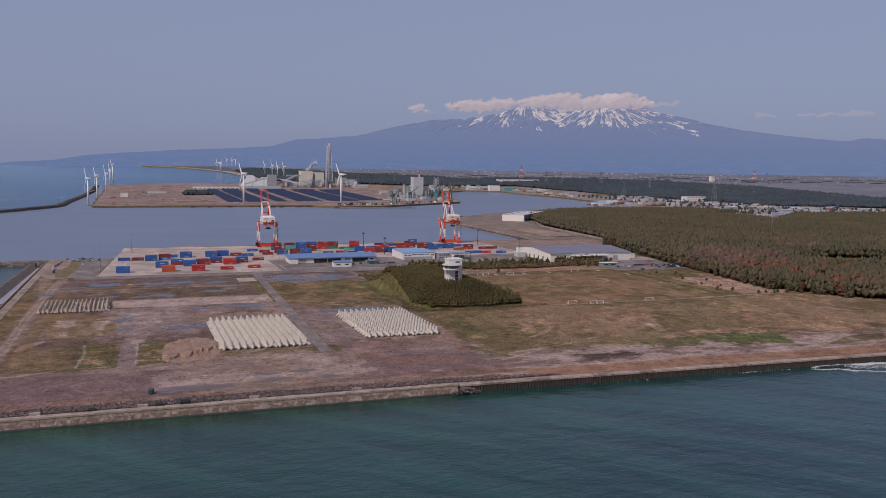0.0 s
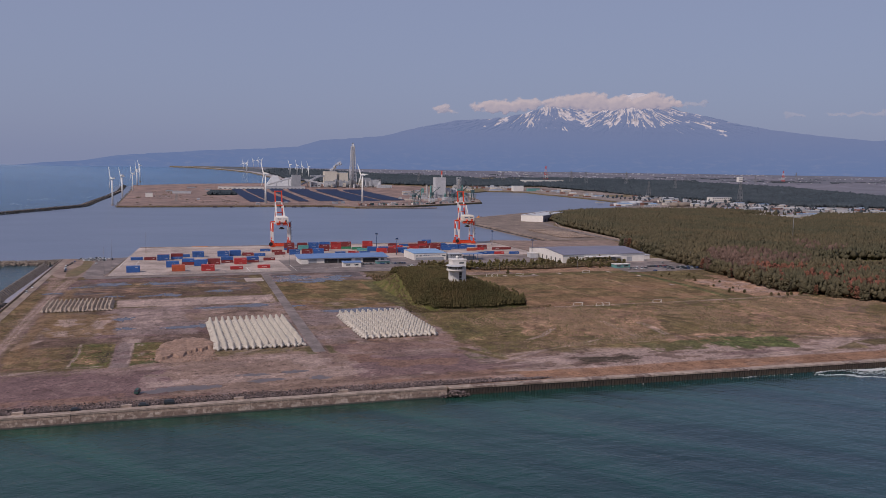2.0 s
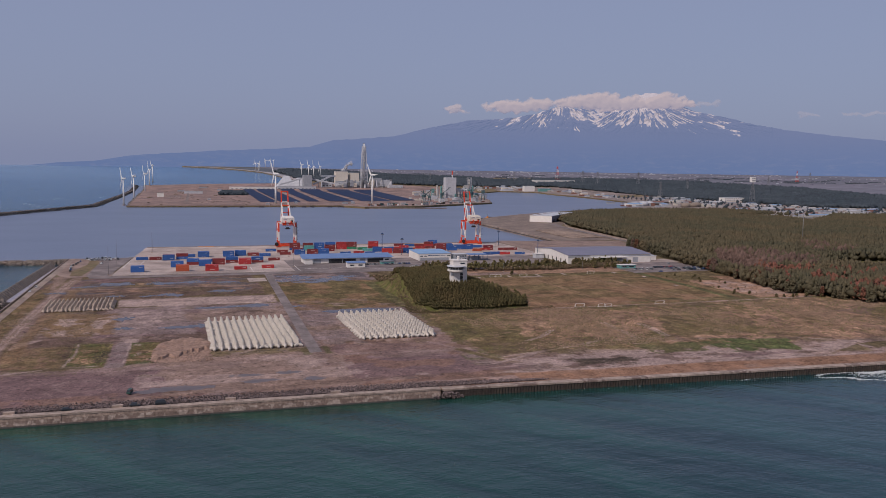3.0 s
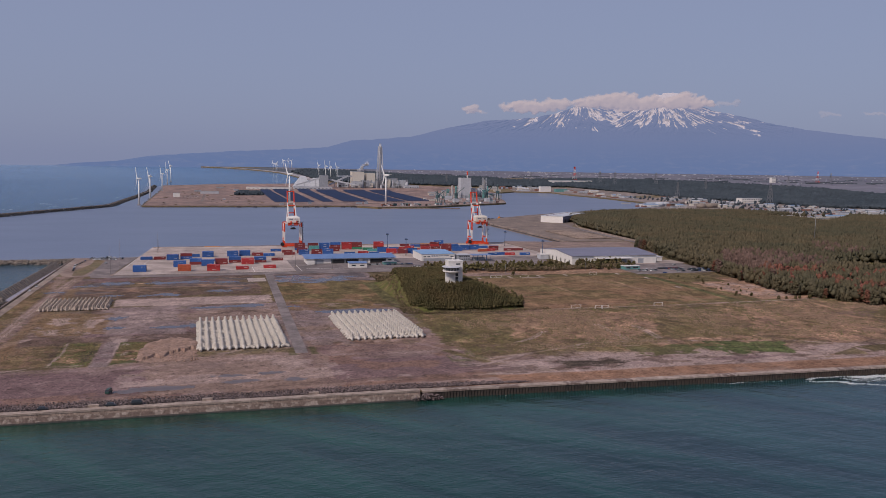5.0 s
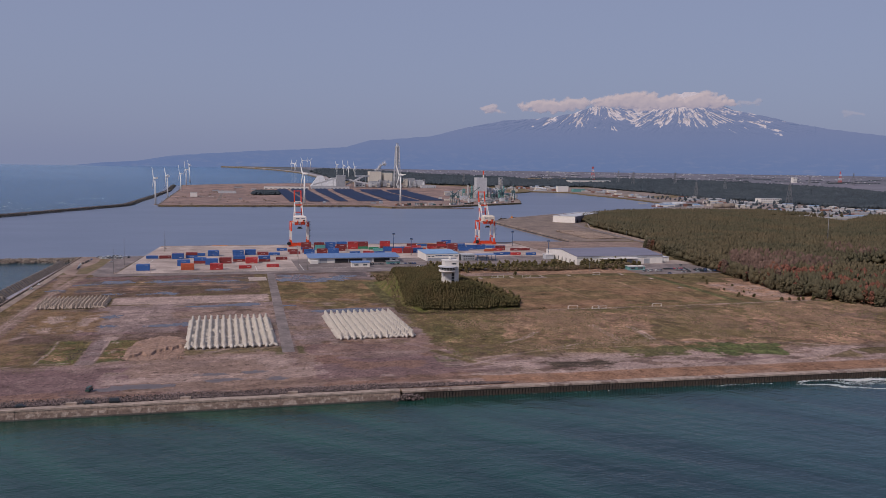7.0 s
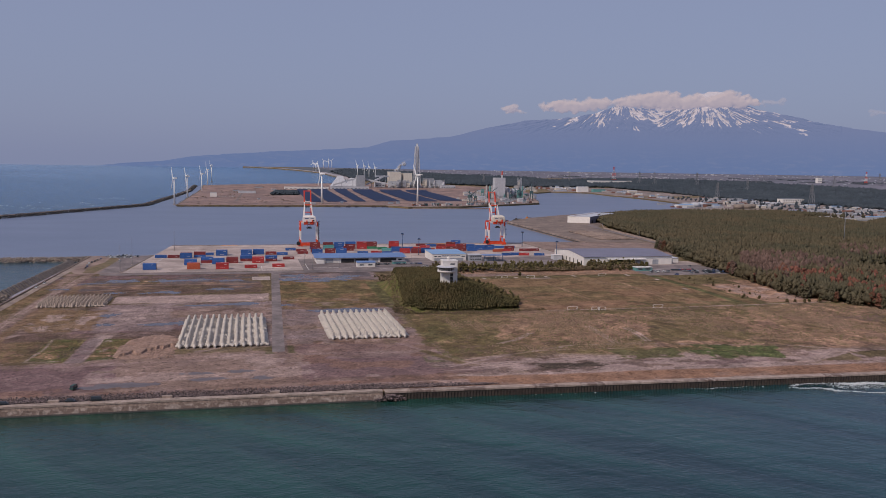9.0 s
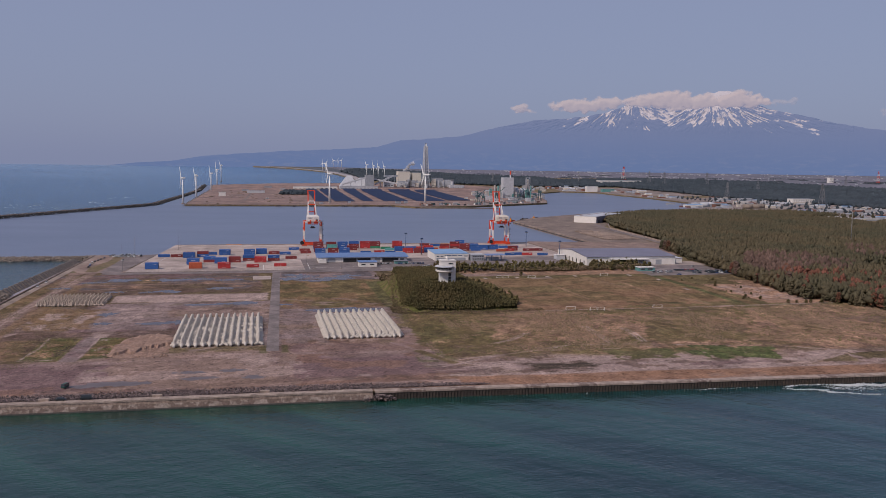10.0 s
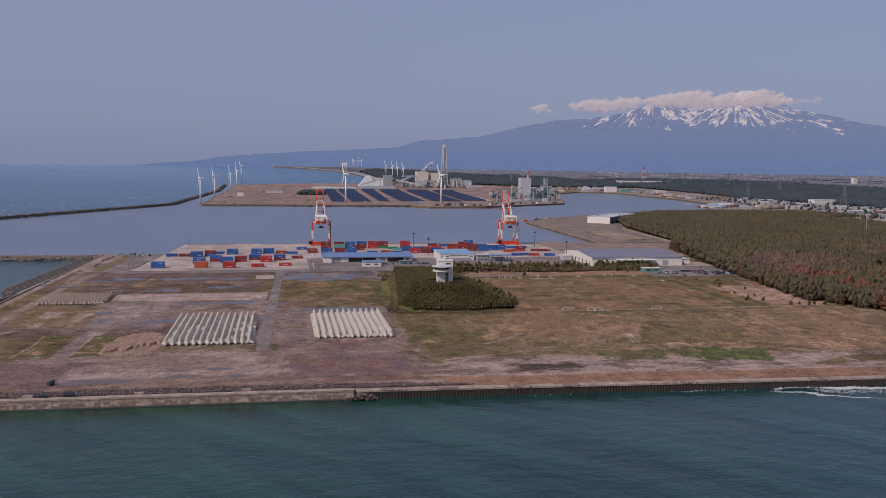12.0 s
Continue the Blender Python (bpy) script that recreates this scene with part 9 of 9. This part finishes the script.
for i in range(16):
    car(540 + (i % 8) * 3.0 + rk.uniform(-0.3, 0.3), 738 + 9 * (i // 8), 90, rk.choice(("dark", "silver", "blue", "white", "dark")), rk.random() < 0.4)
for i in range(5):
    car(482 + i * 4.6, 748 + rk.uniform(-2, 2), rk.uniform(0, 90), rk.choice(("white", "white", "silver")), True)
for x, y in ((548, 788), (520, 735), (528, 738), (536, 735), (500, 728), (560, 745), (566, 752)):
    car(x, y, rk.uniform(0, 360), rk.choice(("silver", "white", "dark", "blue")))
for x, y in ((262, 818), (267, 822), (272, 812)):
    car(x, y, 20, "white")
for i in range(22):
    car(205 + i * 2.6 + (6 if i > 10 else 0), 846 + rk.uniform(-0.5, 0.5), 90, rk.choice(("dark", "silver", "dark", "blue")))

# ---------------- playing field ----------------
def goal(x, y, rz=0, w=7.32):
    t = thing("football_goal", "white metal football goal with empty frame", "goal", x, y, G + 0.12, rz, "goals on the playing field")
    for sx in (0, w):
        part("post", Geo().box(sx - 0.09, sx + 0.09, -0.09, 0.09, 0, 2.44), M["white"], t)
        part("stay", Geo().beam((sx, 0, 2.3), (sx, 2.0, 0.1), 0.1), M["white"], t)
    part("crossbar", Geo().box(-0.09, w + 0.09, -0.09, 0.09, 2.35, 2.53), M["white"], t)
    part("ground_bar", Geo().box(0, w, 1.95, 2.07, 0, 0.12), M["white"], t)


for x, y, w in ((313, 728, 5.2), (319, 727.5, 5.2), (343, 726, 7.3), (419, 733, 7.3), (316, 556, 7.3), (333, 551, 5), (338.5, 550, 5), (384, 553, 7.3)):
    goal(x, y, -3, w)
for i, (x, y) in enumerate(((300, 728), (332, 731), (363, 733), (392, 735), (448, 734), (462, 700), (458, 640))):
    slab("field_slab", x, x + 3.2, y - 4, y + 4, "yard", "pale concrete path slab at the field edge")
ln = Geo()
for a, b in (((300, 570), (440, 566)), ((395, 720), (440, 566)), ((300, 718), (395, 720))):
    ln.beam((*a, G + 0.46), (*b, G + 0.30), 0.3, 0.02)
tagged(part("field_line", ln, M["soil_plain"]), "faint pale pitch marking on worn turf", "pitch line", "", "structure")
slab("gravel_area", 345, 366, 720, 727, "quay_concrete", "pale bare goal mouth")
